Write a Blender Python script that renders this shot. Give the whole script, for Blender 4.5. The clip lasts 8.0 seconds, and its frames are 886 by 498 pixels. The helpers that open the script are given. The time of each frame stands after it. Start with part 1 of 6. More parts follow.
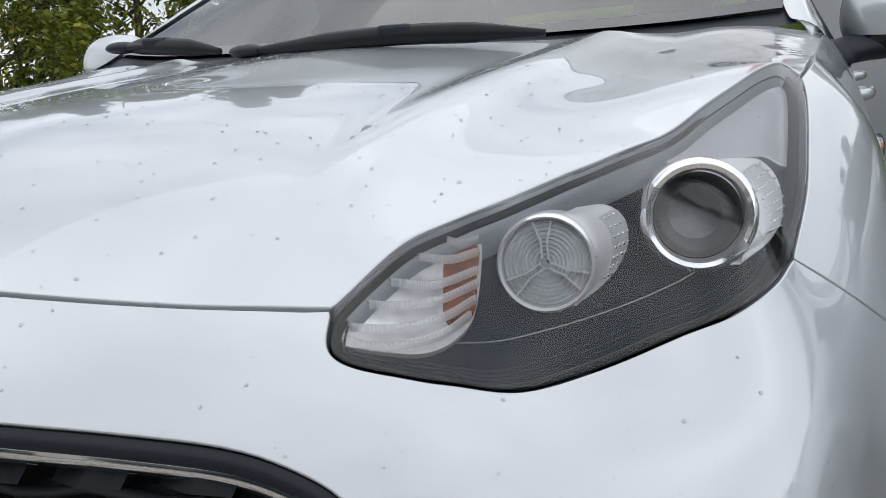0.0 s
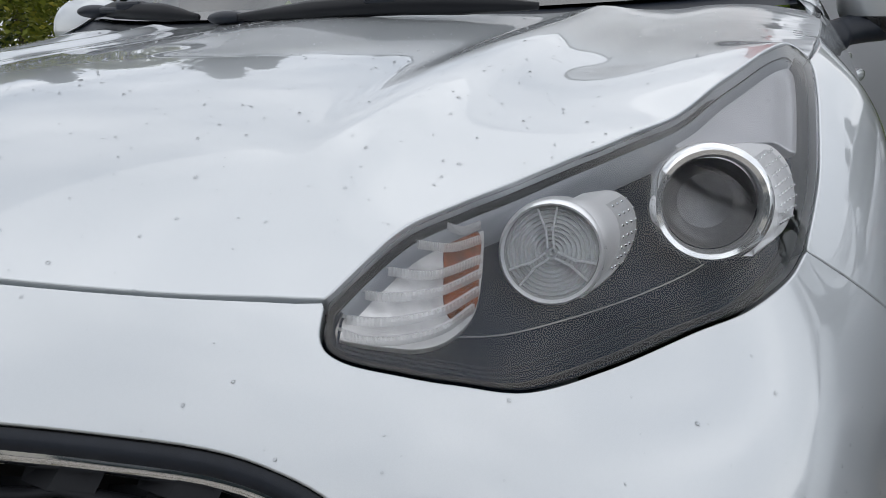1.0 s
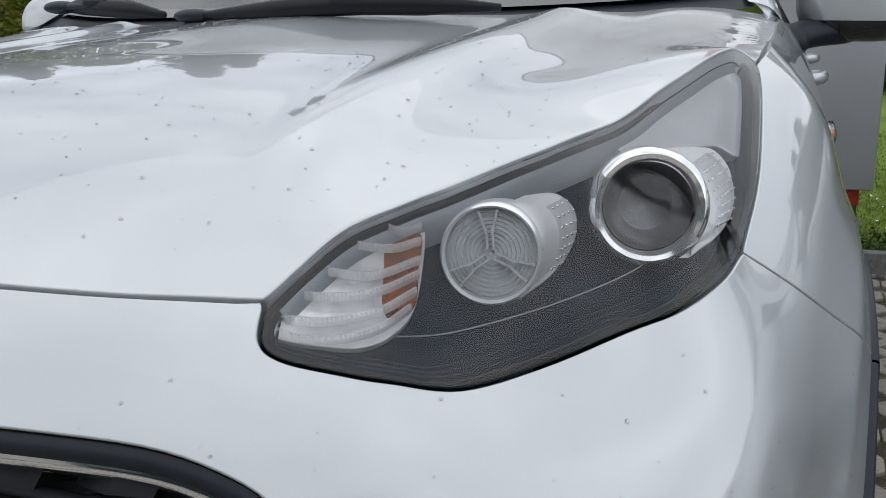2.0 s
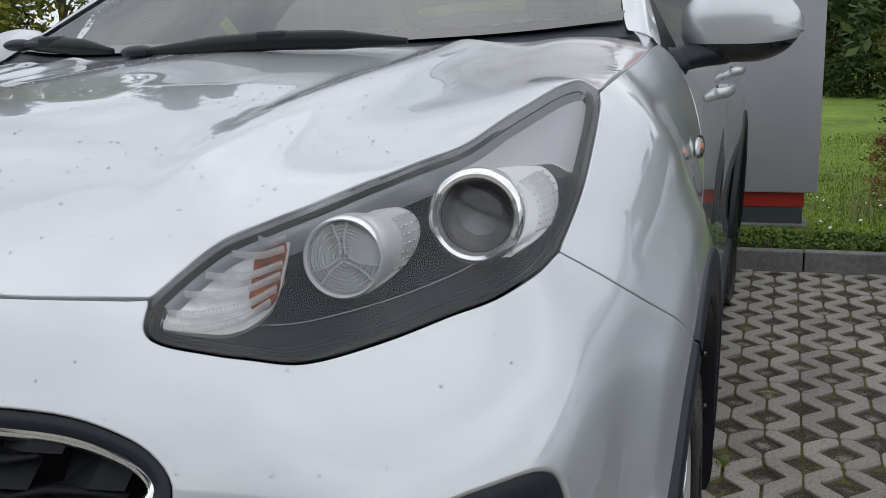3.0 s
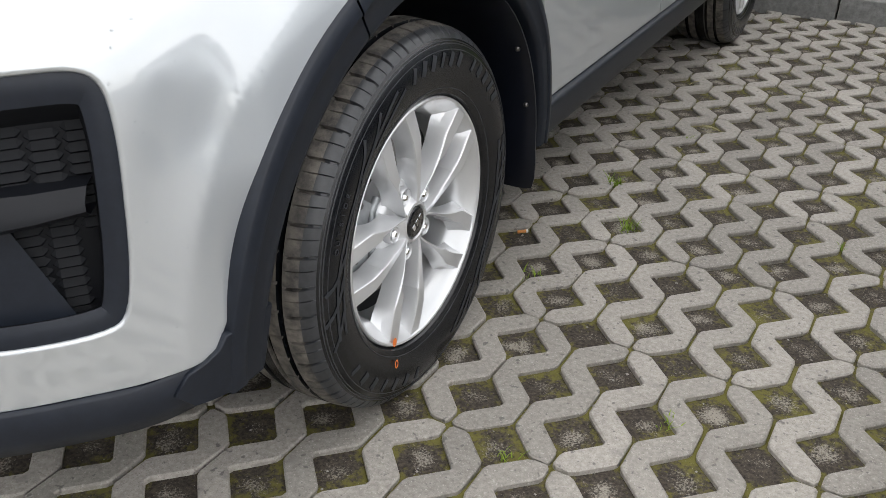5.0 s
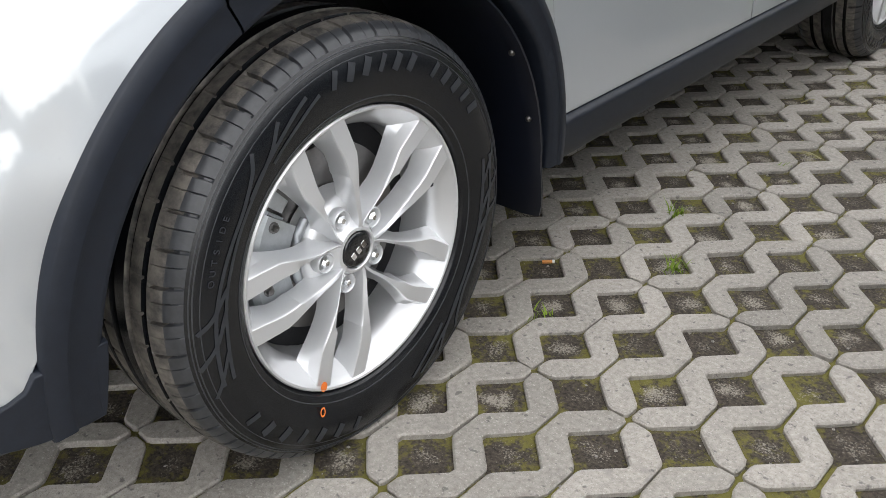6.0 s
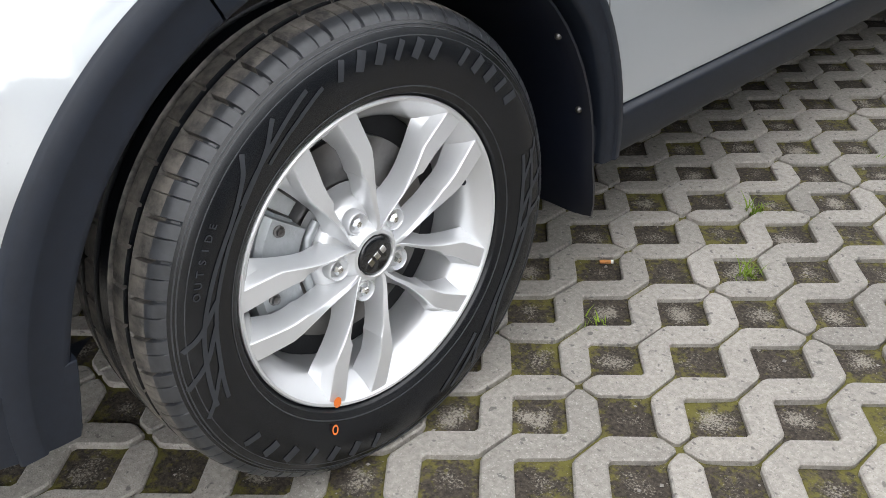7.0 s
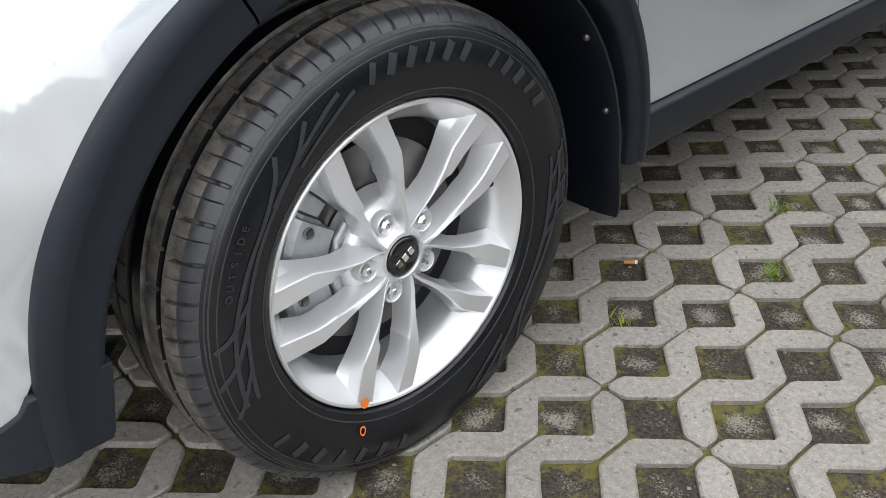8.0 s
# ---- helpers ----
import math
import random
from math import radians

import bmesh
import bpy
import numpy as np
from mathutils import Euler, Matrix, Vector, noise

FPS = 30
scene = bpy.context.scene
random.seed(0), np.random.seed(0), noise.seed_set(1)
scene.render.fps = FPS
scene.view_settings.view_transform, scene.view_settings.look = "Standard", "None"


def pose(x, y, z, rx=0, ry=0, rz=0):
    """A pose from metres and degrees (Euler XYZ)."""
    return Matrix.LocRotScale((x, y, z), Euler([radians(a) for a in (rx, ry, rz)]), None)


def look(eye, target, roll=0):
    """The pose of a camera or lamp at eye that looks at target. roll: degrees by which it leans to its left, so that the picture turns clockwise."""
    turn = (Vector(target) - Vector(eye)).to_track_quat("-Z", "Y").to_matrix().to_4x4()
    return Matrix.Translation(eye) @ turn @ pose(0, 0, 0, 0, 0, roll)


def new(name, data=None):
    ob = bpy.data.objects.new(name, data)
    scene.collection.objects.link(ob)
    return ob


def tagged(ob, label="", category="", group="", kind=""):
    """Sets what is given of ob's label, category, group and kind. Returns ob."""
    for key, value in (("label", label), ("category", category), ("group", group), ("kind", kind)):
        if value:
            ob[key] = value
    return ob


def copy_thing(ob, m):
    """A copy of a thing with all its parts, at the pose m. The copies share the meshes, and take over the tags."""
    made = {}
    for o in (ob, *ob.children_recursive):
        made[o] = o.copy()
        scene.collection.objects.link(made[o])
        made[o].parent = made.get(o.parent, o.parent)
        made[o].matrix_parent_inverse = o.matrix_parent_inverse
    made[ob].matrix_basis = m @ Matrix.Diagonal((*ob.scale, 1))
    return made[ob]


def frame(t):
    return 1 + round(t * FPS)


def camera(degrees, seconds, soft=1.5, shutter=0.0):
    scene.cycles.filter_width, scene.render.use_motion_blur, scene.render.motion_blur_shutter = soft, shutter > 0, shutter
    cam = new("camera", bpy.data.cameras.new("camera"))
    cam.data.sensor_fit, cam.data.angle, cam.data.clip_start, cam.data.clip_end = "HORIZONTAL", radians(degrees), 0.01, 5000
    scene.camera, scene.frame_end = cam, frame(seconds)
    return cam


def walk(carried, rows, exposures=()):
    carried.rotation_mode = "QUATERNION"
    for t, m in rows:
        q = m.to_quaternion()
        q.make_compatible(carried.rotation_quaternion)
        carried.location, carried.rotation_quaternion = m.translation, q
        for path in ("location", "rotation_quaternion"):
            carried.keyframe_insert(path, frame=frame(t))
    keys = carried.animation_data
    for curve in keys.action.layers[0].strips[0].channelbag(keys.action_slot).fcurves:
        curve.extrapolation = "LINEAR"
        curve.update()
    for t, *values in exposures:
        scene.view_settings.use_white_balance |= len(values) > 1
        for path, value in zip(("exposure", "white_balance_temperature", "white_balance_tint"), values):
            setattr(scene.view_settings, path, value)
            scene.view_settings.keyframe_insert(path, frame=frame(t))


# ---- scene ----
cam = camera(53.4, 8.0, soft=0.85)
PATH = [
    (0, (0.821, -1.251, 1.121), (0.028, 0.541, 0.721), -3.0),
    (0.5, (0.775, -1.225, 1.12), (0.022, 0.573, 0.675), -2.4),
    (1, (0.784, -1.217, 1.124), (0.05, 0.584, 0.661), -1.7),
    (2.3, (0.835, -1.217, 1.136), (0.148, 0.601, 0.665), -1.3),
    (2.5, (0.852, -1.235, 1.144), (0.168, 0.585, 0.676), -1.5),
    (3, (0.998, -1.333, 1.16), (0.33, 0.498, 0.712), -2.5),
    (3.5, (1.25, -1.487, 1.177), (0.625, 0.356, 0.715), -2.1),
    (4, (1.39, -1.438, 1.135), (0.783, 0.381, 0.564), -2.3),
    (4.2, (1.437, -1.363, 1.119), (0.828, 0.41, 0.422), -0.3),
    (4.5, (1.476, -1.278, 1.087), (0.822, 0.406, 0.229), -0.3),
    (4.7, (1.512, -1.242, 1.072), (0.792, 0.374, 0.139), 0.0),
    (5.8, (1.76, -0.922, 1.024), (0.67, 0.437, 0.042), -0.3),
    (6, (1.735, -0.803, 0.995), (0.611, 0.524, 0.007), -0.6),
    (6.5, (1.704, -0.637, 0.975), (0.531, 0.615, -0.053), -1.5),
    (7, (1.707, -0.634, 0.972), (0.454, 0.525, -0.071), -2.5),
    (7.5, (1.703, -0.642, 0.98), (0.419, 0.483, -0.063), -2.4),
    (8, (1.69, -0.645, 0.979), (0.419, 0.488, -0.07), -2.9),
]
walk(cam, [(t, look(eye, target, roll)) for t, eye, target, roll in PATH],
     [(0, 0.44, 6450, 10), (0.5, 0.31, 6450, 10), (3.0, 0.30, 6450, 10), (3.5, 0.43, 6450, 10), (4.0, 0.62, 6550, 10), (4.5, 0.92, 6750, 10), (4.7, 1.04, 6750, 10), (5.8, 1.34, 6700, 10), (6.0, 1.44, 6700, 10), (6.5, 1.68, 6650, 10), (7.0, 1.66, 6600, 10), (7.5, 1.38, 6600, 10), (8, 1.44, 6600, 10)])

# ---- world and light ----
SUN_UP, SUN_AZ = radians(52), radians(112)
world = bpy.data.worlds.new("sky")
scene.world = world
world.use_nodes = True
wn, wl = world.node_tree.nodes, world.node_tree.links
wn.clear()
w_out = wn.new("ShaderNodeOutputWorld")
w_bg = wn.new("ShaderNodeBackground")
w_sky = wn.new("ShaderNodeTexSky")
w_sky.sky_type, w_sky.sun_disc = "NISHITA", False
w_sky.sun_elevation, w_sky.sun_rotation = SUN_UP, SUN_AZ
w_co = wn.new("ShaderNodeTexCoord")
w_map = wn.new("ShaderNodeMapping")
w_map.inputs["Scale"].default_value = (1.0, 1.0, 2.2)
w_noise = wn.new("ShaderNodeTexNoise")
w_noise.inputs["Scale"].default_value = 2.3
w_noise.inputs["Detail"].default_value = 5
w_noise.inputs["Roughness"].default_value = 0.55
w_ramp = wn.new("ShaderNodeValToRGB")
w_ramp.color_ramp.elements[0].position, w_ramp.color_ramp.elements[1].position = 0.38, 0.66
w_ramp.color_ramp.elements[0].color = (5.0, 5.4, 6.0, 1)
w_ramp.color_ramp.elements[1].color = (11.8, 11.9, 12.1, 1)
w_mix = wn.new("ShaderNodeMixRGB")
w_mix.inputs["Fac"].default_value = 0.86
wl.new(w_co.outputs["Generated"], w_map.inputs["Vector"])
wl.new(w_map.outputs["Vector"], w_noise.inputs["Vector"])
wl.new(w_noise.outputs["Fac"], w_ramp.inputs["Fac"])
wl.new(w_sky.outputs["Color"], w_mix.inputs[1])
# an overcast sky is brighter overhead than at the horizon
w_sep = wn.new("ShaderNodeSeparateXYZ")
w_up = wn.new("ShaderNodeMapRange")
w_up.inputs["From Min"].default_value, w_up.inputs["From Max"].default_value = 0.0, 1.0
w_up.inputs["To Min"].default_value, w_up.inputs["To Max"].default_value = 0.92, 0.99
w_mul = wn.new("ShaderNodeVectorMath")
w_mul.operation = "SCALE"
wl.new(w_co.outputs["Generated"], w_sep.inputs["Vector"])
wl.new(w_sep.outputs["Z"], w_up.inputs["Value"])
wl.new(w_ramp.outputs["Color"], w_mul.inputs[0])
wl.new(w_up.outputs["Result"], w_mul.inputs["Scale"])
wl.new(w_mul.outputs["Vector"], w_mix.inputs[2])
wl.new(w_mix.outputs["Color"], w_bg.inputs["Color"])
w_bg.inputs["Strength"].default_value = 0.1
wl.new(w_bg.outputs["Background"], w_out.inputs["Surface"])

sun_data = bpy.data.lights.new("sun", "SUN")
sun_data.energy, sun_data.angle, sun_data.color = 0.85, radians(160), (1.0, 0.97, 0.93)
sun = new("sun", sun_data)
sun.matrix_world = look((0, 0, 0), (-math.sin(SUN_AZ) * math.cos(SUN_UP), -math.cos(SUN_AZ) * math.cos(SUN_UP), -math.sin(SUN_UP)))
sun.location = (0, -6, 12)


# ---- materials ----
def material(name, color, rough=0.5, metal=0.0, coat=0.0, coat_rough=0.03, var=0.0, scale=40.0, bump=0.0, bump_scale=300.0,
             color2=None, spec=0.5, random_piece=0.0, detail=6, big=0.0, big_scale=3.0):
    m = bpy.data.materials.new(name)
    m.use_nodes = True
    n, l = m.node_tree.nodes, m.node_tree.links
    b = n["Principled BSDF"]
    b.inputs["Base Color"].default_value = (*color, 1)
    b.inputs["Roughness"].default_value = rough
    b.inputs["Metallic"].default_value = metal
    b.inputs["Coat Weight"].default_value = coat
    b.inputs["Coat Roughness"].default_value = coat_rough
    b.inputs["Specular IOR Level"].default_value = spec
    co = n.new("ShaderNodeTexCoord")
    if var or color2 or random_piece or big:
        tex = n.new("ShaderNodeTexNoise")
        tex.inputs["Scale"].default_value, tex.inputs["Detail"].default_value = scale, detail
        tex.inputs["Roughness"].default_value = 0.65
        l.new(co.outputs["Object"], tex.inputs["Vector"])
        ramp = n.new("ShaderNodeValToRGB")
        ramp.color_ramp.elements[0].position, ramp.color_ramp.elements[1].position = 0.35, 0.66
        lo = color2 or tuple(c * (1 - var) for c in color)
        ramp.color_ramp.elements[0].color, ramp.color_ramp.elements[1].color = (*lo, 1), (*color, 1)
        l.new(tex.outputs["Fac"], ramp.inputs["Fac"])
        out = ramp.outputs["Color"]
        for amount, kind in ((big, "big"), (random_piece, "piece")):
            if not amount:
                continue
            mul = n.new("ShaderNodeMixRGB")
            mul.blend_type = "MULTIPLY"
            mul.inputs["Fac"].default_value = 1.0
            mr = n.new("ShaderNodeMapRange")
            mr.inputs["To Min"].default_value, mr.inputs["To Max"].default_value = 1 - amount, 1 + amount * 0.4
            if kind == "big":
                t2 = n.new("ShaderNodeTexNoise")
                t2.inputs["Scale"].default_value, t2.inputs["Detail"].default_value = big_scale, 3
                g = n.new("ShaderNodeNewGeometry")
                l.new(g.outputs["Position"], t2.inputs["Vector"])
                mr.inputs["From Min"].default_value, mr.inputs["From Max"].default_value = 0.3, 0.7
                l.new(t2.outputs["Fac"], mr.inputs["Value"])
            else:
                oi = n.new("ShaderNodeObjectInfo")
                l.new(oi.outputs["Random"], mr.inputs["Value"])
            l.new(out, mul.inputs[1])
            l.new(mr.outputs["Result"], mul.inputs[2])
            out = mul.outputs["Color"]
        l.new(out, b.inputs["Base Color"])
    if bump:
        t3 = n.new("ShaderNodeTexNoise")
        t3.inputs["Scale"].default_value, t3.inputs["Detail"].default_value = bump_scale, 4
        l.new(co.outputs["Object"], t3.inputs["Vector"])
        bp = n.new("ShaderNodeBump")
        bp.inputs["Strength"].default_value, bp.inputs["Distance"].default_value = bump, 0.002
        l.new(t3.outputs["Fac"], bp.inputs["Height"])
        l.new(bp.outputs["Normal"], b.inputs["Normal"])
    return m


def clear_pane(name, tint, rough=0.0, ior=1.45):
    """Thin clear plastic or glass: what lies behind it shows through, and it mirrors by the angle."""
    m = bpy.data.materials.new(name)
    m.use_nodes = True
    n, l = m.node_tree.nodes, m.node_tree.links
    n.clear()
    out = n.new("ShaderNodeOutputMaterial")
    mix, tr, gl, fr = n.new("ShaderNodeMixShader"), n.new("ShaderNodeBsdfTransparent"), n.new("ShaderNodeBsdfGlossy"), n.new("ShaderNodeFresnel")
    tr.inputs["Color"].default_value = (*tint, 1)
    gl.inputs["Roughness"].default_value = rough
    fr.inputs["IOR"].default_value = ior
    l.new(fr.outputs["Fac"], mix.inputs["Fac"])
    l.new(tr.outputs["BSDF"], mix.inputs[1])
    l.new(gl.outputs["BSDF"], mix.inputs[2])
    l.new(mix.outputs["Shader"], out.inputs["Surface"])
    return m


PAINT = material("silver_paint", (0.52, 0.55, 0.575), 0.36, 0.50, 1.0, 0.008, var=0.06, scale=1400, big=0.02)
PAINT.node_tree.nodes["Principled BSDF"].inputs["Coat IOR"].default_value = 1.9
BLACK = material("black_plastic", (0.0115, 0.0155, 0.0245), 0.46, var=0.25, scale=60, bump=0.07, bump_scale=1400, spec=0.36)
GLOSS_BLACK = material("gloss_black", (0.008, 0.009, 0.011), 0.12, coat=0.6)
BLADE_BLACK = material("satin_black", (0.008, 0.009, 0.012), 0.45, spec=0.25, var=0.1, scale=30)
INTAKE = material("intake_plastic", (0.007, 0.008, 0.0105), 0.6, spec=0.2, var=0.2, scale=60)
# near black for gaps and hollows: their shade is in the colour
VOID_SHADE = material("dark_void", (0.006, 0.006, 0.007), 0.8, var=0.3, scale=30)
LINER = material("wheel_liner", (0.012, 0.013, 0.016), 0.75, var=0.4, scale=50, bump=0.4, bump_scale=400)
RUBBER = material("tyre_rubber", (0.0065, 0.0078, 0.0105), 0.27, var=0.35, scale=35, bump=0.06, bump_scale=1200, big=0.25, big_scale=12, spec=0.5)
# paler than the side wall: dust, and the sky's sheen put into the colour
SHOULDER = material("tyre_shoulder", (0.046, 0.049, 0.055), 0.33, var=0.4, scale=60, bump=0.06, bump_scale=1000, spec=0.5)
RUBBER_GLOSS = material("tyre_marking", (0.028, 0.031, 0.037), 0.55, var=0.15, scale=50, spec=0.45)
TREAD = material("tyre_tread", (0.19, 0.172, 0.152), 0.6, color2=(0.045, 0.044, 0.043), scale=45, bump=0.4, bump_scale=400, spec=0.4)
ALLOY = material("alloy_silver", (0.69, 0.70, 0.715), 0.32, 0.45, 0.8, 0.06, var=0.06, scale=900)
STEEL = material("brake_steel", (0.20, 0.195, 0.19), 0.30, 0.9, var=0.25, scale=30)
ZINC = material("zinc_cast", (0.5, 0.53, 0.55), 0.45, 0.5, var=0.2, scale=40, bump=0.3, bump_scale=200)
CHROME = material("chrome", (0.86, 0.87, 0.88), 0.05, 1.0)
REFLECTOR = material("lamp_reflector", (0.94, 0.95, 0.96), 0.18, 0.2)
RING_CHROME = material("lamp_ring_chrome", (0.88, 0.89, 0.90), 0.1, 0.85)
LOUVRE = material("frosted_louvre", (0.90, 0.91, 0.93), 0.16, 0.1, coat=0.6)
LOUVRE.node_tree.nodes["Principled BSDF"].inputs["Alpha"].default_value = 0.55
SATIN = material("satin_trim", (0.90, 0.91, 0.93), 0.35, 0.2, 0.3, 0.2)
LAMP_DARK = material("lamp_housing", (0.009, 0.017, 0.034), 0.7, 0.0, spec=0.12, var=0.08, scale=6, detail=1)
# stands in for the amber bulb's glow on the silver bowl
AMBER_GLOW = material("amber_reflector", (0.40, 0.115, 0.04), 0.2, 0.4, var=0.75, scale=70, bump=0.5, bump_scale=140)
FLAP = material("mud_flap_rubber", (0.006, 0.0078, 0.014), 0.32, var=0.2, scale=30, spec=0.35)
STUD_GREY = material("stud_plate_grey", (0.68, 0.69, 0.71), 0.35, 0.4)
BOWL_SILVER = material("indicator_bowl", (0.80, 0.80, 0.81), 0.16, 0.4, var=0.35, scale=45, bump=0.22, bump_scale=90)
BOWL = material("projector_bowl", (0.50, 0.49, 0.50), 0.3, 0.3, var=0.3, scale=30)
# grey of the painted sky reflection strip and of the mould line
SHEEN_MOULD_GREY = material("lamp_rim_grey", (0.26, 0.28, 0.31), 0.3, 0.2, var=0.1, scale=20)
BEZEL_SHEEN = material("lilac_bezel", (0.74, 0.75, 0.79), 0.25, 0.4, var=0.08, scale=15)
ORANGE = material("amber_bulb", (0.75, 0.2, 0.03), 0.3)
ORANGE_MARK = material("orange_paint_dot", (0.85, 0.2, 0.03), 0.6)
LENS = clear_pane("lamp_lens", (0.985, 0.988, 0.99), 0.0, 1.58)
RIBBED = clear_pane("ribbed_lens", (0.96, 0.97, 0.98), 0.05, 1.3)
GLASS = clear_pane("window_glass", (0.50, 0.55, 0.54), 0.0, 1.5)
SCREEN = clear_pane("windscreen_glass", (0.72, 0.77, 0.76), 0.0, 2.4)
PROJ = clear_pane("projector_glass", (0.82, 0.84, 0.86), 0.0, 1.6)
WATER = clear_pane("water_drop", (0.94, 0.945, 0.95), 0.0, 1.5)
CABIN = material("cabin_trim", (0.16, 0.185, 0.19), 0.8, var=0.04, scale=20)
CONCRETE = material("concrete_paver", (0.455, 0.425, 0.385), 0.88, color2=(0.31, 0.288, 0.258), scale=95, bump=0.6, bump_scale=420, random_piece=0.22, big=0.18, big_scale=2.2)
KERB = material("kerb_concrete", (0.27, 0.27, 0.265), 0.9, color2=(0.17, 0.17, 0.165), scale=45, bump=0.5, bump_scale=250, big=0.25, big_scale=3)
GREY_PANEL = material("grey_cladding", (0.40, 0.41, 0.43), 0.38, 0.2, var=0.05, scale=3, big=0.05, big_scale=1.5)
RED_PANEL = material("red_cladding", (0.50, 0.035, 0.025), 0.4, var=0.1, scale=5)
DARK_PANEL = material("dark_plinth", (0.07, 0.085, 0.1), 0.5, var=0.15, scale=8)


def soil_material():
    """Soil in the openings: mossy towards the stones, dry and sandy in the middle of each opening."""
    m = material("soil_moss", (0.085, 0.068, 0.052), 0.95, color2=(0.018, 0.015, 0.012), scale=150, bump=1.0, bump_scale=170)
    n, l = m.node_tree.nodes, m.node_tree.links
    b = n["Principled BSDF"]
    base = b.inputs["Base Color"].links[0].from_socket
    g = n.new("ShaderNodeNewGeometry")

    def maths(op, a, b2):
        k = n.new("ShaderNodeMath")
        k.operation = op
        for i, v in enumerate((a, b2)):
            if isinstance(v, (int, float)):
                k.inputs[i].default_value = v
            elif v is not None:
                l.new(v, k.inputs[i])
        return k.outputs[0]

    def noise_at(scale, detail=4):
        t = n.new("ShaderNodeTexNoise")
        t.inputs["Scale"].default_value, t.inputs["Detail"].default_value, t.inputs["Roughness"].default_value = scale, detail, 0.7
        l.new(g.outputs["Position"], t.inputs["Vector"])
        return t.outputs["Fac"]
    # the openings' own grid
    lat = np.linalg.inv(np.array([[0.2040, 0.0052], [-0.0125, 0.1978]]))
    waves = []
    for row in lat:
        d = n.new("ShaderNodeVectorMath")
        d.operation = "DOT_PRODUCT"
        l.new(g.outputs["Position"], d.inputs[0])
        d.inputs[1].default_value = (2 * math.pi * row[0], 2 * math.pi * row[1], 0)
        shift = 2 * math.pi * float(row @ np.array([1.0170, 0.2995]))
        waves.append(maths("COSINE", maths("SUBTRACT", d.outputs["Value"], shift), None))
    centre = maths("MULTIPLY", maths("MULTIPLY", waves[0], waves[1]), -1.0)
    moss = maths("ADD", maths("MULTIPLY", centre, -0.16), maths("ADD", maths("MULTIPLY", noise_at(6.0, 2), 0.7), maths("MULTIPLY", noise_at(70.0), 0.75)))
    sand = maths("ADD", maths("MULTIPLY", centre, 0.30), maths("ADD", maths("MULTIPLY", noise_at(9.0, 2), 0.7), maths("MULTIPLY", noise_at(240.0), 0.75)))
    for fac, lo, hi, col in ((moss, 0.66, 0.80, (0.150, 0.138, 0.026)), (sand, 0.98, 1.12, (0.36, 0.33, 0.28)), (noise_at(210.0), 0.64, 0.70, (0.34, 0.31, 0.27)), (noise_at(330.0), 0.64, 0.70, (0.010, 0.009, 0.008))):
        r = n.new("ShaderNodeMapRange")
        r.inputs["From Min"].default_value, r.inputs["From Max"].default_value = lo, hi
        r.inputs["To Max"].default_value = 0.8
        l.new(fac, r.inputs["Value"])
        mix = n.new("ShaderNodeMixRGB")
        mix.inputs[2].default_value = (*col, 1)
        l.new(r.outputs["Result"], mix.inputs["Fac"])
        l.new(base, mix.inputs[1])
        base = mix.outputs["Color"]
    l.new(base, b.inputs["Base Color"])
    return m


SOIL = soil_material()


def add_spots(m, scale, lo, hi, col, amount):
    """Small dark stones showing in a concrete face."""
    n, l = m.node_tree.nodes, m.node_tree.links
    b = n["Principled BSDF"]
    base = b.inputs["Base Color"].links[0].from_socket
    g = n.new("ShaderNodeNewGeometry")
    t = n.new("ShaderNodeTexNoise")
    t.inputs["Scale"].default_value, t.inputs["Detail"].default_value = scale, 2
    l.new(g.outputs["Position"], t.inputs["Vector"])
    r = n.new("ShaderNodeMapRange")
    r.inputs["From Min"].default_value, r.inputs["From Max"].default_value, r.inputs["To Max"].default_value = lo, hi, amount
    l.new(t.outputs["Fac"], r.inputs["Value"])
    mix = n.new("ShaderNodeMixRGB")
    mix.inputs[2].default_value = (*col, 1)
    l.new(r.outputs["Result"], mix.inputs["Fac"])
    l.new(base, mix.inputs[1])
    l.new(mix.outputs["Color"], b.inputs["Base Color"])


add_spots(CONCRETE, 62.0, 0.64, 0.70, (0.12, 0.115, 0.11), 0.75)
add_spots(CONCRETE, 260.0, 0.60, 0.70, (0.58, 0.55, 0.51), 0.5)
add_spots(CONCRETE, 400.0, 0.60, 0.70, (0.16, 0.145, 0.13), 0.6)
add_spots(CONCRETE, 24.0, 0.62, 0.72, (0.22, 0.21, 0.195), 0.45)
add_spots(KERB, 300.0, 0.62, 0.70, (0.10, 0.10, 0.10), 0.5)
TURF = material("turf", (0.20, 0.30, 0.028), 0.95, color2=(0.12, 0.19, 0.02), scale=9, bump=0.8, bump_scale=60, big=0.35, big_scale=1.3)
GRASS = material("grass_blades", (0.26, 0.37, 0.032), 0.8, color2=(0.16, 0.25, 0.022), scale=2.5, big=0.3, big_scale=4)
WEED = material("weed_leaves", (0.12, 0.17, 0.03), 0.75, color2=(0.05, 0.075, 0.016), scale=14, big=0.3, big_scale=5)
STRAW = material("dry_grass", (0.42, 0.38, 0.22), 0.8, var=0.3, scale=9)
BARK = material("bark", (0.075, 0.055, 0.04), 0.9, var=0.5, scale=12, bump=0.8, bump_scale=40)
WHITE_PETAL = material("white_petals", (0.8, 0.8, 0.78), 0.7)
WALL = material("render_wall", (0.55, 0.52, 0.46), 0.85, var=0.08, scale=4, bump=0.2, bump_scale=80)
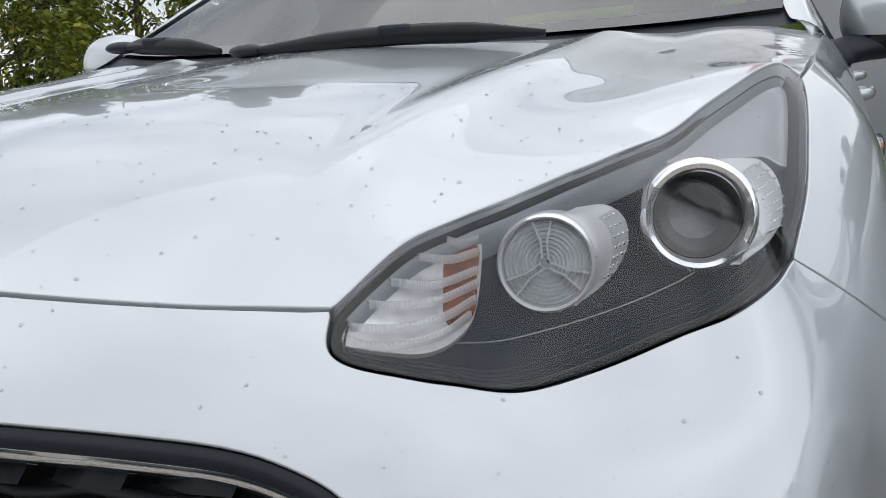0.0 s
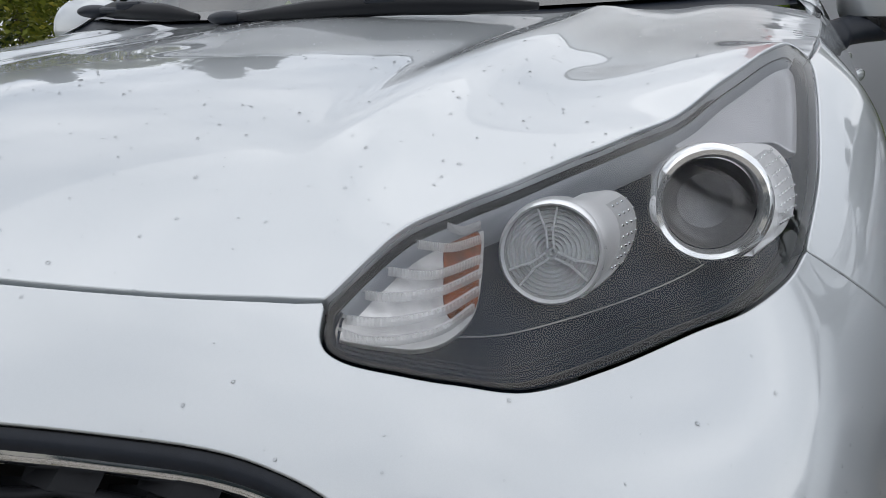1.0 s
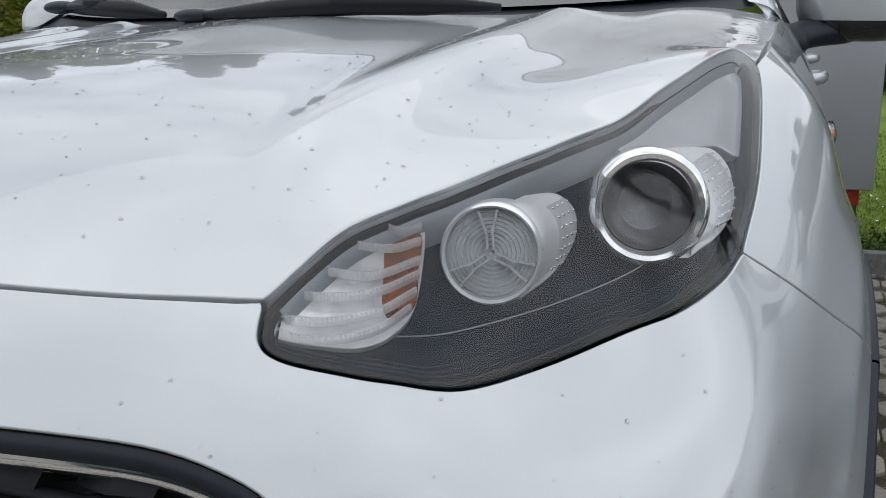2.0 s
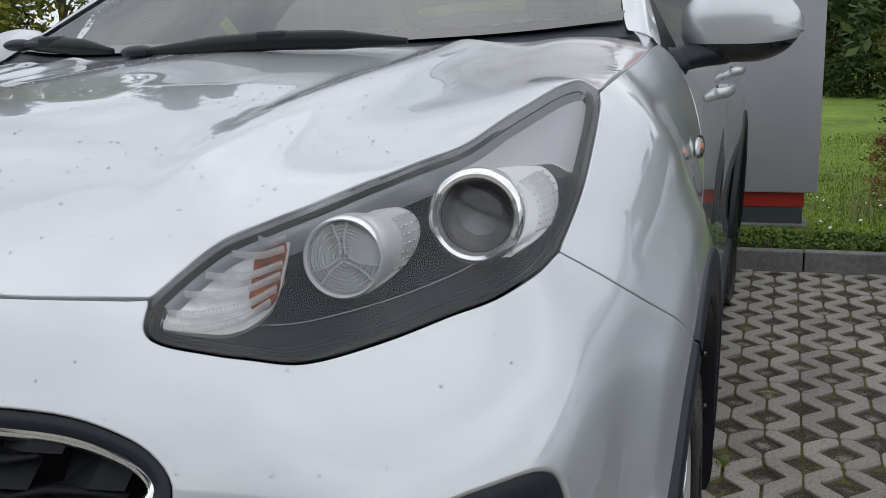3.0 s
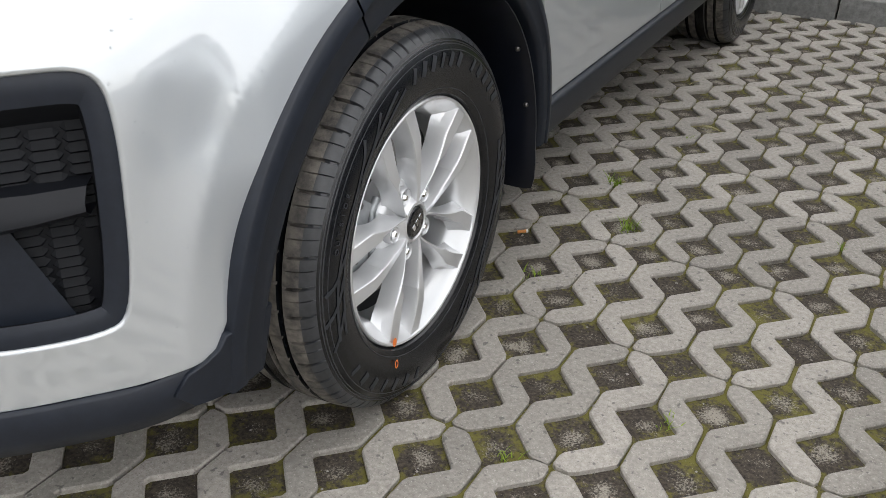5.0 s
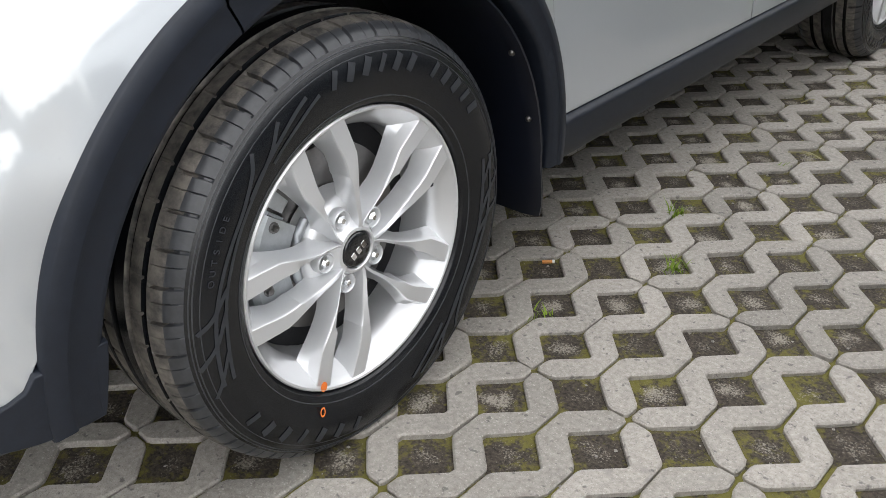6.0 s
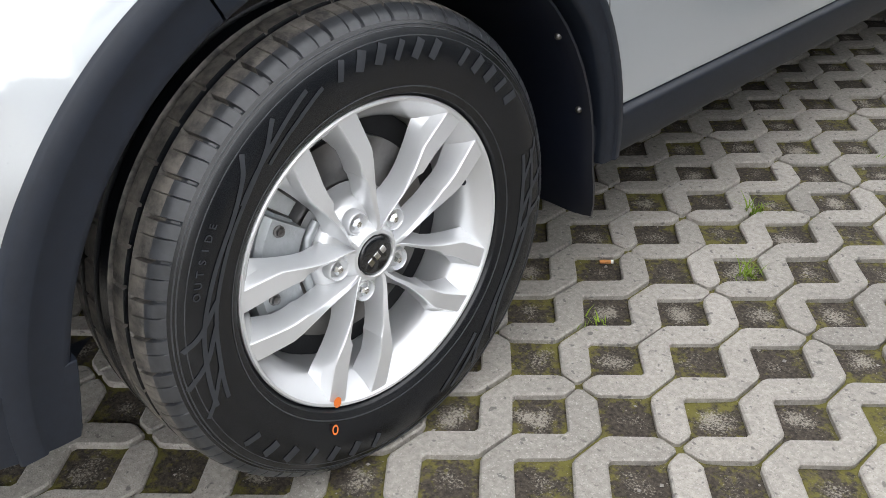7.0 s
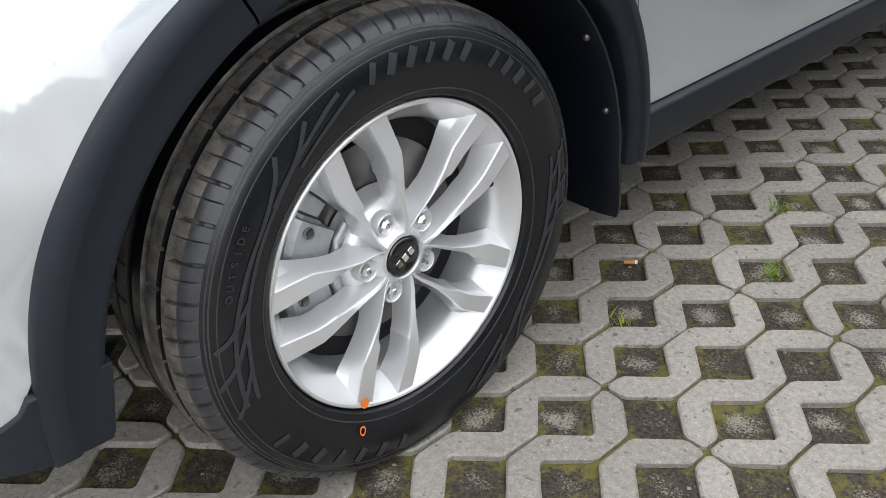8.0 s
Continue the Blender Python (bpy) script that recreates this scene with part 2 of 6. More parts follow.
PANE_FAR = material("shop_window", (0.03, 0.04, 0.045), 0.06, coat=0.5)
TARMAC = material("asphalt", (0.055, 0.054, 0.052), 0.9, var=0.3, scale=60, bump=0.5, bump_scale=200)


# ---- mesh helpers ----
def part(name, bm, mat, parent=None, label="", smooth=None):
    me = bpy.data.meshes.new(name)
    bm.to_mesh(me)
    bm.free()
    return mesh_part(name, me, mat, parent, label, smooth)


def mesh_part(name, me, mat, parent=None, label="", smooth=None):
    for m in mat if isinstance(mat, (list, tuple)) else [mat]:
        me.materials.append(m)
    if smooth is not None:
        me.shade_smooth() if smooth >= 180 else me.set_sharp_from_angle(angle=radians(smooth))
    ob = new(name, me)
    if parent is not None:
        ob.parent = parent
    if label:
        tagged(ob, label)
    return ob


def mesh_from(verts, faces, normals=None):
    me = bpy.data.meshes.new("mesh")
    me.from_pydata([tuple(v) for v in verts], [], [tuple(int(i) for i in f) for f in faces])
    if normals is not None:
        me.shade_smooth()
        me.normals_split_custom_set_from_vertices([tuple(n) for n in normals])
    return me


def box_bm(lo, hi, bevel=0.0, seg=2):
    bm = bmesh.new()
    bmesh.ops.create_cube(bm, size=1)
    for v in bm.verts:
        v.co = Vector([(lo[i] + hi[i]) / 2 + v.co[i] * (hi[i] - lo[i]) for i in range(3)])
    if bevel:
        bmesh.ops.bevel(bm, geom=bm.edges[:] + bm.verts[:], offset=bevel, segments=seg, profile=0.5, affect="EDGES")
    return bm


def lathe_bm(profile, seg=64, closed=False):
    """Turns a profile of (radius, x) round the x axis."""
    bm = bmesh.new()
    rings = []
    for k in range(seg):
        a = 2 * math.pi * k / seg
        rings.append([bm.verts.new((x, r * math.cos(a), r * math.sin(a))) for r, x in profile])
    n = len(profile)
    for k in range(seg):
        p, q = rings[k], rings[(k + 1) % seg]
        for i in range(n if closed else n - 1):
            j = (i + 1) % n
            bm.faces.new((p[i], p[j], q[j], q[i]))
    bmesh.ops.recalc_face_normals(bm, faces=bm.faces)
    return bm


def smooth_line(points, per=6, closed=False):
    """A Catmull-Rom line through the points."""
    P = np.array(points, float)
    n = len(P)
    out = []
    for i in range(n if closed else n - 1):
        if closed:
            a, b, c, d = P[i - 1], P[i], P[(i + 1) % n], P[(i + 2) % n]
        else:
            b, c = P[i], P[i + 1]
            a = P[i - 1] if i else 2 * b - c
            d = P[i + 2] if i + 2 < n else 2 * c - b
        for k in range(per):
            t = k / per
            out.append(0.5 * (2 * b + (c - a) * t + (2 * a - 5 * b + 4 * c - d) * t * t + (3 * b - a - 3 * c + d) * t ** 3))
    if not closed:
        out.append(P[-1])
    return np.array(out)


def tube_bm(line, radius, sides=8, flat=1.0, bm=None):
    bm = bm or bmesh.new()
    L = [Vector(p) for p in line]
    rings = []
    for i, p in enumerate(L):
        d = (L[min(i + 1, len(L) - 1)] - L[max(i - 1, 0)]).normalized()
        u = d.cross(Vector((0, 0, 1)) if abs(d.z) < 0.9 else Vector((1, 0, 0))).normalized()
        w = u.cross(d)
        r = radius[i] if isinstance(radius, (list, tuple, np.ndarray)) else radius
        rings.append([bm.verts.new(p + u * (r * math.cos(2 * math.pi * k / sides)) + w * (r * flat * math.sin(2 * math.pi * k / sides))) for k in range(sides)])
    for a, b in zip(rings, rings[1:]):
        for k in range(sides):
            bm.faces.new((a[k], a[(k + 1) % sides], b[(k + 1) % sides], b[k]))
    bm.faces.new(rings[0])
    bm.faces.new(rings[-1][::-1])
    bmesh.ops.recalc_face_normals(bm, faces=bm.faces)
    return bm


def inside(poly, pts):
    x, y = pts[:, 0], pts[:, 1]
    res = np.zeros(len(pts), bool)
    for (x1, y1), (x2, y2) in zip(poly, np.roll(poly, -1, axis=0)):
        c = (y1 > y) != (y2 > y)
        if y1 != y2:
            res ^= c & (x < (x2 - x1) * (y - y1) / (y2 - y1) + x1)
    return res


def area2(poly):
    x, y = poly[:, 0], poly[:, 1]
    return 0.5 * float(np.sum(x * np.roll(y, -1) - y * np.roll(x, -1)))


def near_line(poly, pts, d):
    hit = np.zeros(len(pts), bool)
    for a, b in zip(poly, np.roll(poly, -1, axis=0)):
        ab = b - a
        t = np.clip(((pts - a) @ ab) / max(float(ab @ ab), 1e-12), 0, 1)
        hit |= np.linalg.norm(pts - a - t[:, None] * ab, axis=1) < d
    return hit


def shrink(poly, d):
    """Moves a loop to the inner side by d (outer loops counter-clockwise)."""
    e = np.roll(poly, -1, axis=0) - poly
    e /= np.maximum(np.linalg.norm(e, axis=1), 1e-9)[:, None]
    n = np.c_[-e[:, 1], e[:, 0]]
    m = n + np.roll(n, 1, axis=0)
    m /= np.maximum(np.linalg.norm(m, axis=1), 1e-9)[:, None]
    k = np.maximum(np.sum(m * n, axis=1), 0.5)
    return poly + m * (d / k)[:, None]


def resample(poly, step):
    out = []
    for a, b in zip(poly, np.roll(poly, -1, axis=0)):
        n = max(1, int(np.linalg.norm(b - a) / step))
        out += [a + (b - a) * k / n for k in range(n)]
    return np.array(out)


def trimmed(outline, holes, place, step, roll=0.0015, flange=0.012, hole_roll=None):
    """A curved sheet, cut to an outline with holes in its plane, with rolled edges turned inwards: vertices, faces, normals."""
    from mathutils import geometry
    loops = [resample(np.array(outline, float), step)] + [resample(np.array(h, float), step * 0.6) for h in holes]
    loops = [q if (area2(q) > 0) == (i == 0) else q[::-1] for i, q in enumerate(loops)]
    lo, hi = loops[0].min(0), loops[0].max(0)
    gx, gy = np.meshgrid(np.arange(lo[0], hi[0], step), np.arange(lo[1], hi[1], step))
    grid = np.c_[gx.ravel(), gy.ravel()]
    grid = grid[inside(loops[0], grid)]
    for q in loops[1:]:
        grid = grid[~inside(q, grid)]
    for q in loops:
        grid = grid[~near_line(q, grid, step * 0.45)]
    pts = np.vstack(loops + [grid])
    edges, start = [], 0
    for q in loops:
        n = len(q)
        edges += [(start + i, start + (i + 1) % n) for i in range(n)]
        start += n
    v2, _, f2, vo, _, _ = geometry.delaunay_2d_cdt([Vector(p) for p in pts], edges, [], 0, 1e-7, True)
    v2 = np.array([tuple(v) for v in v2])
    order = {}
    for i, src in enumerate(vo):
        for s in src:
            order[s] = i
    F = np.array([f for f in f2 if len(f) == 3])
    cen = v2[F].mean(1)
    keep = inside(loops[0], cen)
    for q in loops[1:]:
        keep &= ~inside(q, cen)
    F = F[keep]
    t = v2[F]
    flip = np.cross(t[:, 1] - t[:, 0], t[:, 2] - t[:, 0]) < 0
    F[flip] = F[flip][:, ::-1]
    P, N = surface(place, v2)
    V, NN, faces = list(P), list(N), [tuple(f) for f in F]
    start = 0
    for number, q in enumerate(loops):
        if number and hole_roll:
            roll = hole_roll
        ids = [order[start + i] for i in range(len(q))]
        start += len(q)
        n = len(ids)
        B, BN = P[ids], N[ids]
        T = np.roll(B, -1, axis=0) - np.roll(B, 1, axis=0)
        O = np.cross(T, BN)
        O /= np.maximum(np.linalg.norm(O, axis=1), 1e-9)[:, None]
        k = len(V)
        V += list(B + O * roll * 0.7 - BN * roll * 0.3)
        NN += list((O + BN) / 2 ** 0.5)
        V += list(B + O * roll - BN * roll)
        NN += list(O)
        V += list(B + O * roll - BN * flange)
        NN += list(O)
        for i in range(n):
            j = (i + 1) % n
            rows = [(ids[i], ids[j])] + [(k + r * n + i, k + r * n + j) for r in range(3)]
            for (a, b), (c, d) in zip(rows, rows[1:]):
                faces.append((a, c, d, b))
    return np.array(V), faces, np.array(NN)


def surface(place, uv, h=0.002):
    P = place(uv)
    du = place(uv + [h, 0]) - place(uv - [h, 0])
    dv = place(uv + [0, h]) - place(uv - [0, h])
    N = np.cross(du, dv)
    return P, N / np.linalg.norm(N, axis=1)[:, None]


def mirrored(V, F, N):
    return V * [-1, 1, 1], [tuple(f[::-1]) for f in F], N * [-1, 1, 1]


def ribbon(rows):
    """A sheet through rows of points: vertices and faces."""
    n = len(rows[0])
    V = np.vstack(rows)
    F = [(r * n + i, r * n + i + 1, (r + 1) * n + i + 1, (r + 1) * n + i) for r in range(len(rows) - 1) for i in range(n - 1)]
    return V, F


def thin_plate(P, v, lam):
    """A smooth sheet drawn over a few control points."""
    P = np.array(P, float)
    n = len(P)
    d = np.linalg.norm(P[:, None] - P[None], axis=2)
    K = d * d * np.log(d + 1e-12) + lam * np.eye(n)
    Q = np.c_[np.ones(n), P]
    s = np.linalg.solve(np.block([[K, Q], [Q.T, np.zeros((3, 3))]]), np.r_[v, np.zeros(3)])

    def f(x):
        d = np.linalg.norm(x[:, None] - P[None], axis=2)
        return (d * d * np.log(d + 1e-12)) @ s[:n] + s[n] + x @ s[n + 1:]
    return f


# ---- the car's skin: control points of its left half (x out, y to the rear, z up; the front axle at y = 0) ----
HUB_Z, WHEELBASE = 0.335, 2.67
DIR_N = np.array([0.62, -0.55, 0.56])
DIR_N /= np.linalg.norm(DIR_N)
DIR_A = np.array([1.0, 1.0, 0.0]) / 2 ** 0.5
DIR_A -= DIR_N * (DIR_A @ DIR_N)
DIR_A /= np.linalg.norm(DIR_A)
DIR_B = np.cross(DIR_N, DIR_A)

SILL = smooth_line([(0.20, 0.84), (0.30, 0.885), (0.38, 0.898), (0.50, 0.890), (0.62, 0.886), (0.76, 0.893), (0.88, 0.898), (0.96, 0.893), (1.02, 0.880), (1.08, 0.855), (1.14, 0.815)], 8)


def side_x(y, z):
    """The flank: half width at a length and height."""
    x = np.interp(z, SILL[:, 0], SILL[:, 1])
    return x - 0.10 * np.clip((y - 2.6) / 1.0, 0, 1) ** 2.2 + 0.038 * np.clip((y - 1.7) / 0.6, 0, 1) * np.clip((z - 0.5) / 0.3, 0, 1) * np.clip((1.14 - z) / 0.25, 0, 1)


HOOD_CAGE = [(0, -0.80, 0.972), (0.221, -0.77, 0.965), (0.367, -0.743, 0.957), (0.48, -0.705, 0.949), (0, -0.63, 1.050), (0.208, -0.578, 1.050), (0.293, -0.519, 1.058),
             (0.362, -0.583, 1.033), (0.5566, -0.5612, 1.0055), (0.6106, -0.5026, 1.0249), (0.6674, -0.400, 1.0445), (0, -0.2, 1.118), (0.35, -0.15, 1.115), (0.60, -0.2, 1.087), (0.7045, -0.3025, 1.0713),
             (0.764, -0.146, 1.107), (0.789, -0.115, 1.092), (0.80, 0.085, 1.115), (0.806, 0.40, 1.145), (0.767, 0.375, 1.170), (0.6, 0.15, 1.135), (0.37, 0.22, 1.152),
             (0.116, 0.17, 1.16), (0, 0.15, 1.163), (0.55, 0.32, 1.163), (0.75, 0.1, 1.130)]
FRONT_CAGE = [(0, -0.815, 0.955), (0.221, -0.785, 0.95), (0.367, -0.755, 0.945), (0.48, -0.715, 0.945), (0, -0.87, 0.87), (0.2, -0.86, 0.868), (0.377, -0.815, 0.86), (0, -0.91, 0.7),
              (0.3, -0.89, 0.7), (0.55, -0.815, 0.72), (0.70, -0.725, 0.76), (0.823, -0.581, 0.766), (0.60, -0.70, 0.90), (0.70, -0.575, 0.91), (0, -0.91, 0.5), (0.4, -0.88, 0.5),
              (0.65, -0.78, 0.55), (0.80, -0.65, 0.55), (0.87, -0.52, 0.55), (0.897, -0.42, 0.5), (0.86, -0.5, 0.75), (0.88, -0.45, 0.66), (0.80, -0.66, 0.35), (0.885, -0.508, 0.36)]
LAMP_CAGE = [(0.55, -0.60, 0.985), (0.68, -0.50, 0.998), (0.75, -0.45, 0.985), (0.795, -0.413, 0.937), (0.790, -0.118, 1.091), (0.764, -0.146, 1.107), (0.675, -0.385, 1.046), (0.785, -0.27, 1.03)]
FENDER_CAGE = [(0.835, -0.30, 0.96), (0.920, -0.223, 0.773), (0.908, -0.40, 0.60), (0.897, -0.33, 0.78), (0.923, 0, 0.825), (0.927, 0.30, 0.73), (0.918, 0.42, 0.6), (0.90, 0, 0.93),
               (0.885, 0, 0.99), (0.845, -0.05, 1.06), (0.801, 0.085, 1.114), (0.806, 0.40, 1.145), (0.89, 0.25, 0.96), (0.90, 0.25, 0.88)]
FENDER_CAGE += [(float(side_x(y, z)), y, z) for y in (0.47, 0.62) for z in (0.5, 0.7, 0.88, 0.98, 1.08)]
H0 = np.array(HOOD_CAGE)
H0 = np.vstack([H0, H0[H0[:, 0] > 0] * [-1, 1, 1]])
hood_sheet = thin_plate(H0[:, :2], H0[:, 2], 8e-3)
C0 = np.array(FRONT_CAGE + LAMP_CAGE + FENDER_CAGE)
C0 = np.vstack([C0, C0[(C0[:, 0] > 0.1) & (C0[:, 0] < 0.5) & (C0[:, 1] < -0.7)] * [-1, 1, 1]])
front_sheet = thin_plate(np.c_[C0 @ DIR_A, C0 @ DIR_B], C0 @ DIR_N, 2e-5)


HOOD_SIDE = smooth_line([(0.791, -0.118, 1.090), (0.801, 0.085, 1.114), (0.805, 0.25, 1.13), (0.806, 0.415, 1.147)])

def on_front(line):
    """A line laid onto the front skin."""
    uv = np.c_[line @ DIR_A, line @ DIR_B]
    return uv[:, :1] * DIR_A + uv[:, 1:] * DIR_B + front_sheet(uv)[:, None] * DIR_N


LAMP_TOP = smooth_line([(0.486, -0.705, 0.949), (0.4995, -0.669, 0.9693), (0.5155, -0.6245, 0.9874), (0.5445, -0.582, 1.0), (0.5733, -0.548, 1.010), (0.6106, -0.5026, 1.0249), (0.6371, -0.4652, 1.0344),
                        (0.6674, -0.400, 1.0445), (0.6852, -0.356, 1.0538), (0.7045, -0.3025, 1.0713), (0.7265, -0.2475, 1.0875), (0.745, -0.1955, 1.101), (0.7573, -0.161, 1.107), (0.769, -0.130, 1.1083), (0.781, -0.118, 1.1005),
                        (0.791, -0.118, 1.090)])
HOOD_RIM = np.vstack([on_front(LAMP_TOP)[:-1], on_front(HOOD_SIDE)])
RIM_DZ = HOOD_RIM[:, 2] + 0.001 - hood_sheet(HOOD_RIM[:, :2])
RIM_DZ[:8] *= np.linspace(0.3, 1, 8)


def bell(u):
    return np.exp(-u * u)


def hood_at(uv):
    """The bonnet: a soft sheet with a raised spine on either side and a shallow trough beyond it."""
    x, y = np.abs(uv[:, 0]), uv[:, 1]
    z = hood_sheet(uv)
    fade = np.clip((y + 0.66) / 0.16, 0, 1)
    fade = fade * fade * (3 - 2 * fade)
    mid = 0.425 + 0.05 * np.clip(y + 0.5, 0, 1)
    z = z + 0.0125 * fade * bell((x - mid) / 0.040) * np.clip(1.2 - (y + 0.5) * 0.5, 0.4, 1)
    f2 = np.clip((y + 0.36) / 0.2, 0, 1)
    z = z - 0.0036 * f2 * f2 * (3 - 2 * f2) * bell((x - 0.565 - 0.03 * (y + 0.2)) / 0.042)
    # the side edge runs level with the lamp and the wing
    q = np.c_[x, y]
    d2 = ((q[:, None] - HOOD_RIM[None, :, :2]) ** 2).sum(2)
    w = 1 / (d2 + 2e-5) ** 2
    z = z + (w @ RIM_DZ) / w.sum(1) * np.exp(-d2.min(1) / 0.09 ** 2)
    return np.c_[uv[:, 0], uv[:, 1], z]


def front_at(uv):
    p = uv[:, :1] * DIR_A + uv[:, 1:] * DIR_B + front_sheet(uv)[:, None] * DIR_N
    r = np.hypot(p[:, 1], p[:, 2] - HUB_Z)
    d = r - 0.556
    away = (d + np.sqrt(d * d + 0.005 ** 2)) / 2
    p[:, 0] += 0.0105 * (1 - np.clip(away / 0.075, 0, 1)) ** 2
    return p


def nose_at(uv):
    p = front_at(uv)
    p[:, 0] = np.maximum(p[:, 0], 0.0)
    return p


def flat(points):
    """Points of the front skin in its plane."""
    P = np.array(points, float)
    return np.c_[P @ DIR_A, P @ DIR_B]


def join(*lines):
    return np.vstack([l[:-1] for l in lines])


# ---- panel outlines of the left half ----
LAMP_REAR = smooth_line([(0.791, -0.118, 1.090), (0.797, -0.145, 1.076), (0.803, -0.225, 1.036), (0.804, -0.318, 0.986), (0.797, -0.411, 0.937)])
LAMP_LOW = smooth_line([(0.797, -0.411, 0.937), (0.785, -0.463, 0.925), (0.757, -0.522, 0.913), (0.72, -0.565, 0.905), (0.672, -0.632, 0.896), (0.627, -0.685, 0.893), (0.583, -0.709, 0.902),
                        (0.55, -0.72, 0.908), (0.512, -0.73, 0.917), (0.494, -0.727, 0.929), (0.486, -0.705, 0.949)])
SEAM = smooth_line([(0.797, -0.411, 0.937), (0.86, -0.346, 0.880), (0.912, -0.247, 0.808), (0.930, -0.2245, 0.785)])
ARCH_R = 0.505


def arch_line(a0, a1, r=ARCH_R, n=40, x=0.927, y0=0.0):
    """Part of a circle round a wheel, by degrees from the front over the top."""
    a = np.radians(np.linspace(a0, a1, n))
    return np.c_[np.full(n, x), y0 - r * np.cos(a), HUB_Z + r * np.sin(a)]


HOOD_FRONT = smooth_line([(0, -0.795, 0.972), (0.221, -0.77, 0.965), (0.367, -0.743, 0.957), (0.486, -0.705, 0.949)])
HOOD_REAR = smooth_line([(0.806, 0.415, 1.147), (0.775, 0.40, 1.178), (0.70, 0.365, 1.178), (0.505, 0.315, 1.165), (0.25, 0.275, 1.165), (0, 0.262, 1.167)])
FOG_HOLE = smooth_line([(0.600, -0.800, 0.500), (0.625, -0.790, 0.600), (0.653, -0.777, 0.668), (0.686, -0.748, 0.732), (0.712, -0.719, 0.760), (0.744, -0.682, 0.773), (0.785, -0.633, 0.776),
                        (0.818, -0.587, 0.771), (0.835, -0.567, 0.748), (0.843, -0.565, 0.690), (0.845, -0.572, 0.610), (0.844, -0.581, 0.535), (0.839, -0.597, 0.470), (0.822, -0.623, 0.449),
                        (0.773, -0.687, 0.447), (0.700, -0.745, 0.445), (0.630, -0.785, 0.450)], 4, closed=True)
GRILLE_HALF = smooth_line([(0, -0.868, 0.893), (0.15, -0.855, 0.890), (0.276, -0.831, 0.885), (0.361, -0.809, 0.878), (0.440, -0.791, 0.870), (0.490, -0.784, 0.858), (0.528, -0.782, 0.841), (0.551, -0.787, 0.816),
                           (0.551, -0.802, 0.785), (0.538, -0.820, 0.750), (0.500, -0.845, 0.690), (0.45, -0.865, 0.645), (0.36, -0.882, 0.625), (0.2, -0.90, 0.62), (0, -0.905, 0.62)], 4)
LOW_EDGE = smooth_line([(0.882, -0.527, 0.379), (0.845, -0.594, 0.368), (0.80, -0.66, 0.371), (0.70, -0.75, 0.365), (0.5, -0.845, 0.34), (0.25, -0.89, 0.33), (0, -0.90, 0.33)])

car = tagged(new("car"), "silver compact SUV parked on concrete grass pavers, wet with raindrops", "car", "parked cars")


def pane_pair(name, data, mat, label="", both=True, owner=None):
    """A panel and its mirror image on the car's other side."""
    a = mesh_part(name, mesh_from(*data), mat, owner or car, label)
    b = mesh_part(name, mesh_from(*mirrored(*data)), mat, owner or car, label) if both else None
    return a, b


GAP = 0.0024
# bonnet, one sheet across the car
half = np.vstack([HOOD_FRONT[:-1], LAMP_TOP[:-1], HOOD_SIDE[:-1], HOOD_REAR])[:, :2]
hood_outline = np.vstack([half, (half * [-1, 1])[::-1][1:-1]])
hood_data = trimmed(shrink(hood_outline, GAP), [], hood_at, 0.016, 0.002, 0.016)
hood = mesh_part("hood", mesh_from(*hood_data), PAINT, car, "silver bonnet with raised spines, beaded with rain")

# front bumper skin, in two halves joined in one mesh
nose_outline = np.vstack([flat(HOOD_FRONT)[:-1] + flat([[0, -0.0015, -0.0015]]), flat(LAMP_LOW[::-1])[:-1], flat(SEAM)[:-1],
                          flat(smooth_line([(0.930, -0.2245, 0.785), (0.929, -0.311, 0.731), (0.925, -0.415, 0.625), (0.913, -0.472, 0.5165), (0.899, -0.506, 0.4335), (0.882, -0.527, 0.379)]))[:-1],
                          flat(LOW_EDGE)[:-1], flat([(0, -0.90, 0.33), (0, -0.905, 0.62)])[:1], flat(GRILLE_HALF[::-1])])
nose_outline = nose_outline if area2(nose_outline) > 0 else nose_outline[::-1]
nv, nf, nn = trimmed(shrink(nose_outline, GAP), [flat(FOG_HOLE)], nose_at, 0.0095, 0.002, 0.02, 0.006)
mv, mf, mn = mirrored(nv, nf, nn)
bumper = mesh_part("front_bumper", mesh_from(np.vstack([nv, mv]), list(nf) + [tuple(i + len(nv) for i in f) for f in mf], np.vstack([nn, mn])), PAINT, car)

# front wings
rear_cut = smooth_line([(0.922, 0.456, 0.552), (0.905, 0.458, 0.63), (0.90, 0.452, 0.80), (0.90, 0.444, 0.92), (0.88, 0.452, 1.00), (0.85, 0.500, 1.075), (0.826, 0.50, 1.115), (0.806, 0.44, 1.147)])
wing_outline = np.vstack([flat(LAMP_REAR[::-1])[:-1], flat(HOOD_SIDE)[:-1], flat(rear_cut[::-1])[:-1], flat(arch_line(154.6, 63.6))[:-1], flat(SEAM[::-1])[:-1]])
wing_outline = wing_outline if area2(wing_outline) > 0 else wing_outline[::-1]
wing_data = trimmed(shrink(wing_outline, GAP), [], front_at, 0.0095, 0.002, 0.02)
pane_pair("front_wing", wing_data, PAINT)


# ---- headlights ----
lamp_outline = flat(join(LAMP_TOP, LAMP_REAR, LAMP_LOW))
lamp_outline = lamp_outline if area2(lamp_outline) > 0 else lamp_outline[::-1]


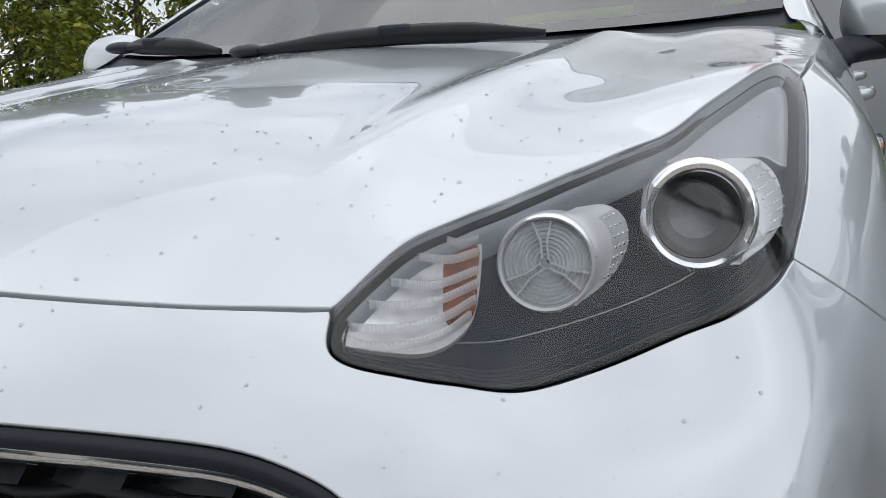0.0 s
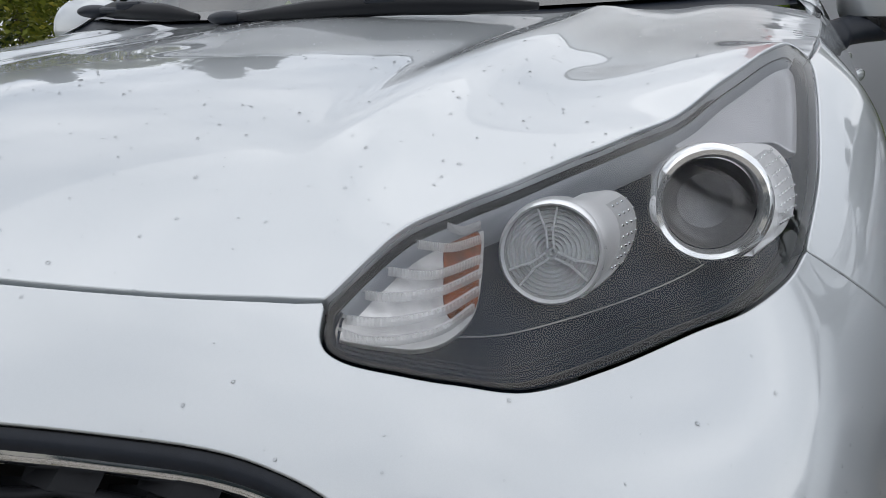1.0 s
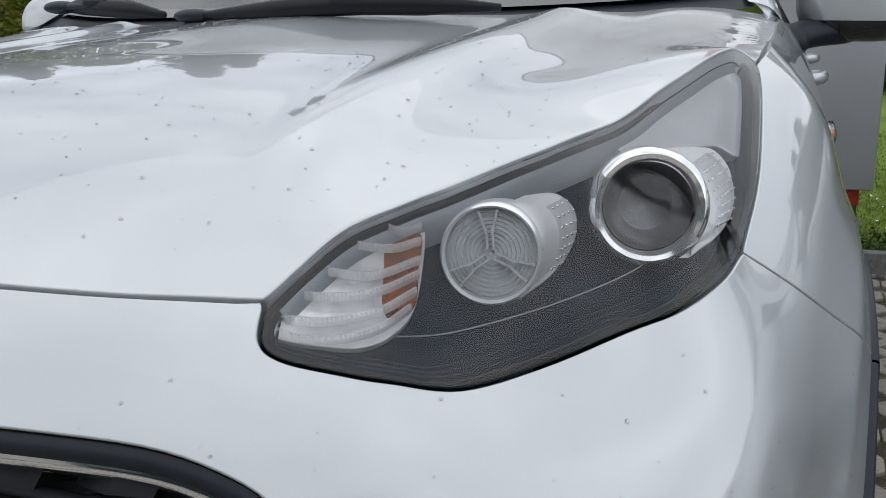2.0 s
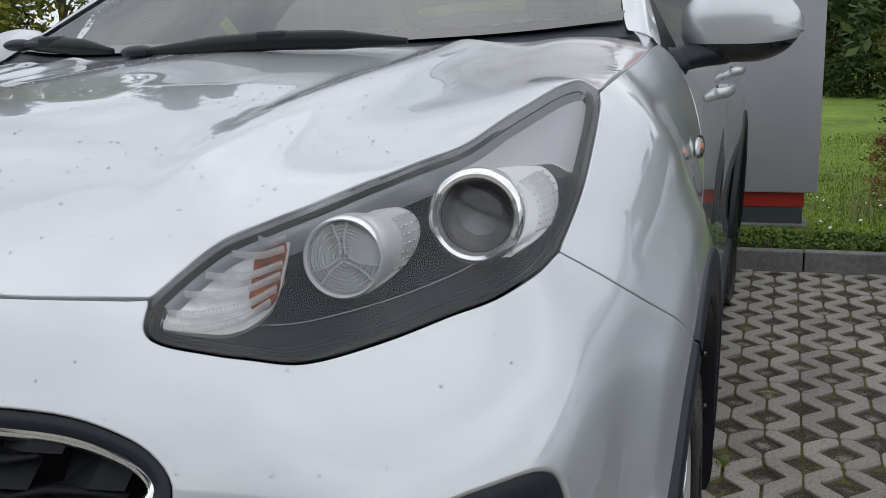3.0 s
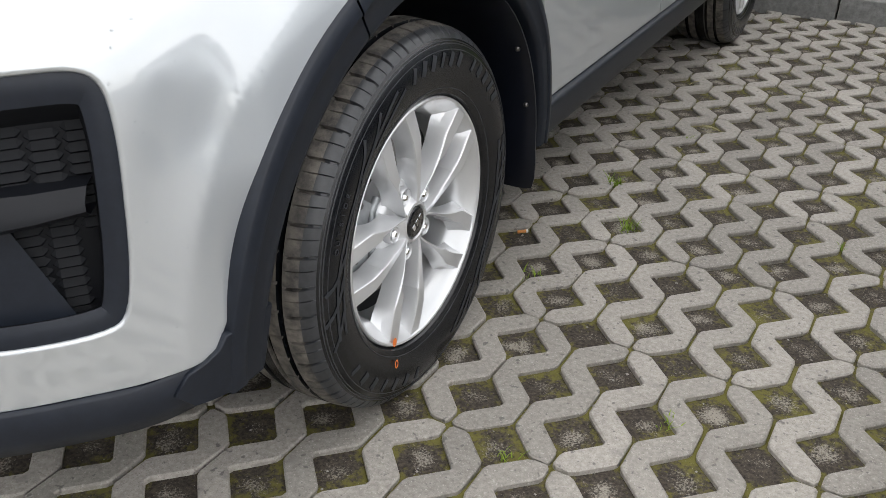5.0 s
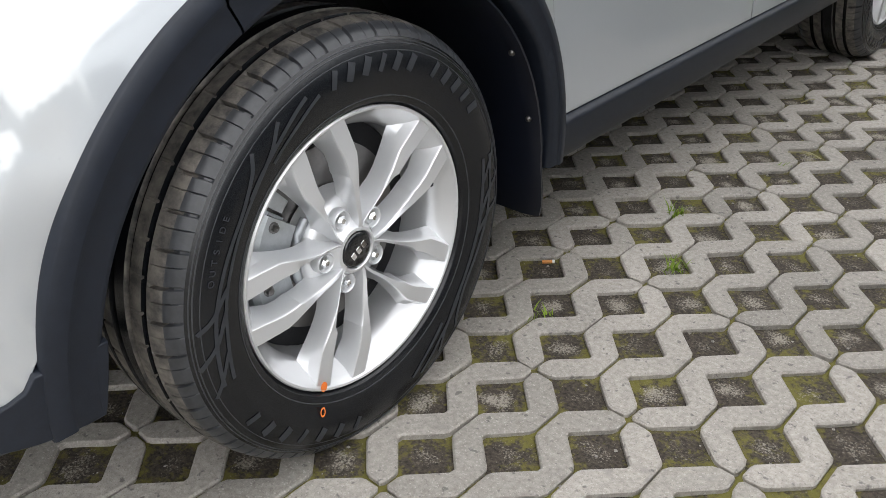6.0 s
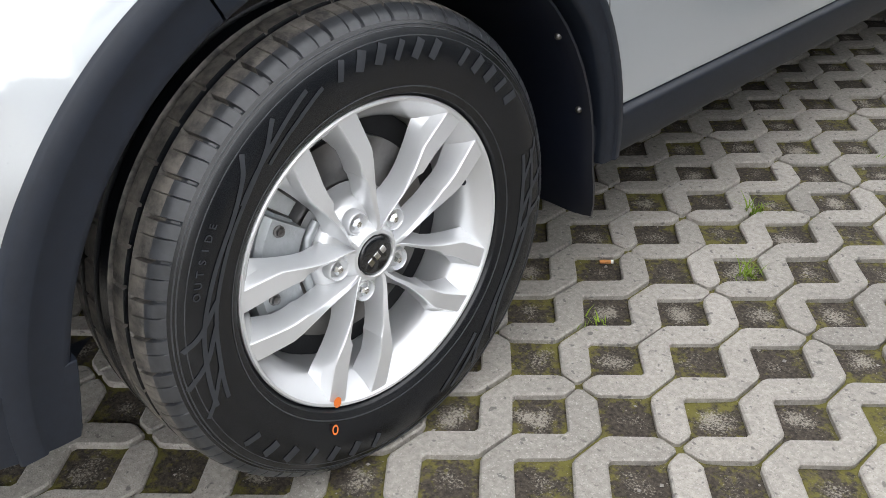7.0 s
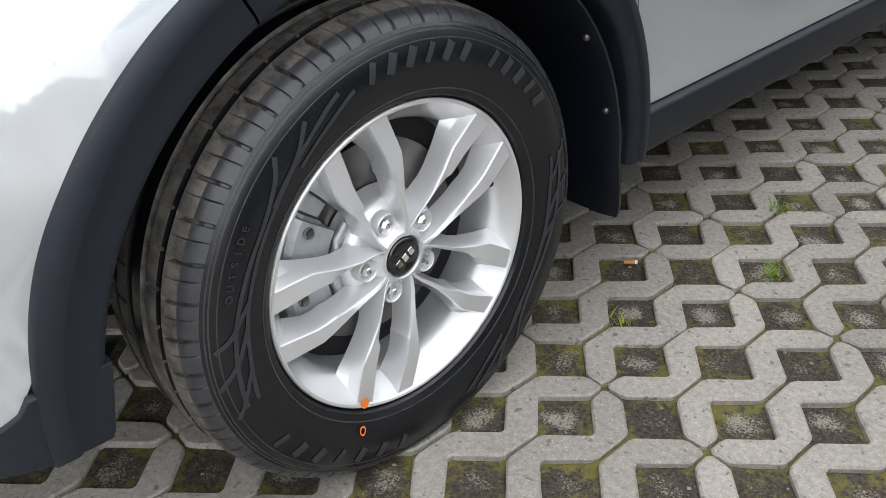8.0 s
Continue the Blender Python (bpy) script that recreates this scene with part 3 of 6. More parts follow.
def dist_to(poly, pts):
    best = np.full(len(pts), 9.0)
    for a, b in zip(poly, np.roll(poly, -1, axis=0)):
        ab = b - a
        t = np.clip(((pts - a) @ ab) / max(float(ab @ ab), 1e-12), 0, 1)
        best = np.minimum(best, np.linalg.norm(pts - a - t[:, None] * ab, axis=1))
    return best


def lamp_cup(uv):
    """The inside of the lamp: a tray that falls away from its rim."""
    d = np.clip((dist_to(lamp_outline, uv) - 0.004) / 0.055, 0, 1)
    depth = 0.026 + 0.050 * d * d * (3 - 2 * d)
    return front_at(uv) - depth[:, None] * DIR_N


def aim(centre, direction):
    """A pose at centre whose x axis looks along direction, with z up."""
    d = Vector(direction).normalized()
    y = Vector((0, 0, 1)).cross(d).normalized()
    m = Matrix((d, y, d.cross(y))).transposed().to_4x4()
    m.translation = centre
    return m


def headlight():
    lamp = new("headlight")
    lamp.parent = car
    tagged(lamp, "clear headlight with dark housing, chrome projector and amber indicator")
    lens = mesh_part("lens", mesh_from(*trimmed(shrink(lamp_outline, 0.0030), [], front_at, 0.014, 0.001, 0.0025)), LENS, lamp, "clear plastic cover with rain drops")
    lens.visible_shadow = False
    mesh_part("housing", mesh_from(*trimmed(shrink(lamp_outline, 0.006), [], lamp_cup, 0.012, 0.0005, 0.004)), LAMP_DARK, lamp)
    loop = resample(lamp_outline, 0.012)
    rows = []
    for w, dep in ((0.0050, 0.0100), (0.0065, 0.0095), (0.0095, 0.0130), (0.0105, 0.0180), (0.0110, 0.034)):
        rows.append(front_at(shrink(loop, w)) - DIR_N * dep)
    n = len(loop)
    mesh_part("gasket", mesh_from(np.vstack(rows), [(r * n + i, r * n + (i + 1) % n, (r + 1) * n + (i + 1) % n, (r + 1) * n + i) for r in range(4) for i in range(n)]), BLADE_BLACK, lamp, "black rubber edge", 180)

    # pale strip along the upper edge: the cover's sky reflection put into colour
    w0, w1, w2 = shrink(loop, 0.0115), shrink(loop, 0.020), shrink(loop, 0.034)
    top = [i for i in range(n) if np.min(np.linalg.norm(flat(LAMP_TOP) - loop[i], axis=1)) < 0.008]
    cut = next((k for k in range(len(top)) if top[k] - top[k - 1] > 1), 0)
    top = top[cut:] + top[:cut]
    top = top[6:-2]
    V, F = ribbon([front_at(w0[top]) - DIR_N * 0.016, front_at(w1[top]) - DIR_N * 0.019, front_at(w2[top]) - DIR_N * 0.040])
    mesh_part("inner_rim", mesh_from(V, F), SHEEN_MOULD_GREY, lamp, "pale grey strip with the sky's reflection put into its colour", 180)

    def pod(name, centre, way, profile, mat, label="", seg=48, owner=None):
        bm = lathe_bm(profile, seg)
        ob = part(name, bm, mat, owner or lamp, label, 40)
        ob.data.transform(aim(centre, way))
        return ob
    way = (0.20, -0.97, 0.12)
    # projector with its chrome ring
    c = (0.720, -0.466, 0.984)
    ring = pod("projector_ring", c, way, [(0.0395, -0.022), (0.0395, 0.0), (0.0415, 0.005), (0.0455, 0.006), (0.0500, 0.002), (0.0515, -0.008), (0.0525, -0.05)], RING_CHROME, "polished chrome ring")
    pod("projector_lens", c, way, [(0.0005, 0.006), (0.012, 0.0052), (0.022, 0.003), (0.031, -0.002), (0.0375, -0.010), (0.0385, -0.014)], PROJ, "thick glass bulls-eye", owner=ring).visible_shadow = False
    pod("projector_bowl", c, way, [(0.0385, -0.016), (0.036, -0.03), (0.024, -0.05), (0.0005, -0.055)], BOWL, owner=ring)
    # daytime lamp
    c2 = (0.608, -0.560, 0.957)
    drl = pod("daylight_lamp", c2, way, [(0.0375, -0.012), (0.0380, -0.002), (0.0398, 0.001), (0.0415, -0.002), (0.0425, -0.01), (0.044, -0.05)], SATIN, "satin silver lamp bezel")
    pod("daylight_reflector", c2, way, [(0.0378, -0.005)] + [q for k in range(10) for q in ((0.0372 - 0.0036 * k, -0.013 - 0.0005 * k), (0.0350 - 0.0036 * k, -0.0080 - 0.0005 * k))] + [(0.0005, -0.020)],
        REFLECTOR, "stepped silver reflector", owner=drl)
    bm = bmesh.new()
    for k in range(3):
        a = radians(90 + 120 * k)
        for dy, turn in ((-0.0026, 0), (0.0026, 0), (0.0022, 26), (-0.0022, -26)):
            q = box_bm((-0.008, dy - 0.0009, 0.004 if turn == 0 else 0.017), (-0.0035, dy + 0.0009, 0.021 if turn == 0 else 0.0365), 0.0004, 1)
            q.transform(Matrix.Rotation(a + radians(-85 + turn * 0.6), 4, "X"))
            tmp = bpy.data.meshes.new("t")
            q.to_mesh(tmp)
            q.free()
            bm.from_mesh(tmp)
            bpy.data.meshes.remove(tmp)
    ob = part("daylight_web", bm, SATIN, drl)
    ob.data.transform(aim(c2, way))
    pod("daylight_glass", c2, way, [(0.0005, 0.0005), (0.022, -0.0005), (0.0378, -0.004)], RIBBED, owner=drl).visible_shadow = False
    # satin tails that carry the studded plates
    axes = aim((0, 0, 0), way).to_3x3()
    for centre, rad, ends, span, cell in ((c, 0.0515, PROJECTOR_TAIL, (0.44, 0.92, 0.20, 0.80), (8, 6)), (c2, 0.0425, DAYLIGHT_TAIL, (0.44, 0.92, 0.20, 0.80), (7, 4))):
        start = []
        for i in range(len(ends)):
            th = radians(88 - 165 * i / (len(ends) - 1))
            start.append(Vector(centre) + axes @ Vector((-0.004, rad * math.cos(th), rad * math.sin(th))))
        finish = [Vector(centre) + Vector(e) for e in ends]
        S, E = smooth_line([tuple(p) for p in start], 5), smooth_line([tuple(p) for p in finish], 5)

        def tail(u, v, lift=0.0):
            k = v * (len(S) - 1)
            i = min(int(k), len(S) - 2)
            f = k - i
            a, b = S[i] * (1 - f) + S[i + 1] * f, E[i] * (1 - f) + E[i + 1] * f
            side = np.array(axes @ Vector((0.15, math.cos(radians(88 - 165 * v)), math.sin(radians(88 - 165 * v)))))
            p = a * (1 - u) + b * u + side * (-0.003 * math.sin(math.pi * u) - 0.010 * max(0.0, u - 0.9) / 0.1 + lift)
            g = float(p @ DIR_N - front_sheet(np.array([[p @ DIR_A, p @ DIR_B]]))[0])
            return p - DIR_N * max(0.0, g + 0.007 - lift * 2)
        nu, nv = 14, 25
        V, F = ribbon([np.array([tail(i / nu, j / nv) for j in range(nv + 1)]) for i in range(nu + 1)])
        arm = mesh_part("lamp_tail", mesh_from(V, F), SATIN, lamp, "satin silver tail beside the lamp", 180)
        u0, u1, v0, v1 = span
        V, F = ribbon([np.array([tail(u0 + (u1 - u0) * i / 6, v0 + (v1 - v0) * j / 10, -0.0012 if i in (0, 6) or j in (0, 10) else 0.0012) for j in range(11)]) for i in range(7)])
        mesh_part("stud_plate", mesh_from(V, F), STUD_GREY, arm, "", 180)
        bm = bmesh.new()
        for i in range(cell[1]):
            for j in range(cell[0]):
                p = tail(u0 + (u1 - u0) * (i + 0.9) / (cell[1] + 0.8), v0 + (v1 - v0) * (j + 0.9) / (cell[0] + 0.8), 0.0012)
                sp = bmesh.ops.create_uvsphere(bm, u_segments=8, v_segments=5, radius=0.0015)
                bmesh.ops.translate(bm, vec=Vector(p), verts=sp["verts"])
        st = part("studs", bm, CHROME, arm, "", 180)
        st["kind"] = "stuff"
    # silvery shelf, paler than the housing: reflected sky is put into its colour
    mesh_part("upper_bezel", mesh_from(*trimmed(shrink(flat(smooth_line(UPPER_SHELF, 4, closed=True)) if area2(flat(UPPER_SHELF)) > 0 else flat(smooth_line(UPPER_SHELF, 4, closed=True))[::-1], -0.0035), [], lambda uv: front_at(uv) - 0.022 * DIR_N, 0.012, 0.002, 0.02)), BEZEL_SHEEN, lamp, "pale lilac grey inner bezel with sky reflection put into its colour")
    # indicator: orange bulb, silver bowl, ribbed clear louvres
    bowl = flat(smooth_line(INDICATOR, 5, closed=True))
    bowl = bowl if area2(bowl) > 0 else bowl[::-1]
    ind = mesh_part("indicator", mesh_from(*trimmed(shrink(bowl, -0.0015), [], lambda uv: front_at(uv) - 0.0240 * DIR_N, 0.010, 0.001, 0.006)), BOWL_SILVER, lamp, "indicator with silver reflector and amber glow")
    bulb_c = (0.545, -0.588, 0.940)
    bm = bmesh.new()
    bmesh.ops.create_uvsphere(bm, u_segments=20, v_segments=12, radius=0.012)
    bmesh.ops.scale(bm, vec=(0.9, 0.8, 1.0), verts=bm.verts)
    ob = part("bulb", bm, ORANGE, ind, "amber bulb", 180)
    ob.data.transform(Matrix.Translation(bulb_c))
    for pts in LOUVRES:
        L = smooth_line(pts, 64 // (len(pts) - 1))
        rows = []
        for du, dd in ((0.0, 0.0), (0.0030, 0.0022), (0.0062, 0.0018), (0.0085, -0.0030), (0.0085, -0.010)):
            rows.append(np.array([p + [0, 0, du - 0.004] + DIR_N * (dd + 0.0007 * (i % 2)) for i, p in enumerate(L)]))
        mesh_part("louvre", mesh_from(*ribbon(rows)), LOUVRE, ind, "clear ribbed louvre", 25)
    # added plate behind the louvres: the bulb's glow painted as amber colour
    glow = flat(smooth_line(AMBER, 4, closed=True))
    glow = glow if area2(glow) > 0 else glow[::-1]
    mesh_part("amber_reflector", mesh_from(*trimmed(shrink(glow, 0.003), [], lambda uv: front_at(uv) - 0.0225 * DIR_N, 0.008, 0.001, 0.004)), AMBER_GLOW, ind, "added amber plate with the bulb's glow put into its colour")
    # fine moulded lines of the housing
    part("mould_line", tube_bm(smooth_line(MOULD_LINE, 5), 0.0006, 5), SHEEN_MOULD_GREY, lamp, "", 180)
    low = [i for i in range(n) if np.min(np.linalg.norm(flat(LAMP_LOW) - loop[i], axis=1)) < 0.008]
    cut = next((k for k in range(len(low)) if low[k] - low[k - 1] > 1), 0)
    low = low[cut:] + low[:cut]
    for w, dep in ((0.0165, 0.024), (0.0215, 0.029), (0.0270, 0.034)):
        q = shrink(loop, w)[low]
        part("housing_step", tube_bm(front_at(q) - DIR_N * dep, 0.0011, 6), LAMP_DARK, lamp, "", 180)
    return lamp


PROJECTOR_TAIL = [(0.016, 0.092, 0.054), (0.052, 0.128, 0.056), (0.070, 0.134, 0.040), (0.075, 0.126, 0.014), (0.072, 0.102, -0.010), (0.062, 0.062, -0.030), (0.038, 0.014, -0.046)]
DAYLIGHT_TAIL = [(0.014, 0.066, 0.040), (0.036, 0.090, 0.040), (0.052, 0.096, 0.026), (0.056, 0.090, 0.006), (0.052, 0.072, -0.010), (0.044, 0.044, -0.024), (0.026, 0.010, -0.038)]
UPPER_SHELF = [(0.660, -0.356, 1.039), (0.702, -0.277, 1.064), (0.740, -0.214, 1.087), (0.767, -0.158, 1.100), (0.782, -0.140, 1.088), (0.793, -0.175, 1.065), (0.795, -0.243, 1.026), (0.789, -0.272, 1.014),
               (0.768, -0.285, 1.026), (0.742, -0.325, 1.028), (0.700, -0.385, 1.029)]
LOUVRES = [[(0.5323, -0.591, 0.9819), (0.5451, -0.5876, 0.9783), (0.5551, -0.576, 0.9809)], [(0.5190, -0.6190, 0.9730), (0.5427, -0.6065, 0.9689), (0.5592, -0.5882, 0.972)],
           [(0.5090, -0.6520, 0.9595), (0.5401, -0.6355, 0.9547), (0.5649, -0.6036, 0.9607)], [(0.5019, -0.6764, 0.9475), (0.522, -0.6671, 0.9448), (0.5483, -0.6454, 0.9455), (0.5684, -0.6154, 0.9524)],
           [(0.497, -0.6972, 0.9348), (0.5251, -0.6846, 0.9319), (0.5538, -0.6601, 0.9345), (0.5715, -0.6298, 0.943)],
           [(0.497, -0.7053, 0.9283), (0.5156, -0.702, 0.9229), (0.5396, -0.6889, 0.9222), (0.5597, -0.67, 0.9255), (0.573, -0.644, 0.9343)]]
INDICATOR = [(0.4943, -0.7006, 0.9257), (0.4934, -0.6876, 0.9361), (0.4977, -0.6632, 0.9507), (0.5048, -0.6383, 0.9621), (0.5154, -0.6083, 0.9734), (0.5286, -0.5816, 0.9821), (0.547, -0.5665, 0.9832),
             (0.5555, -0.5716, 0.9768), (0.5640, -0.5973, 0.9581), (0.5705, -0.6254, 0.9394), (0.5710, -0.6453, 0.928), (0.5620, -0.6675, 0.9193), (0.547, -0.6817, 0.9164), (0.5274, -0.6909, 0.9187), (0.5088, -0.6975, 0.9219)]
AMBER = [(0.5300, -0.5950, 0.9700), (0.5330, -0.5730, 0.9756), (0.5510, -0.5680, 0.969), (0.5610, -0.5973, 0.9488), (0.5690, -0.6230, 0.9310), (0.5660, -0.6400, 0.9225), (0.5540, -0.6490, 0.9226), (0.5440, -0.6410, 0.9318), (0.5370, -0.6198, 0.9500)]
MOULD_LINE = [(0.5385, -0.6506, 0.9106), (0.5815, -0.6197, 0.9059), (0.6129, -0.585, 0.9069), (0.65, -0.5429, 0.912), (0.6862, -0.5068, 0.9219), (0.7132, -0.4744, 0.9319), (0.7329, -0.4338, 0.9429)]
lamp_left = headlight()


def mirror_thing(ob):
    """The same thing on the car's other side, with its parts."""
    made = {}
    for o in (ob, *ob.children_recursive):
        c = o.copy()
        if o.data:
            c.data = o.data.copy()
            c.data.transform(Matrix.Diagonal((-1, 1, 1, 1)))
            c.data.flip_normals()
        scene.collection.objects.link(c)
        c.parent = made.get(o.parent, o.parent)
        made[o] = c
    return made[ob]


mirror_thing(lamp_left)

# dark sheets added behind the seams: the gaps' shade put into colour
under = trimmed(shrink(np.vstack([flat(HOOD_FRONT)[:-1], flat(LAMP_TOP)[:-1], flat(HOOD_SIDE)[:-1], flat(rear_cut[::-1])[:-1], flat(arch_line(154, 66, r=0.518))[:-1],
                                  flat(smooth_line([(0.925, -0.235, 0.79), (0.92, -0.425, 0.63), (0.885, -0.525, 0.40)]))[:-1], flat(LOW_EDGE)[:-1], flat(GRILLE_HALF[::-1])]), 0.004),
                [shrink(lamp_outline, -0.001)[::-1], flat(FOG_HOLE)], lambda uv: nose_at(uv) - 0.013 * DIR_N, 0.03, 0.0005, 0.002)
pane_pair("inner_shell", under, VOID_SHADE)
under_hood = trimmed(shrink(hood_outline, 0.004), [], lambda uv: hood_at(uv) - [0, 0, 0.02], 0.05, 0.0005, 0.002)
mesh_part("bonnet_liner", mesh_from(*under_hood), VOID_SHADE, car)

# ---- wheel arches and sills ----
def arch_trim(y0, a0, a1, n=60, front=True):
    rows = []
    for w, x in ((0.0, -0.016), (0.0, 0.003), (0.003, 0.0060), (0.026, 0.0085), (0.030, 0.0080), (0.0335, 0.0045), (0.066, 0.0050), (0.075, 0.002), (0.080, -0.006), (0.082, -0.05)):
        a = np.radians(np.linspace(a0, a1, n))
        low = np.clip((45 - np.degrees(a)) / 45, 0, 1) if front else np.zeros(n)
        back = np.clip((np.degrees(a) - 105) / 45, 0, 1)
        r = ARCH_R - 0.001 - w * (0.97 - 0.04 * low - 0.36 * back)
        y, z = y0 - r * np.cos(a), HUB_Z + r * np.sin(a)
        bx = np.interp(np.degrees(a), [-12, 0, 15, 40, 63, 120, 150, 175, 190], [0.882, 0.893, 0.908, 0.921, 0.930, 0.934, 0.932, 0.924, 0.917])
        rows.append(np.c_[bx + x, y, z])
    return ribbon(rows)


for a0, a1, inward, label in ((-3.5, 62.6, 0.0008, "unpainted black plastic arch trim of the bumper"), (63.0, 182, 0.0, "unpainted black plastic wheel arch trim")):
    V, F = arch_trim(0, a0, a1)
    front_arch = mesh_part("arch_trim", mesh_from(V - [inward, 0, 0], F), BLACK, car, label, 60)
    mirror_thing(front_arch)


def trim_foot(uv):
    """The flat foot of the arch trim, where it meets the lower bumper."""
    a = np.degrees(np.arctan2(uv[:, 1] - HUB_Z, -uv[:, 0]))
    x = np.interp(a, [-12, 0, 15, 40], [0.882, 0.893, 0.908, 0.921]) + 0.0035
    out = np.clip(-uv[:, 0] - 0.495, 0, 1)
    return np.c_[x - 0.10 * out - 3.2 * out ** 2, uv]


foot_outline = np.array([(-0.4215, 0.405), (-0.4275, 0.36), (-0.434, 0.318), (-0.438, 0.304), (-0.462, 0.305), (-0.505, 0.311), (-0.555, 0.316), (-0.575, 0.340), (-0.560, 0.366), (-0.536, 0.376), (-0.518, 0.386), (-0.507, 0.403),
                         (-0.470, 0.404), (-0.440, 0.405)])
foot_outline = foot_outline if area2(foot_outline) > 0 else foot_outline[::-1]
pane_pair("trim_foot", trimmed(foot_outline, [], trim_foot, 0.012, 0.003, 0.03), BLACK)
V, F = arch_trim(WHEELBASE, -2, 185, front=False)
rear_arch = mesh_part("arch_trim", mesh_from(V + [0.004, 0, 0], F), BLACK, car, "unpainted black plastic wheel arch trim", 60)
mirror_thing(rear_arch)

for y0 in (0, WHEELBASE):
    a = np.radians(np.linspace(2, 186, 50))
    rows = [np.c_[np.full(50, x), y0 - r * np.cos(a), HUB_Z + r * np.sin(a)] for x, r in ((0.90, 0.430), (0.70, 0.430), (0.55, 0.435))]
    rows.append(np.c_[np.full(50, 0.55), np.full(50, y0) - 0.01 * np.cos(a), np.full(50, HUB_Z + 0.05)])
    V, F = ribbon(rows)
    liner = mesh_part("wheel_liner", mesh_from(V, F), LINER, car, "dark textured wheel well liner", 60)
    mirror_thing(liner)
    apron = [(0.417 * math.cos(radians(q)), HUB_Z + 0.417 * math.sin(radians(q))) for q in range(66, -1, -6)] + [(0.424, 0.290), (0.432, 0.250), (0.438, 0.224)]
    rows = []
    for i, (dy, z) in enumerate(apron):
        out = 0.930 - 0.012 * max(0.0, (0.29 - z) / 0.066) ** 2
        rows.append(np.array([(x, y0 + dy + d, z) for x, d in ((0.66, 0.0), (0.80, -0.003), (out - 0.030, -0.004), (out - 0.012, 0.0), (out, 0.005), (out - 0.001, 0.011), (0.66, 0.010))]))
    V, F = ribbon(rows)
    n = len(rows[0])
    F += [tuple(range(n)), tuple(range(len(V) - 1, len(V) - n - 1, -1))]
    flap = mesh_part("mud_flap", mesh_from(V, F), FLAP, car, "black mud flap behind the wheel", 40)
    mirror_thing(flap)

# sills and doors
zs = smooth_line([(0.880, 0.392), (0.908, 0.388), (0.913, 0.372), (0.908, 0.33), (0.893, 0.30), (0.85, 0.285), (0.70, 0.28)], 4)
V, F = ribbon([np.c_[zs[:, 0], np.full(len(zs), y), zs[:, 1]] for y in (0.44, 1.2, 2.24)])
sill = mesh_part("sill_trim", mesh_from(V, F), BLACK, car, "black plastic sill under the doors", 60)
mirror_thing(sill)


def flank(uv):
    return np.c_[side_x(uv[:, 0], uv[:, 1]), uv[:, 0], uv[:, 1]]


front_door = np.array([(0.462, 0.392), (1.40, 0.392), (1.425, 0.60), (1.43, 0.9), (1.44, 1.135), (0.60, 1.128), (0.505, 1.085), (0.458, 1.00), (0.448, 0.92), (0.456, 0.80), (0.462, 0.62), (0.470, 0.50)])
rear_door = np.array([(1.405, 0.392), (2.12, 0.392), (2.17, 0.55), (2.215, 0.68), (2.32, 0.80), (2.36, 0.90), (2.35, 1.145), (1.445, 1.136), (1.435, 0.9), (1.43, 0.60)])
quarter = np.vstack([[(2.13, 0.395)], arch_line(172, 8, y0=WHEELBASE)[:, 1:][::-1], [(3.2, 0.5), (3.50, 0.55), (3.52, 0.9), (3.42, 1.14), (2.36, 1.147), (2.365, 0.90), (2.325, 0.80), (2.22, 0.68), (2.175, 0.55)]])
for outline, name in ((front_door, "front_door"), (rear_door, "rear_door"), (quarter, "rear_quarter")):
    o = outline if area2(outline) > 0 else outline[::-1]
    pane_pair(name, trimmed(shrink(o, GAP), [], flank, 0.03, 0.002, 0.02), PAINT, "silver door with pull handle" if "door" in name else "")
# dark sheet added behind the doors, painting the shade in their gaps
V, F = ribbon([np.c_[side_x(np.full(20, y), np.linspace(0.3, 1.13, 20)) - 0.02, np.full(20, y), np.linspace(0.3, 1.13, 20)] for y in np.linspace(0.44, 2.2, 8)])
shell = mesh_part("door_shell", mesh_from(V, F), VOID_SHADE, car, "", 180)
mirror_thing(shell)


def bridge(lines, seg=12):
    """A smooth sheet over a few cross lines of equal length."""
    L = [smooth_line(l, 8) for l in lines]
    m = np.array(L)
    rows = []
    for i in range(m.shape[1]):
        rows.append(smooth_line(m[:, i], seg) if len(lines) > 2 else np.linspace(m[0, i], m[1, i], seg + 1))
    R = np.array(rows)
    return ribbon([R[:, k] for k in range(R.shape[1])])


def mirror_line(l):
    return [(-x, y, z) for x, y, z in l[::-1]][:-1] + list(l)


# greenhouse
base_l = [(0.0, 0.30, 1.168), (0.3, 0.315, 1.170), (0.55, 0.36, 1.176), (0.742, 0.43, 1.190)]
mid_l = [(0.0, 0.70, 1.385), (0.3, 0.71, 1.38), (0.5, 0.735, 1.375), (0.675, 0.80, 1.37)]
top_l = [(0.0, 1.10, 1.57), (0.25, 1.11, 1.568), (0.45, 1.135, 1.558), (0.60, 1.19, 1.54)]
V, F = bridge([mirror_line(base_l), mirror_line(mid_l), mirror_line(top_l)])
screen = mesh_part("windscreen", mesh_from(V, F), SCREEN, car, "tinted windscreen spotted with rain", 180)
V, F = bridge([[(x, y, z + 0.003) for x, y, z in mirror_line(base_l)], [(x, y + 0.035, z + 0.021) for x, y, z in mirror_line(base_l)]], 3)
mesh_part("windscreen_band", mesh_from(V + [0, -0.001, 0.002], F), GLOSS_BLACK, screen, "black dotted edge of the glass", 180)
back_l = [(0.0, 2.6, 1.60), (0.3, 2.6, 1.595), (0.5, 2.6, 1.575), (0.62, 2.6, 1.53)]
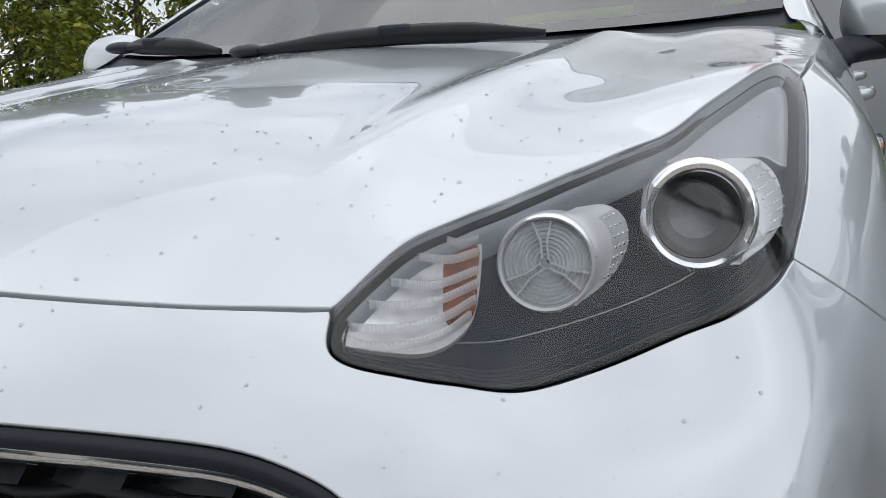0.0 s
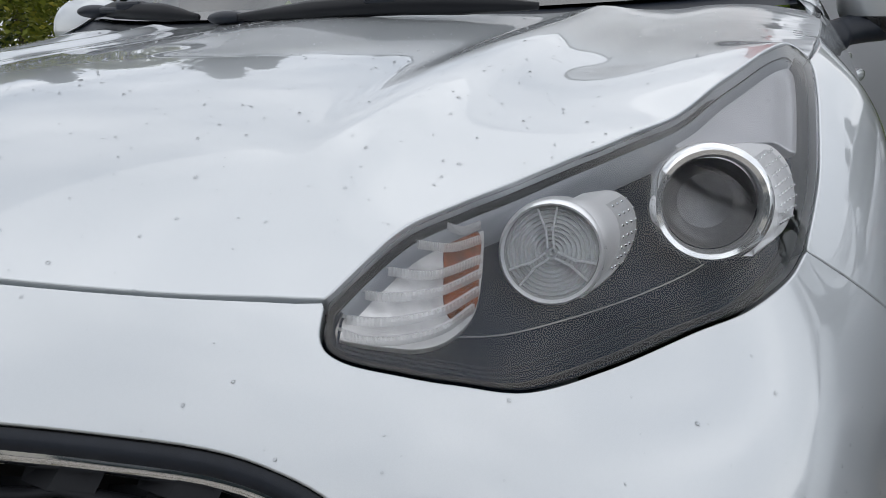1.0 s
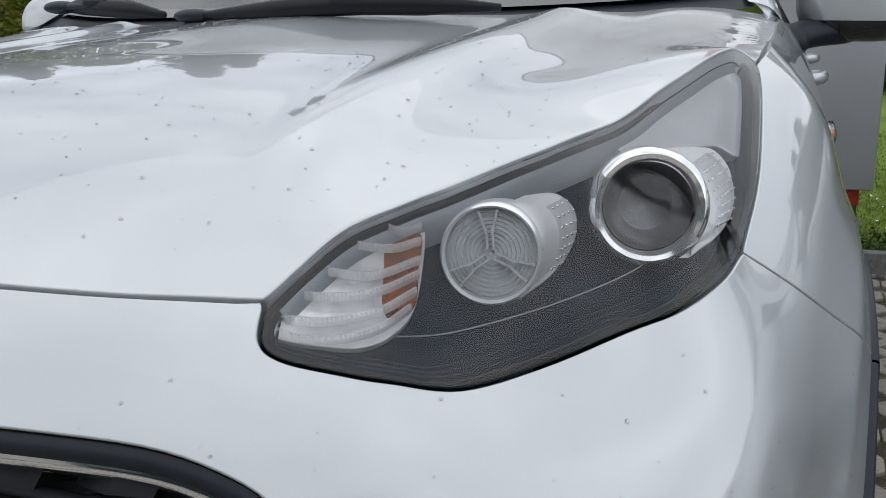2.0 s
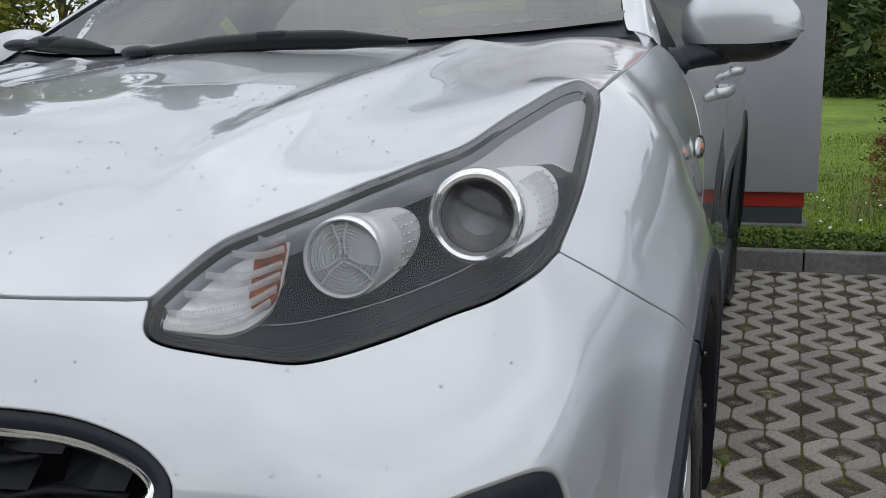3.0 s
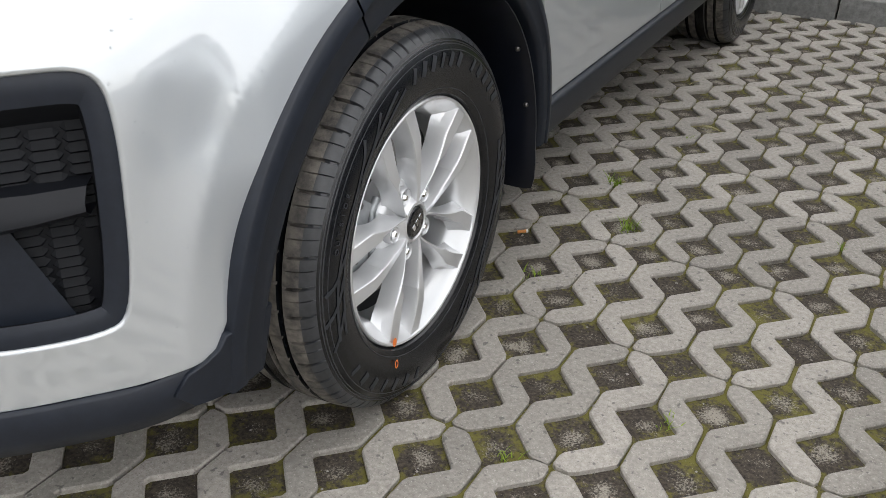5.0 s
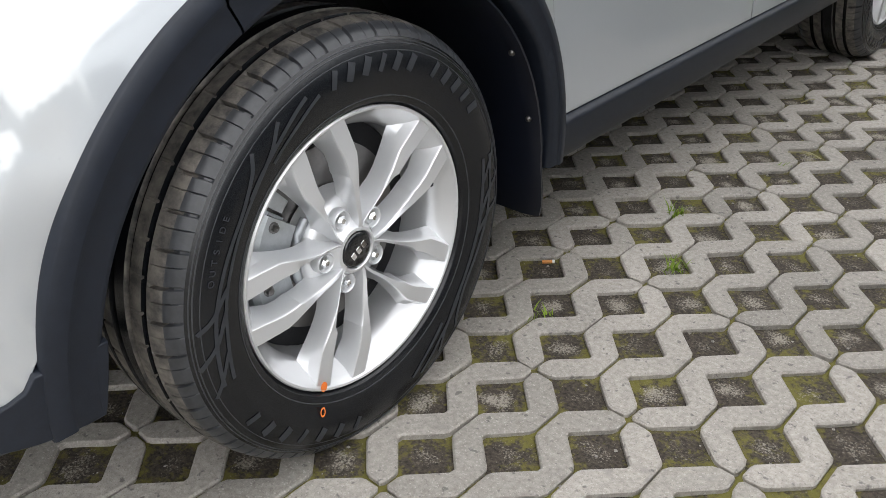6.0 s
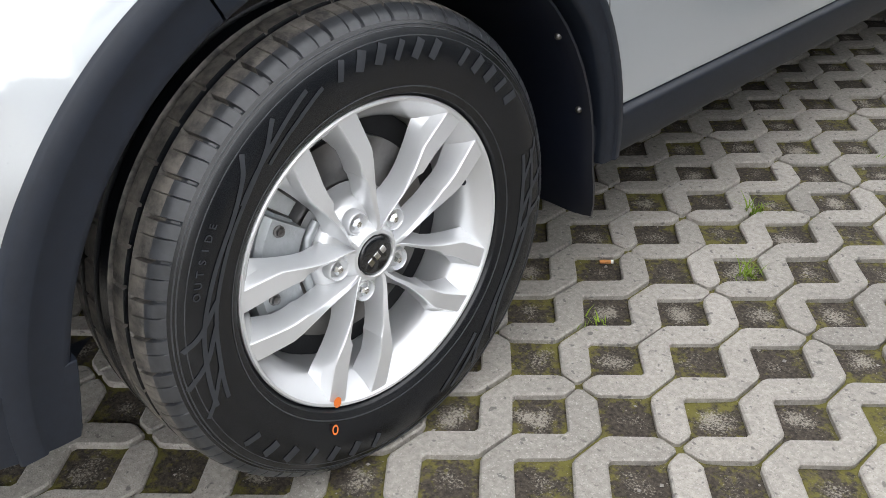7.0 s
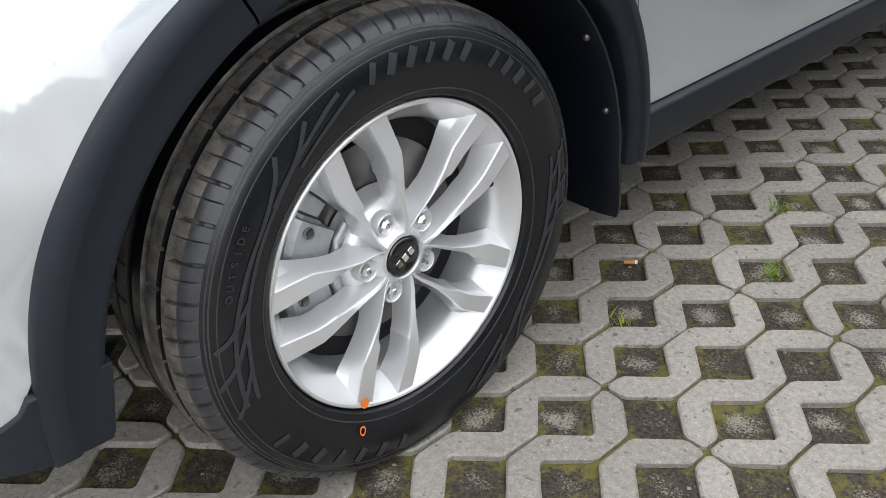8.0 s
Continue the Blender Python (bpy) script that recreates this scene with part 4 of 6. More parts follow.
roof_m = [(0.0, 1.8, 1.635), (0.28, 1.8, 1.63), (0.5, 1.8, 1.61), (0.645, 1.8, 1.555)]
V, F = bridge([mirror_line(top_l), mirror_line(roof_m), mirror_line(back_l)])
mesh_part("roof", mesh_from(V + [0, 0, 0.004], F), PAINT, car, "silver roof", 180)
tail_l = [(0.0, 3.38, 1.15), (0.3, 3.37, 1.15), (0.55, 3.33, 1.15), (0.74, 3.25, 1.14)]
V, F = bridge([mirror_line(back_l), mirror_line([(0.0, 3.1, 1.40), (0.3, 3.09, 1.395), (0.5, 3.06, 1.385), (0.68, 3.0, 1.36)]), mirror_line(tail_l)])
mesh_part("rear_window", mesh_from(V, F), GLASS, car, "tinted rear window", 180)
V, F = bridge([mirror_line(tail_l), mirror_line([(0.0, 3.48, 0.95), (0.35, 3.47, 0.95), (0.65, 3.43, 0.95), (0.80, 3.3, 0.95)]), mirror_line([(0.0, 3.57, 0.6), (0.4, 3.56, 0.6), (0.7, 3.5, 0.6), (0.83, 3.38, 0.6)]),
               mirror_line([(0.0, 3.5, 0.32), (0.4, 3.48, 0.32), (0.7, 3.42, 0.32), (0.82, 3.3, 0.32)])])
mesh_part("tailgate", mesh_from(V, F), PAINT, car, "silver tailgate", 180)
belt = [(0.815, 0.60, 1.130), (0.815, 1.43, 1.138), (0.815, 2.3, 1.147), (0.74, 3.25, 1.14)]
rail = [(0.70, 0.72, 1.30), (0.625, 1.45, 1.53), (0.635, 2.3, 1.535), (0.66, 2.95, 1.38)]
V, F = bridge([belt, rail], 4)
side_glass = mesh_part("side_window", mesh_from(V, F), GLASS, car, "tinted side window", 180)
mirror_thing(side_glass)
pillar_in = [(0.792, 0.345, 1.148), (0.768, 0.400, 1.172), (0.745, 0.435, 1.196), (0.675, 0.80, 1.377), (0.600, 1.19, 1.548)]
pillar_out = [(0.798, 0.355, 1.120), (0.805, 0.425, 1.147), (0.806, 0.48, 1.162), (0.722, 0.80, 1.340), (0.640, 1.20, 1.535)]
pillar_mid = [((a[0] + b[0]) / 2 + 0.010 * k, (a[1] + b[1]) / 2 - 0.008 * k, (a[2] + b[2]) / 2 + 0.012 * k) for a, b, k in zip(pillar_in, pillar_out, (-0.8, 0.1, 0.7, 1, 1))]
V, F = bridge([pillar_out, pillar_mid, pillar_in], 6)
pillar = mesh_part("pillar", mesh_from(V, F), PAINT, car, "silver windscreen pillar", 180)
mirror_thing(pillar)
rail_path = smooth_line([(0.652, 1.17, 1.522), (0.642, 1.45, 1.560), (0.650, 1.8, 1.572), (0.642, 2.6, 1.545), (0.70, 3.02, 1.36), (0.77, 3.27, 1.14)], 8)
rail_bar = part("roof_rail", tube_bm(rail_path, [0.028] * len(rail_path), 10, 1.0), PAINT, car, "silver roof frame over the doors", 180)
mirror_thing(rail_bar)
V, F = bridge([[(0.795, 0.405, 1.15), (0.812, 0.50, 1.118), (0.820, 0.62, 1.128)], [(0.782, 0.43, 1.165), (0.757, 0.55, 1.220), (0.722, 0.72, 1.305)]], 4)
sail = mesh_part("sail_panel", mesh_from(V + [0.012, 0, 0], F), BLADE_BLACK, car, "black triangle behind the mirror foot", 180)
mirror_thing(sail)
cowl = bridge([[(x, y, z - 0.012) for x, y, z in mirror_line([(0.0, 0.255, 1.165), (0.25, 0.27, 1.163), (0.505, 0.31, 1.163), (0.77, 0.395, 1.176)])], [(x, y + 0.03, z + 0.012) for x, y, z in mirror_line(base_l)]], 4)
mesh_part("cowl", mesh_from(*cowl), BLACK, car, "black plastic scuttle under the wipers", 180)
# cabin
part("dashboard", box_bm((-0.72, 0.52, 0.95), (0.72, 0.98, 1.135), 0.05, 4), CABIN, car, "dark grey dashboard")
part("cabin_floor", box_bm((-0.8, 0.45, 0.28), (0.8, 3.3, 0.34), 0.01), CABIN, car)
for x in (-0.38, 0.38):
    seat = part("seat", box_bm((x - 0.24, 1.55, 0.5), (x + 0.24, 1.72, 1.2), 0.06, 4), CABIN, car, "dark cloth front seat")
    part("headrest", box_bm((x - 0.13, 1.58, 1.23), (x + 0.13, 1.68, 1.40), 0.04, 3), CABIN, seat)
wheel_ring = lathe_bm([(0.175 + 0.014 * math.cos(t), 0.014 * math.sin(t)) for t in np.linspace(0, 2 * math.pi, 10)[:-1]], 40, True)
sw = part("steering_wheel", wheel_ring, CABIN, car, "", 180)
sw.data.transform(aim((0.38, 1.05, 1.05), (0, 0.9, 0.42)))


# ---- wheels ----
def tyre_bm():
    seg = 352
    prof = [(0.226, 0.088), (0.232, 0.100), (0.240, 0.1045), (0.252, 0.108), (0.270, 0.1125), (0.285, 0.1135), (0.300, 0.1125), (0.314, 0.108), (0.322, 0.1035), (0.324, 0.1015), (0.330, 0.098), (0.3365, 0.0915),
            (0.3415, 0.083), (0.344, 0.075), (0.346, 0.060), (0.3465, 0.0565), (0.3395, 0.0550), (0.3395, 0.0470), (0.3470, 0.0455), (0.3480, 0.030), (0.3482, 0.0225), (0.3410, 0.0210), (0.3410, 0.0110), (0.3484, 0.0095)]
    prof = prof + [(r, -1.18 * x) for r, x in prof[::-1]]
    bm = bmesh.new()
    rings = []
    for k in range(seg):
        ph = k % 8
        ring = []
        for i, (r, x) in enumerate(prof):
            j = i if i < len(prof) // 2 else len(prof) - 1 - i
            s = 1 if i < len(prof) // 2 else -1
            a = 2 * math.pi * (k // 8 + (0.0, 0.03, 0.095, 0.125, 0.47, 0.495, 0.52, 0.8)[ph]) / (seg // 8)
            if 10 <= j <= 14:
                a += s * (j - 10) * 0.0035
                if ph in (1, 2):
                    r -= 0.0085 if j > 11 else 0.0050
                elif ph == 5 and j < 14:
                    r -= 0.0035
            elif j in (18, 19) and ph in (1, 2):
                r -= 0.004
            ring.append(bm.verts.new((x, r * math.cos(a), r * math.sin(a))))
        rings.append(ring)
    n = len(prof)
    for k in range(seg):
        p, q = rings[k], rings[(k + 1) % seg]
        for i in range(n - 1):
            f = bm.faces.new((p[i], p[i + 1], q[i + 1], q[i]))
            j = i if i < n // 2 else n - 2 - i
            f.material_index = 2 if j in (9, 10, 11) else 1 if j in (12, 13, 14, 18, 19, 22) else 0
    bmesh.ops.recalc_face_normals(bm, faces=bm.faces)
    return bm


def spoke_mesh(sign):
    """One arm of a pair: a deep bar from the hub to the rim, with a flat outer facet that folds into a thin ridge towards the hub."""
    bm = bmesh.new()
    rows = []
    # radius, the inner and outer edge in degrees from the pair's axis, their heights, the depth, the flare of both walls
    for r, d_in, d_out, x_in, x_out, deep, f_in, f_out in (
            (0.030, 27.0, 38.0, 0.0085, 0.0085, 0.030, 0.002, 0.003), (0.044, 27.5, 35.0, 0.0100, 0.0115, 0.034, 0.004, 0.006), (0.058, 24.0, 29.5, 0.0115, 0.0140, 0.040, 0.004, 0.011),
            (0.074, 19.8, 24.6, 0.0135, 0.0165, 0.038, 0.004, 0.014), (0.090, 17.3, 21.9, 0.0155, 0.0188, 0.038, 0.004, 0.008), (0.108, 15.4, 20.6, 0.0172, 0.0206, 0.038, 0.003, 0.004),
            (0.122, 13.8, 20.2, 0.0188, 0.0216, 0.038, 0.003, 0.003), (0.130, 11.6, 20.0, 0.0215, 0.0220, 0.038, 0.003, 0.003), (0.148, 10.9, 19.9, 0.0225, 0.0222, 0.038, 0.003, 0.003),
            (0.163, 10.0, 19.6, 0.0226, 0.0218, 0.038, 0.004, 0.004), (0.178, 8.7, 18.0, 0.0224, 0.0215, 0.038, 0.009, 0.010), (0.190, 7.8, 16.8, 0.0220, 0.0212, 0.036, 0.014, 0.016),
            (0.204, 6.9, 15.6, 0.0215, 0.0208, 0.030, 0.016, 0.020), (0.2195, 6.1, 14.4, 0.0208, 0.0202, 0.014, 0.012, 0.016)):
        mid = radians((d_in + d_out) / 2) * sign
        c = Vector((0, r * math.cos(mid), r * math.sin(mid)))
        t = Vector((0, -math.sin(mid), math.cos(mid))) * sign
        h = r * radians(d_out - d_in) / 2
        e = min(0.0014, h * 0.3)
        pts = [(-h - f_in, x_in - deep), (-h - f_in * 0.30, x_in - deep * 0.55), (-h - 0.0004, x_in - 0.0040), (-h + e * 0.25, x_in - e), (-h + e, x_in), (h - e, x_out), (h - e * 0.25, x_out - e),
               (h + 0.0004, x_out - 0.0040), (h + f_out * 0.30, x_out - deep * 0.55), (h + f_out, x_out - deep)]
        rows.append([bm.verts.new(c + t * u + Vector((xx, 0, 0))) for u, xx in pts])
    for p, q in zip(rows, rows[1:]):
        for i in range(len(p) - 1):
            bm.faces.new((p[i], p[i + 1], q[i + 1], q[i]))
        bm.faces.new((p[-1], p[0], q[0], q[-1]))
    bm.faces.new(rows[0])
    bm.faces.new(rows[-1][::-1])
    bmesh.ops.recalc_face_normals(bm, faces=bm.faces)
    return bm


def wheel():
    """A wheel with its face along +x, at the origin."""
    w = new("wheel")
    w.parent = car
    tagged(w, "silver ten-spoke alloy wheel with a new black tyre")
    tyre = part("tyre", tyre_bm(), [RUBBER, TREAD, SHOULDER], w, "new black road tyre with moulded side lettering", 28)
    rim = part("rim", lathe_bm([(0.2235, 0.080), (0.2262, 0.090), (0.2262, 0.0945), (0.2240, 0.0968), (0.2205, 0.0958), (0.2180, 0.0910), (0.2060, 0.0780), (0.1955, 0.0640), (0.1905, 0.0540), (0.1890, 0.0420), (0.1890, 0.0), (0.192, -0.07), (0.205, -0.09), (0.224, -0.1)], 96),
               ALLOY, w, "painted silver alloy rim", 40)
    for k in range(5):
        for sgn in (-1, 1):
            bm = spoke_mesh(sgn)
            sp = part("spoke", bm, ALLOY, w, "", 22)
            sp.data.transform(Matrix.Translation((0.072, 0, 0)) @ Matrix.Rotation(radians(37 + 72 * k), 4, "X"))
    part("hub", lathe_bm([(0.0305, 0.02), (0.0308, 0.0805), (0.0325, 0.0828), (0.037, 0.0815), (0.042, 0.0735), (0.048, 0.066), (0.066, 0.063), (0.078, 0.058), (0.086, 0.046), (0.088, 0.015)], 60), ALLOY, w, "", 35)
    cap = part("centre_cap", lathe_bm([(0.0005, 0.0850), (0.022, 0.0845), (0.0270, 0.0832), (0.0292, 0.0805), (0.0298, 0.07)], 40), GLOSS_BLACK, w, "gloss black centre cap with a pale emblem", 40)
    # plain emblem blocks on the cap
    bm = bmesh.new()
    for y in (-0.0125, 0.0, 0.0125):
        q = box_bm((0.0840, y - 0.0042, -0.0058), (0.0856, y + 0.0042, 0.0058), 0.0004, 1)
        tmp = bpy.data.meshes.new("t")
        q.to_mesh(tmp)
        q.free()
        bm.from_mesh(tmp)
        bpy.data.meshes.remove(tmp)
    em = part("emblem", bm, CHROME, cap, "pale metal emblem blocks")
    em.data.transform(Matrix.Rotation(radians(30), 4, "X"))
    for k in range(5):
        a = radians(37 + 72 * k)
        p = Matrix.Translation((0, 0.057 * math.cos(a), 0.057 * math.sin(a)))
        nut = part("wheel_nut", lathe_bm([(0.0005, 0.0765), (0.0045, 0.0760), (0.0068, 0.0735), (0.0082, 0.0720), (0.0090, 0.062), (0.0095, 0.050)], 6), CHROME, w, "", 30)
        nut.data.transform(p)
        seat = part("nut_recess", lathe_bm([(0.0185, 0.058), (0.0172, 0.0725), (0.0155, 0.0742), (0.0140, 0.0725), (0.0132, 0.0655), (0.0005, 0.0645)], 28), ALLOY, w, "", 40)
        seat.data.transform(p)
    a = radians(14)
    v = part("valve", tube_bm([(0.045, 0.187 * math.cos(a), 0.187 * math.sin(a)), (0.062, 0.184 * math.cos(a), 0.184 * math.sin(a)), (0.0655, 0.1835 * math.cos(a), 0.1835 * math.sin(a)), (0.066, 0.1834 * math.cos(a), 0.1834 * math.sin(a)), (0.080, 0.181 * math.cos(a), 0.181 * math.sin(a))], [0.0035, 0.0035, 0.0035, 0.0048, 0.0046], 10), BLACK, w, "black valve cap on a metal stem", 60)
    disc = part("brake_disc", lathe_bm([(0.075, 0.03), (0.078, 0.012), (0.152, 0.012), (0.152, -0.014), (0.078, -0.014)], 72), STEEL, w, "bright steel brake disc", 30)
    # dark brake shield, widened to stand in for the shade in the barrel
    part("disc_shield", lathe_bm([(0.03, 0.006), (0.1870, 0.004), (0.1870, -0.004), (0.03, -0.004)], 48), LINER, w)
    return w


wheel_front = wheel()
wheel_front.matrix_basis = pose(0.803, 0, HUB_Z)


# ---- grille ----
g_edge = nose_at(flat(GRILLE_HALF))
grille_rim = np.vstack([g_edge, (g_edge * [-1, 1, 1])[::-1][1:-1]])
grille_rim = grille_rim if area2(grille_rim[:, [0, 2]]) > 0 else grille_rim[::-1]
grille_loop = grille_rim[:, [0, 2]]
grille = new("grille")
grille.parent = car
tagged(grille, "black radiator grille with a chrome frame")


def band(w0, w1, d0, d1, swell=0.003, n_rows=7):
    """A closed band inside the grille's edge, from depth d0 to d1, rounded across."""
    rows = []
    for k in range(n_rows):
        u = k / (n_rows - 1)
        q = shrink(grille_loop, w0 + (w1 - w0) * u)
        rows.append(np.c_[q[:, 0], grille_rim[:, 1] + d0 + (d1 - d0) * u - swell * math.sin(math.pi * u), q[:, 1]])
    n = len(grille_loop)
    return np.vstack(rows), [(r * n + i, r * n + (i + 1) % n, (r + 1) * n + (i + 1) % n, (r + 1) * n + i) for r in range(n_rows - 1) for i in range(n)]


mesh_part("grille_surround", mesh_from(*band(0.0035, 0.019, 0.004, 0.001)), BLACK, grille, "satin black surround", 180)
mesh_part("chrome_frame", mesh_from(*band(0.019, 0.032, 0.001, 0.005)), CHROME, grille, "bright chrome frame", 180)
mesh_part("grille_throat", mesh_from(*band(0.032, 0.037, 0.005, 0.060, 0.0)), VOID_SHADE, grille, "", 180)
part("grille_backing", box_bm((-0.56, -0.72, 0.60), (0.56, -0.71, 0.89)), VOID_SHADE, grille)
inner_loop = shrink(grille_loop, 0.039)
for k in range(6):
    z = 0.672 + k * 0.032
    row = [x for x in np.linspace(-0.5, 0.5, 81) if inside(inner_loop, np.array([[x, z]]))[0]]
    if len(row) < 3:
        continue
    xs = np.linspace(row[0], row[-1], 30)
    line = [(x, -0.868 + 0.29 * x * x - 0.14 * (0.89 - z) + 0.030, z + 0.004 * math.sin(60 * x)) for x in xs]
    part("grille_slat", tube_bm(line, 0.007, 8, 0.5), INTAKE, grille, "", 180)
    for i, x in enumerate(np.arange(row[0] + 0.03, row[-1] - 0.02, 0.085)):
        x = x + 0.042 * (k % 2)
        y = -0.868 + 0.29 * x * x - 0.14 * (0.89 - z) + 0.034
        bm = bmesh.new()
        c = [bm.verts.new(p) for p in ((x - 0.03, y, z + 0.003), (x + 0.035, y, z + 0.003), (x + 0.004, y - 0.010, z + 0.006), (x + 0.008, y + 0.02, z + 0.033), (x - 0.03, y + 0.02, z + 0.028), (x + 0.04, y + 0.02, z + 0.028))]
        for f in ((0, 1, 2), (0, 2, 3), (2, 1, 3), (0, 3, 4), (1, 5, 3), (0, 4, 3, 5, 1)):
            try:
                bm.faces.new([c[q] for q in f])
            except ValueError:
                pass
        part("grille_fin", bm, INTAKE, grille)


# ---- fog lamp recesses ----
def fog_recess():
    fog = new("fog_recess")
    fog.parent = car
    tagged(fog, "black plastic corner intake with a horizontal blade")
    loop = flat(FOG_HOLE)
    loop = loop if area2(loop) > 0 else loop[::-1]
    loop = resample(loop, 0.02)

    def ring(w0, w1, d0, d1, n_rows=5, swell=0.004):
        rows = []
        for k in range(n_rows):
            s = k / (n_rows - 1)
            q = shrink(loop, w0 + (w1 - w0) * s)
            rows.append(front_at(q) - DIR_N * (d0 + (d1 - d0) * s - swell * math.sin(math.pi * s)))
        n = len(loop)
        return np.vstack(rows), [(r * n + i, r * n + (i + 1) % n, (r + 1) * n + (i + 1) % n, (r + 1) * n + i) for r in range(n_rows - 1) for i in range(n)]
    V, F = ring(0.0005, 0.034, 0.007, 0.013)
    mesh_part("bezel", mesh_from(V, F), BLACK, fog, "wide matt black bezel", 180)
    V, F = ring(0.034, 0.040, 0.013, 0.060, swell=0.0)
    mesh_part("throat", mesh_from(V, F), INTAKE, fog, "", 180)
    mesh_part("backing", mesh_from(*trimmed(shrink(loop, 0.027), [], lambda uv: front_at(uv) - 0.058 * DIR_N, 0.02, 0.0005, 0.002)), INTAKE, fog)
    # scale pattern: rows of small shingles
    bm = bmesh.new()
    area = shrink(loop, 0.040)
    up = np.array([0, 0, 1.0])
    side = np.array([0.62, 0.78, 0.0])
    for j in range(9):
        for i in range(26):
            p3 = np.array([0.665, -0.775, 0.455]) + side * (j * 0.0385) + up * ((i + 0.5 * (j % 2)) * 0.0138)
            uv = flat([p3])
            if not inside(area, uv)[0] or p3[0] < 0.738:
                continue
            c0 = front_at(uv)[0] - DIR_N * 0.0565
            lip, n = 0.0060, DIR_N
            a, b = c0 - side * 0.0190, c0 + side * 0.0190
            v = [bm.verts.new(Vector(q)) for q in (a + up * 0.001, b + up * 0.001, c0 - up * 0.0068 + n * lip - side * 0.0125, c0 - up * 0.0068 + n * lip + side * 0.0125, a - up * 0.0012, b - up * 0.0012,
                                                   c0 - up * 0.0076 - side * 0.0125, c0 - up * 0.0076 + side * 0.0125, c0 + up * 0.0062 - side * 0.0125, c0 + up * 0.0062 + side * 0.0125)]
            for f in ((8, 2, 3, 9), (8, 0, 2), (9, 3, 1), (0, 4, 2), (1, 3, 5), (4, 6, 2), (7, 5, 3), (2, 6, 7, 3)):
                bm.faces.new([v[q] for q in f])
    mesh = part("mesh_insert", bm, INTAKE, fog, "moulded scale pattern insert")
    mesh["kind"] = "stuff"
    # blade across the opening
    rows = []
    for x, y, z, w in ((0.640, -0.770, 0.592, 0.040), (0.720, -0.715, 0.605, 0.034), (0.780, -0.655, 0.612, 0.026), (0.815, -0.606, 0.617, 0.020)):
        o = np.array([x, y, z])
        n = np.array([0.55, -0.83, 0.0])
        rows.append(np.array([o + up * w - n * 0.055, o + up * w * 0.9 - n * 0.01, o + up * 0.004 + n * 0.006, o - up * 0.006 + n * 0.008, o - up * 0.016 - n * 0.006, o - up * 0.012 - n * 0.055]))
    V, F = ribbon([r for r in rows])
    mesh_part("blade", mesh_from(V, [f[::-1] for f in F]), BLADE_BLACK, fog, "black blade across the intake", 40)
    V, F = ribbon([np.array([(0.60, -0.79, 0.588), (0.655, -0.755, 0.585), (0.752, -0.675, 0.590)]) + [-0.004, 0.012, 0], np.array([(0.61, -0.79, 0.46), (0.70, -0.735, 0.458), (0.800, -0.640, 0.462)]) + [-0.004, 0.010, 0]])
    mesh_part("lower_plate", mesh_from(V, F), BLACK, fog, "plain matt black lower plate", 180)
    return fog


fog_left = fog_recess()
mirror_thing(fog_left)

# lower valance of the bumper
rows = []
for dz, dn in ((0.0, -0.012), (0.0, 0.003), (-0.004, 0.0065), (-0.045, 0.006), (-0.072, -0.006), (-0.080, -0.03), (-0.085, -0.25)):
    c = LOW_EDGE + [0, 0, dz]
    out = np.c_[0.25 + 0.7 * np.clip(c[:, 0] / 0.9, 0, 1), -np.ones(len(c)), np.zeros(len(c))]
    out /= np.linalg.norm(out, axis=1)[:, None]
    rows.append(c + out * dn)
V, F = ribbon(rows)
val = mesh_part("lower_valance", mesh_from(V, F), BLACK, car, "unpainted black lower bumper", 50)
mirror_thing(val)

# ---- door mirrors ----
def egg(centre, radii, power, lo, hi, seg=36):
    """The part of a squarish egg between two heights."""
    bm = bmesh.new()

    def se(c, p):
        return math.copysign(abs(c) ** p, c)
    rows = []
    n = 14
    for i in range(n + 1):
        s = lo + (hi - lo) * i / n
        c = math.sqrt(max(0.0, 1 - abs(s) ** (2 / power[1]))) if abs(s) < 1 else 0.0
        c = (1 - min(1, abs(s)) ** (2.6)) ** (1 / 2.6)
        row = []
        for k in range(seg):
            a = 2 * math.pi * k / seg
            row.append(bm.verts.new((centre[0] + radii[0] * c * se(math.cos(a), power[0]), centre[1] + radii[1] * c * se(math.sin(a), power[0]), centre[2] + radii[2] * s)))
        rows.append(row)
    for p, q in zip(rows, rows[1:]):
        for k in range(seg):
            bm.faces.new((p[k], p[(k + 1) % seg], q[(k + 1) % seg], q[k]))
    bm.faces.new(rows[0][::-1])
    bm.faces.new(rows[-1])
    bmesh.ops.recalc_face_normals(bm, faces=bm.faces)
    return bm


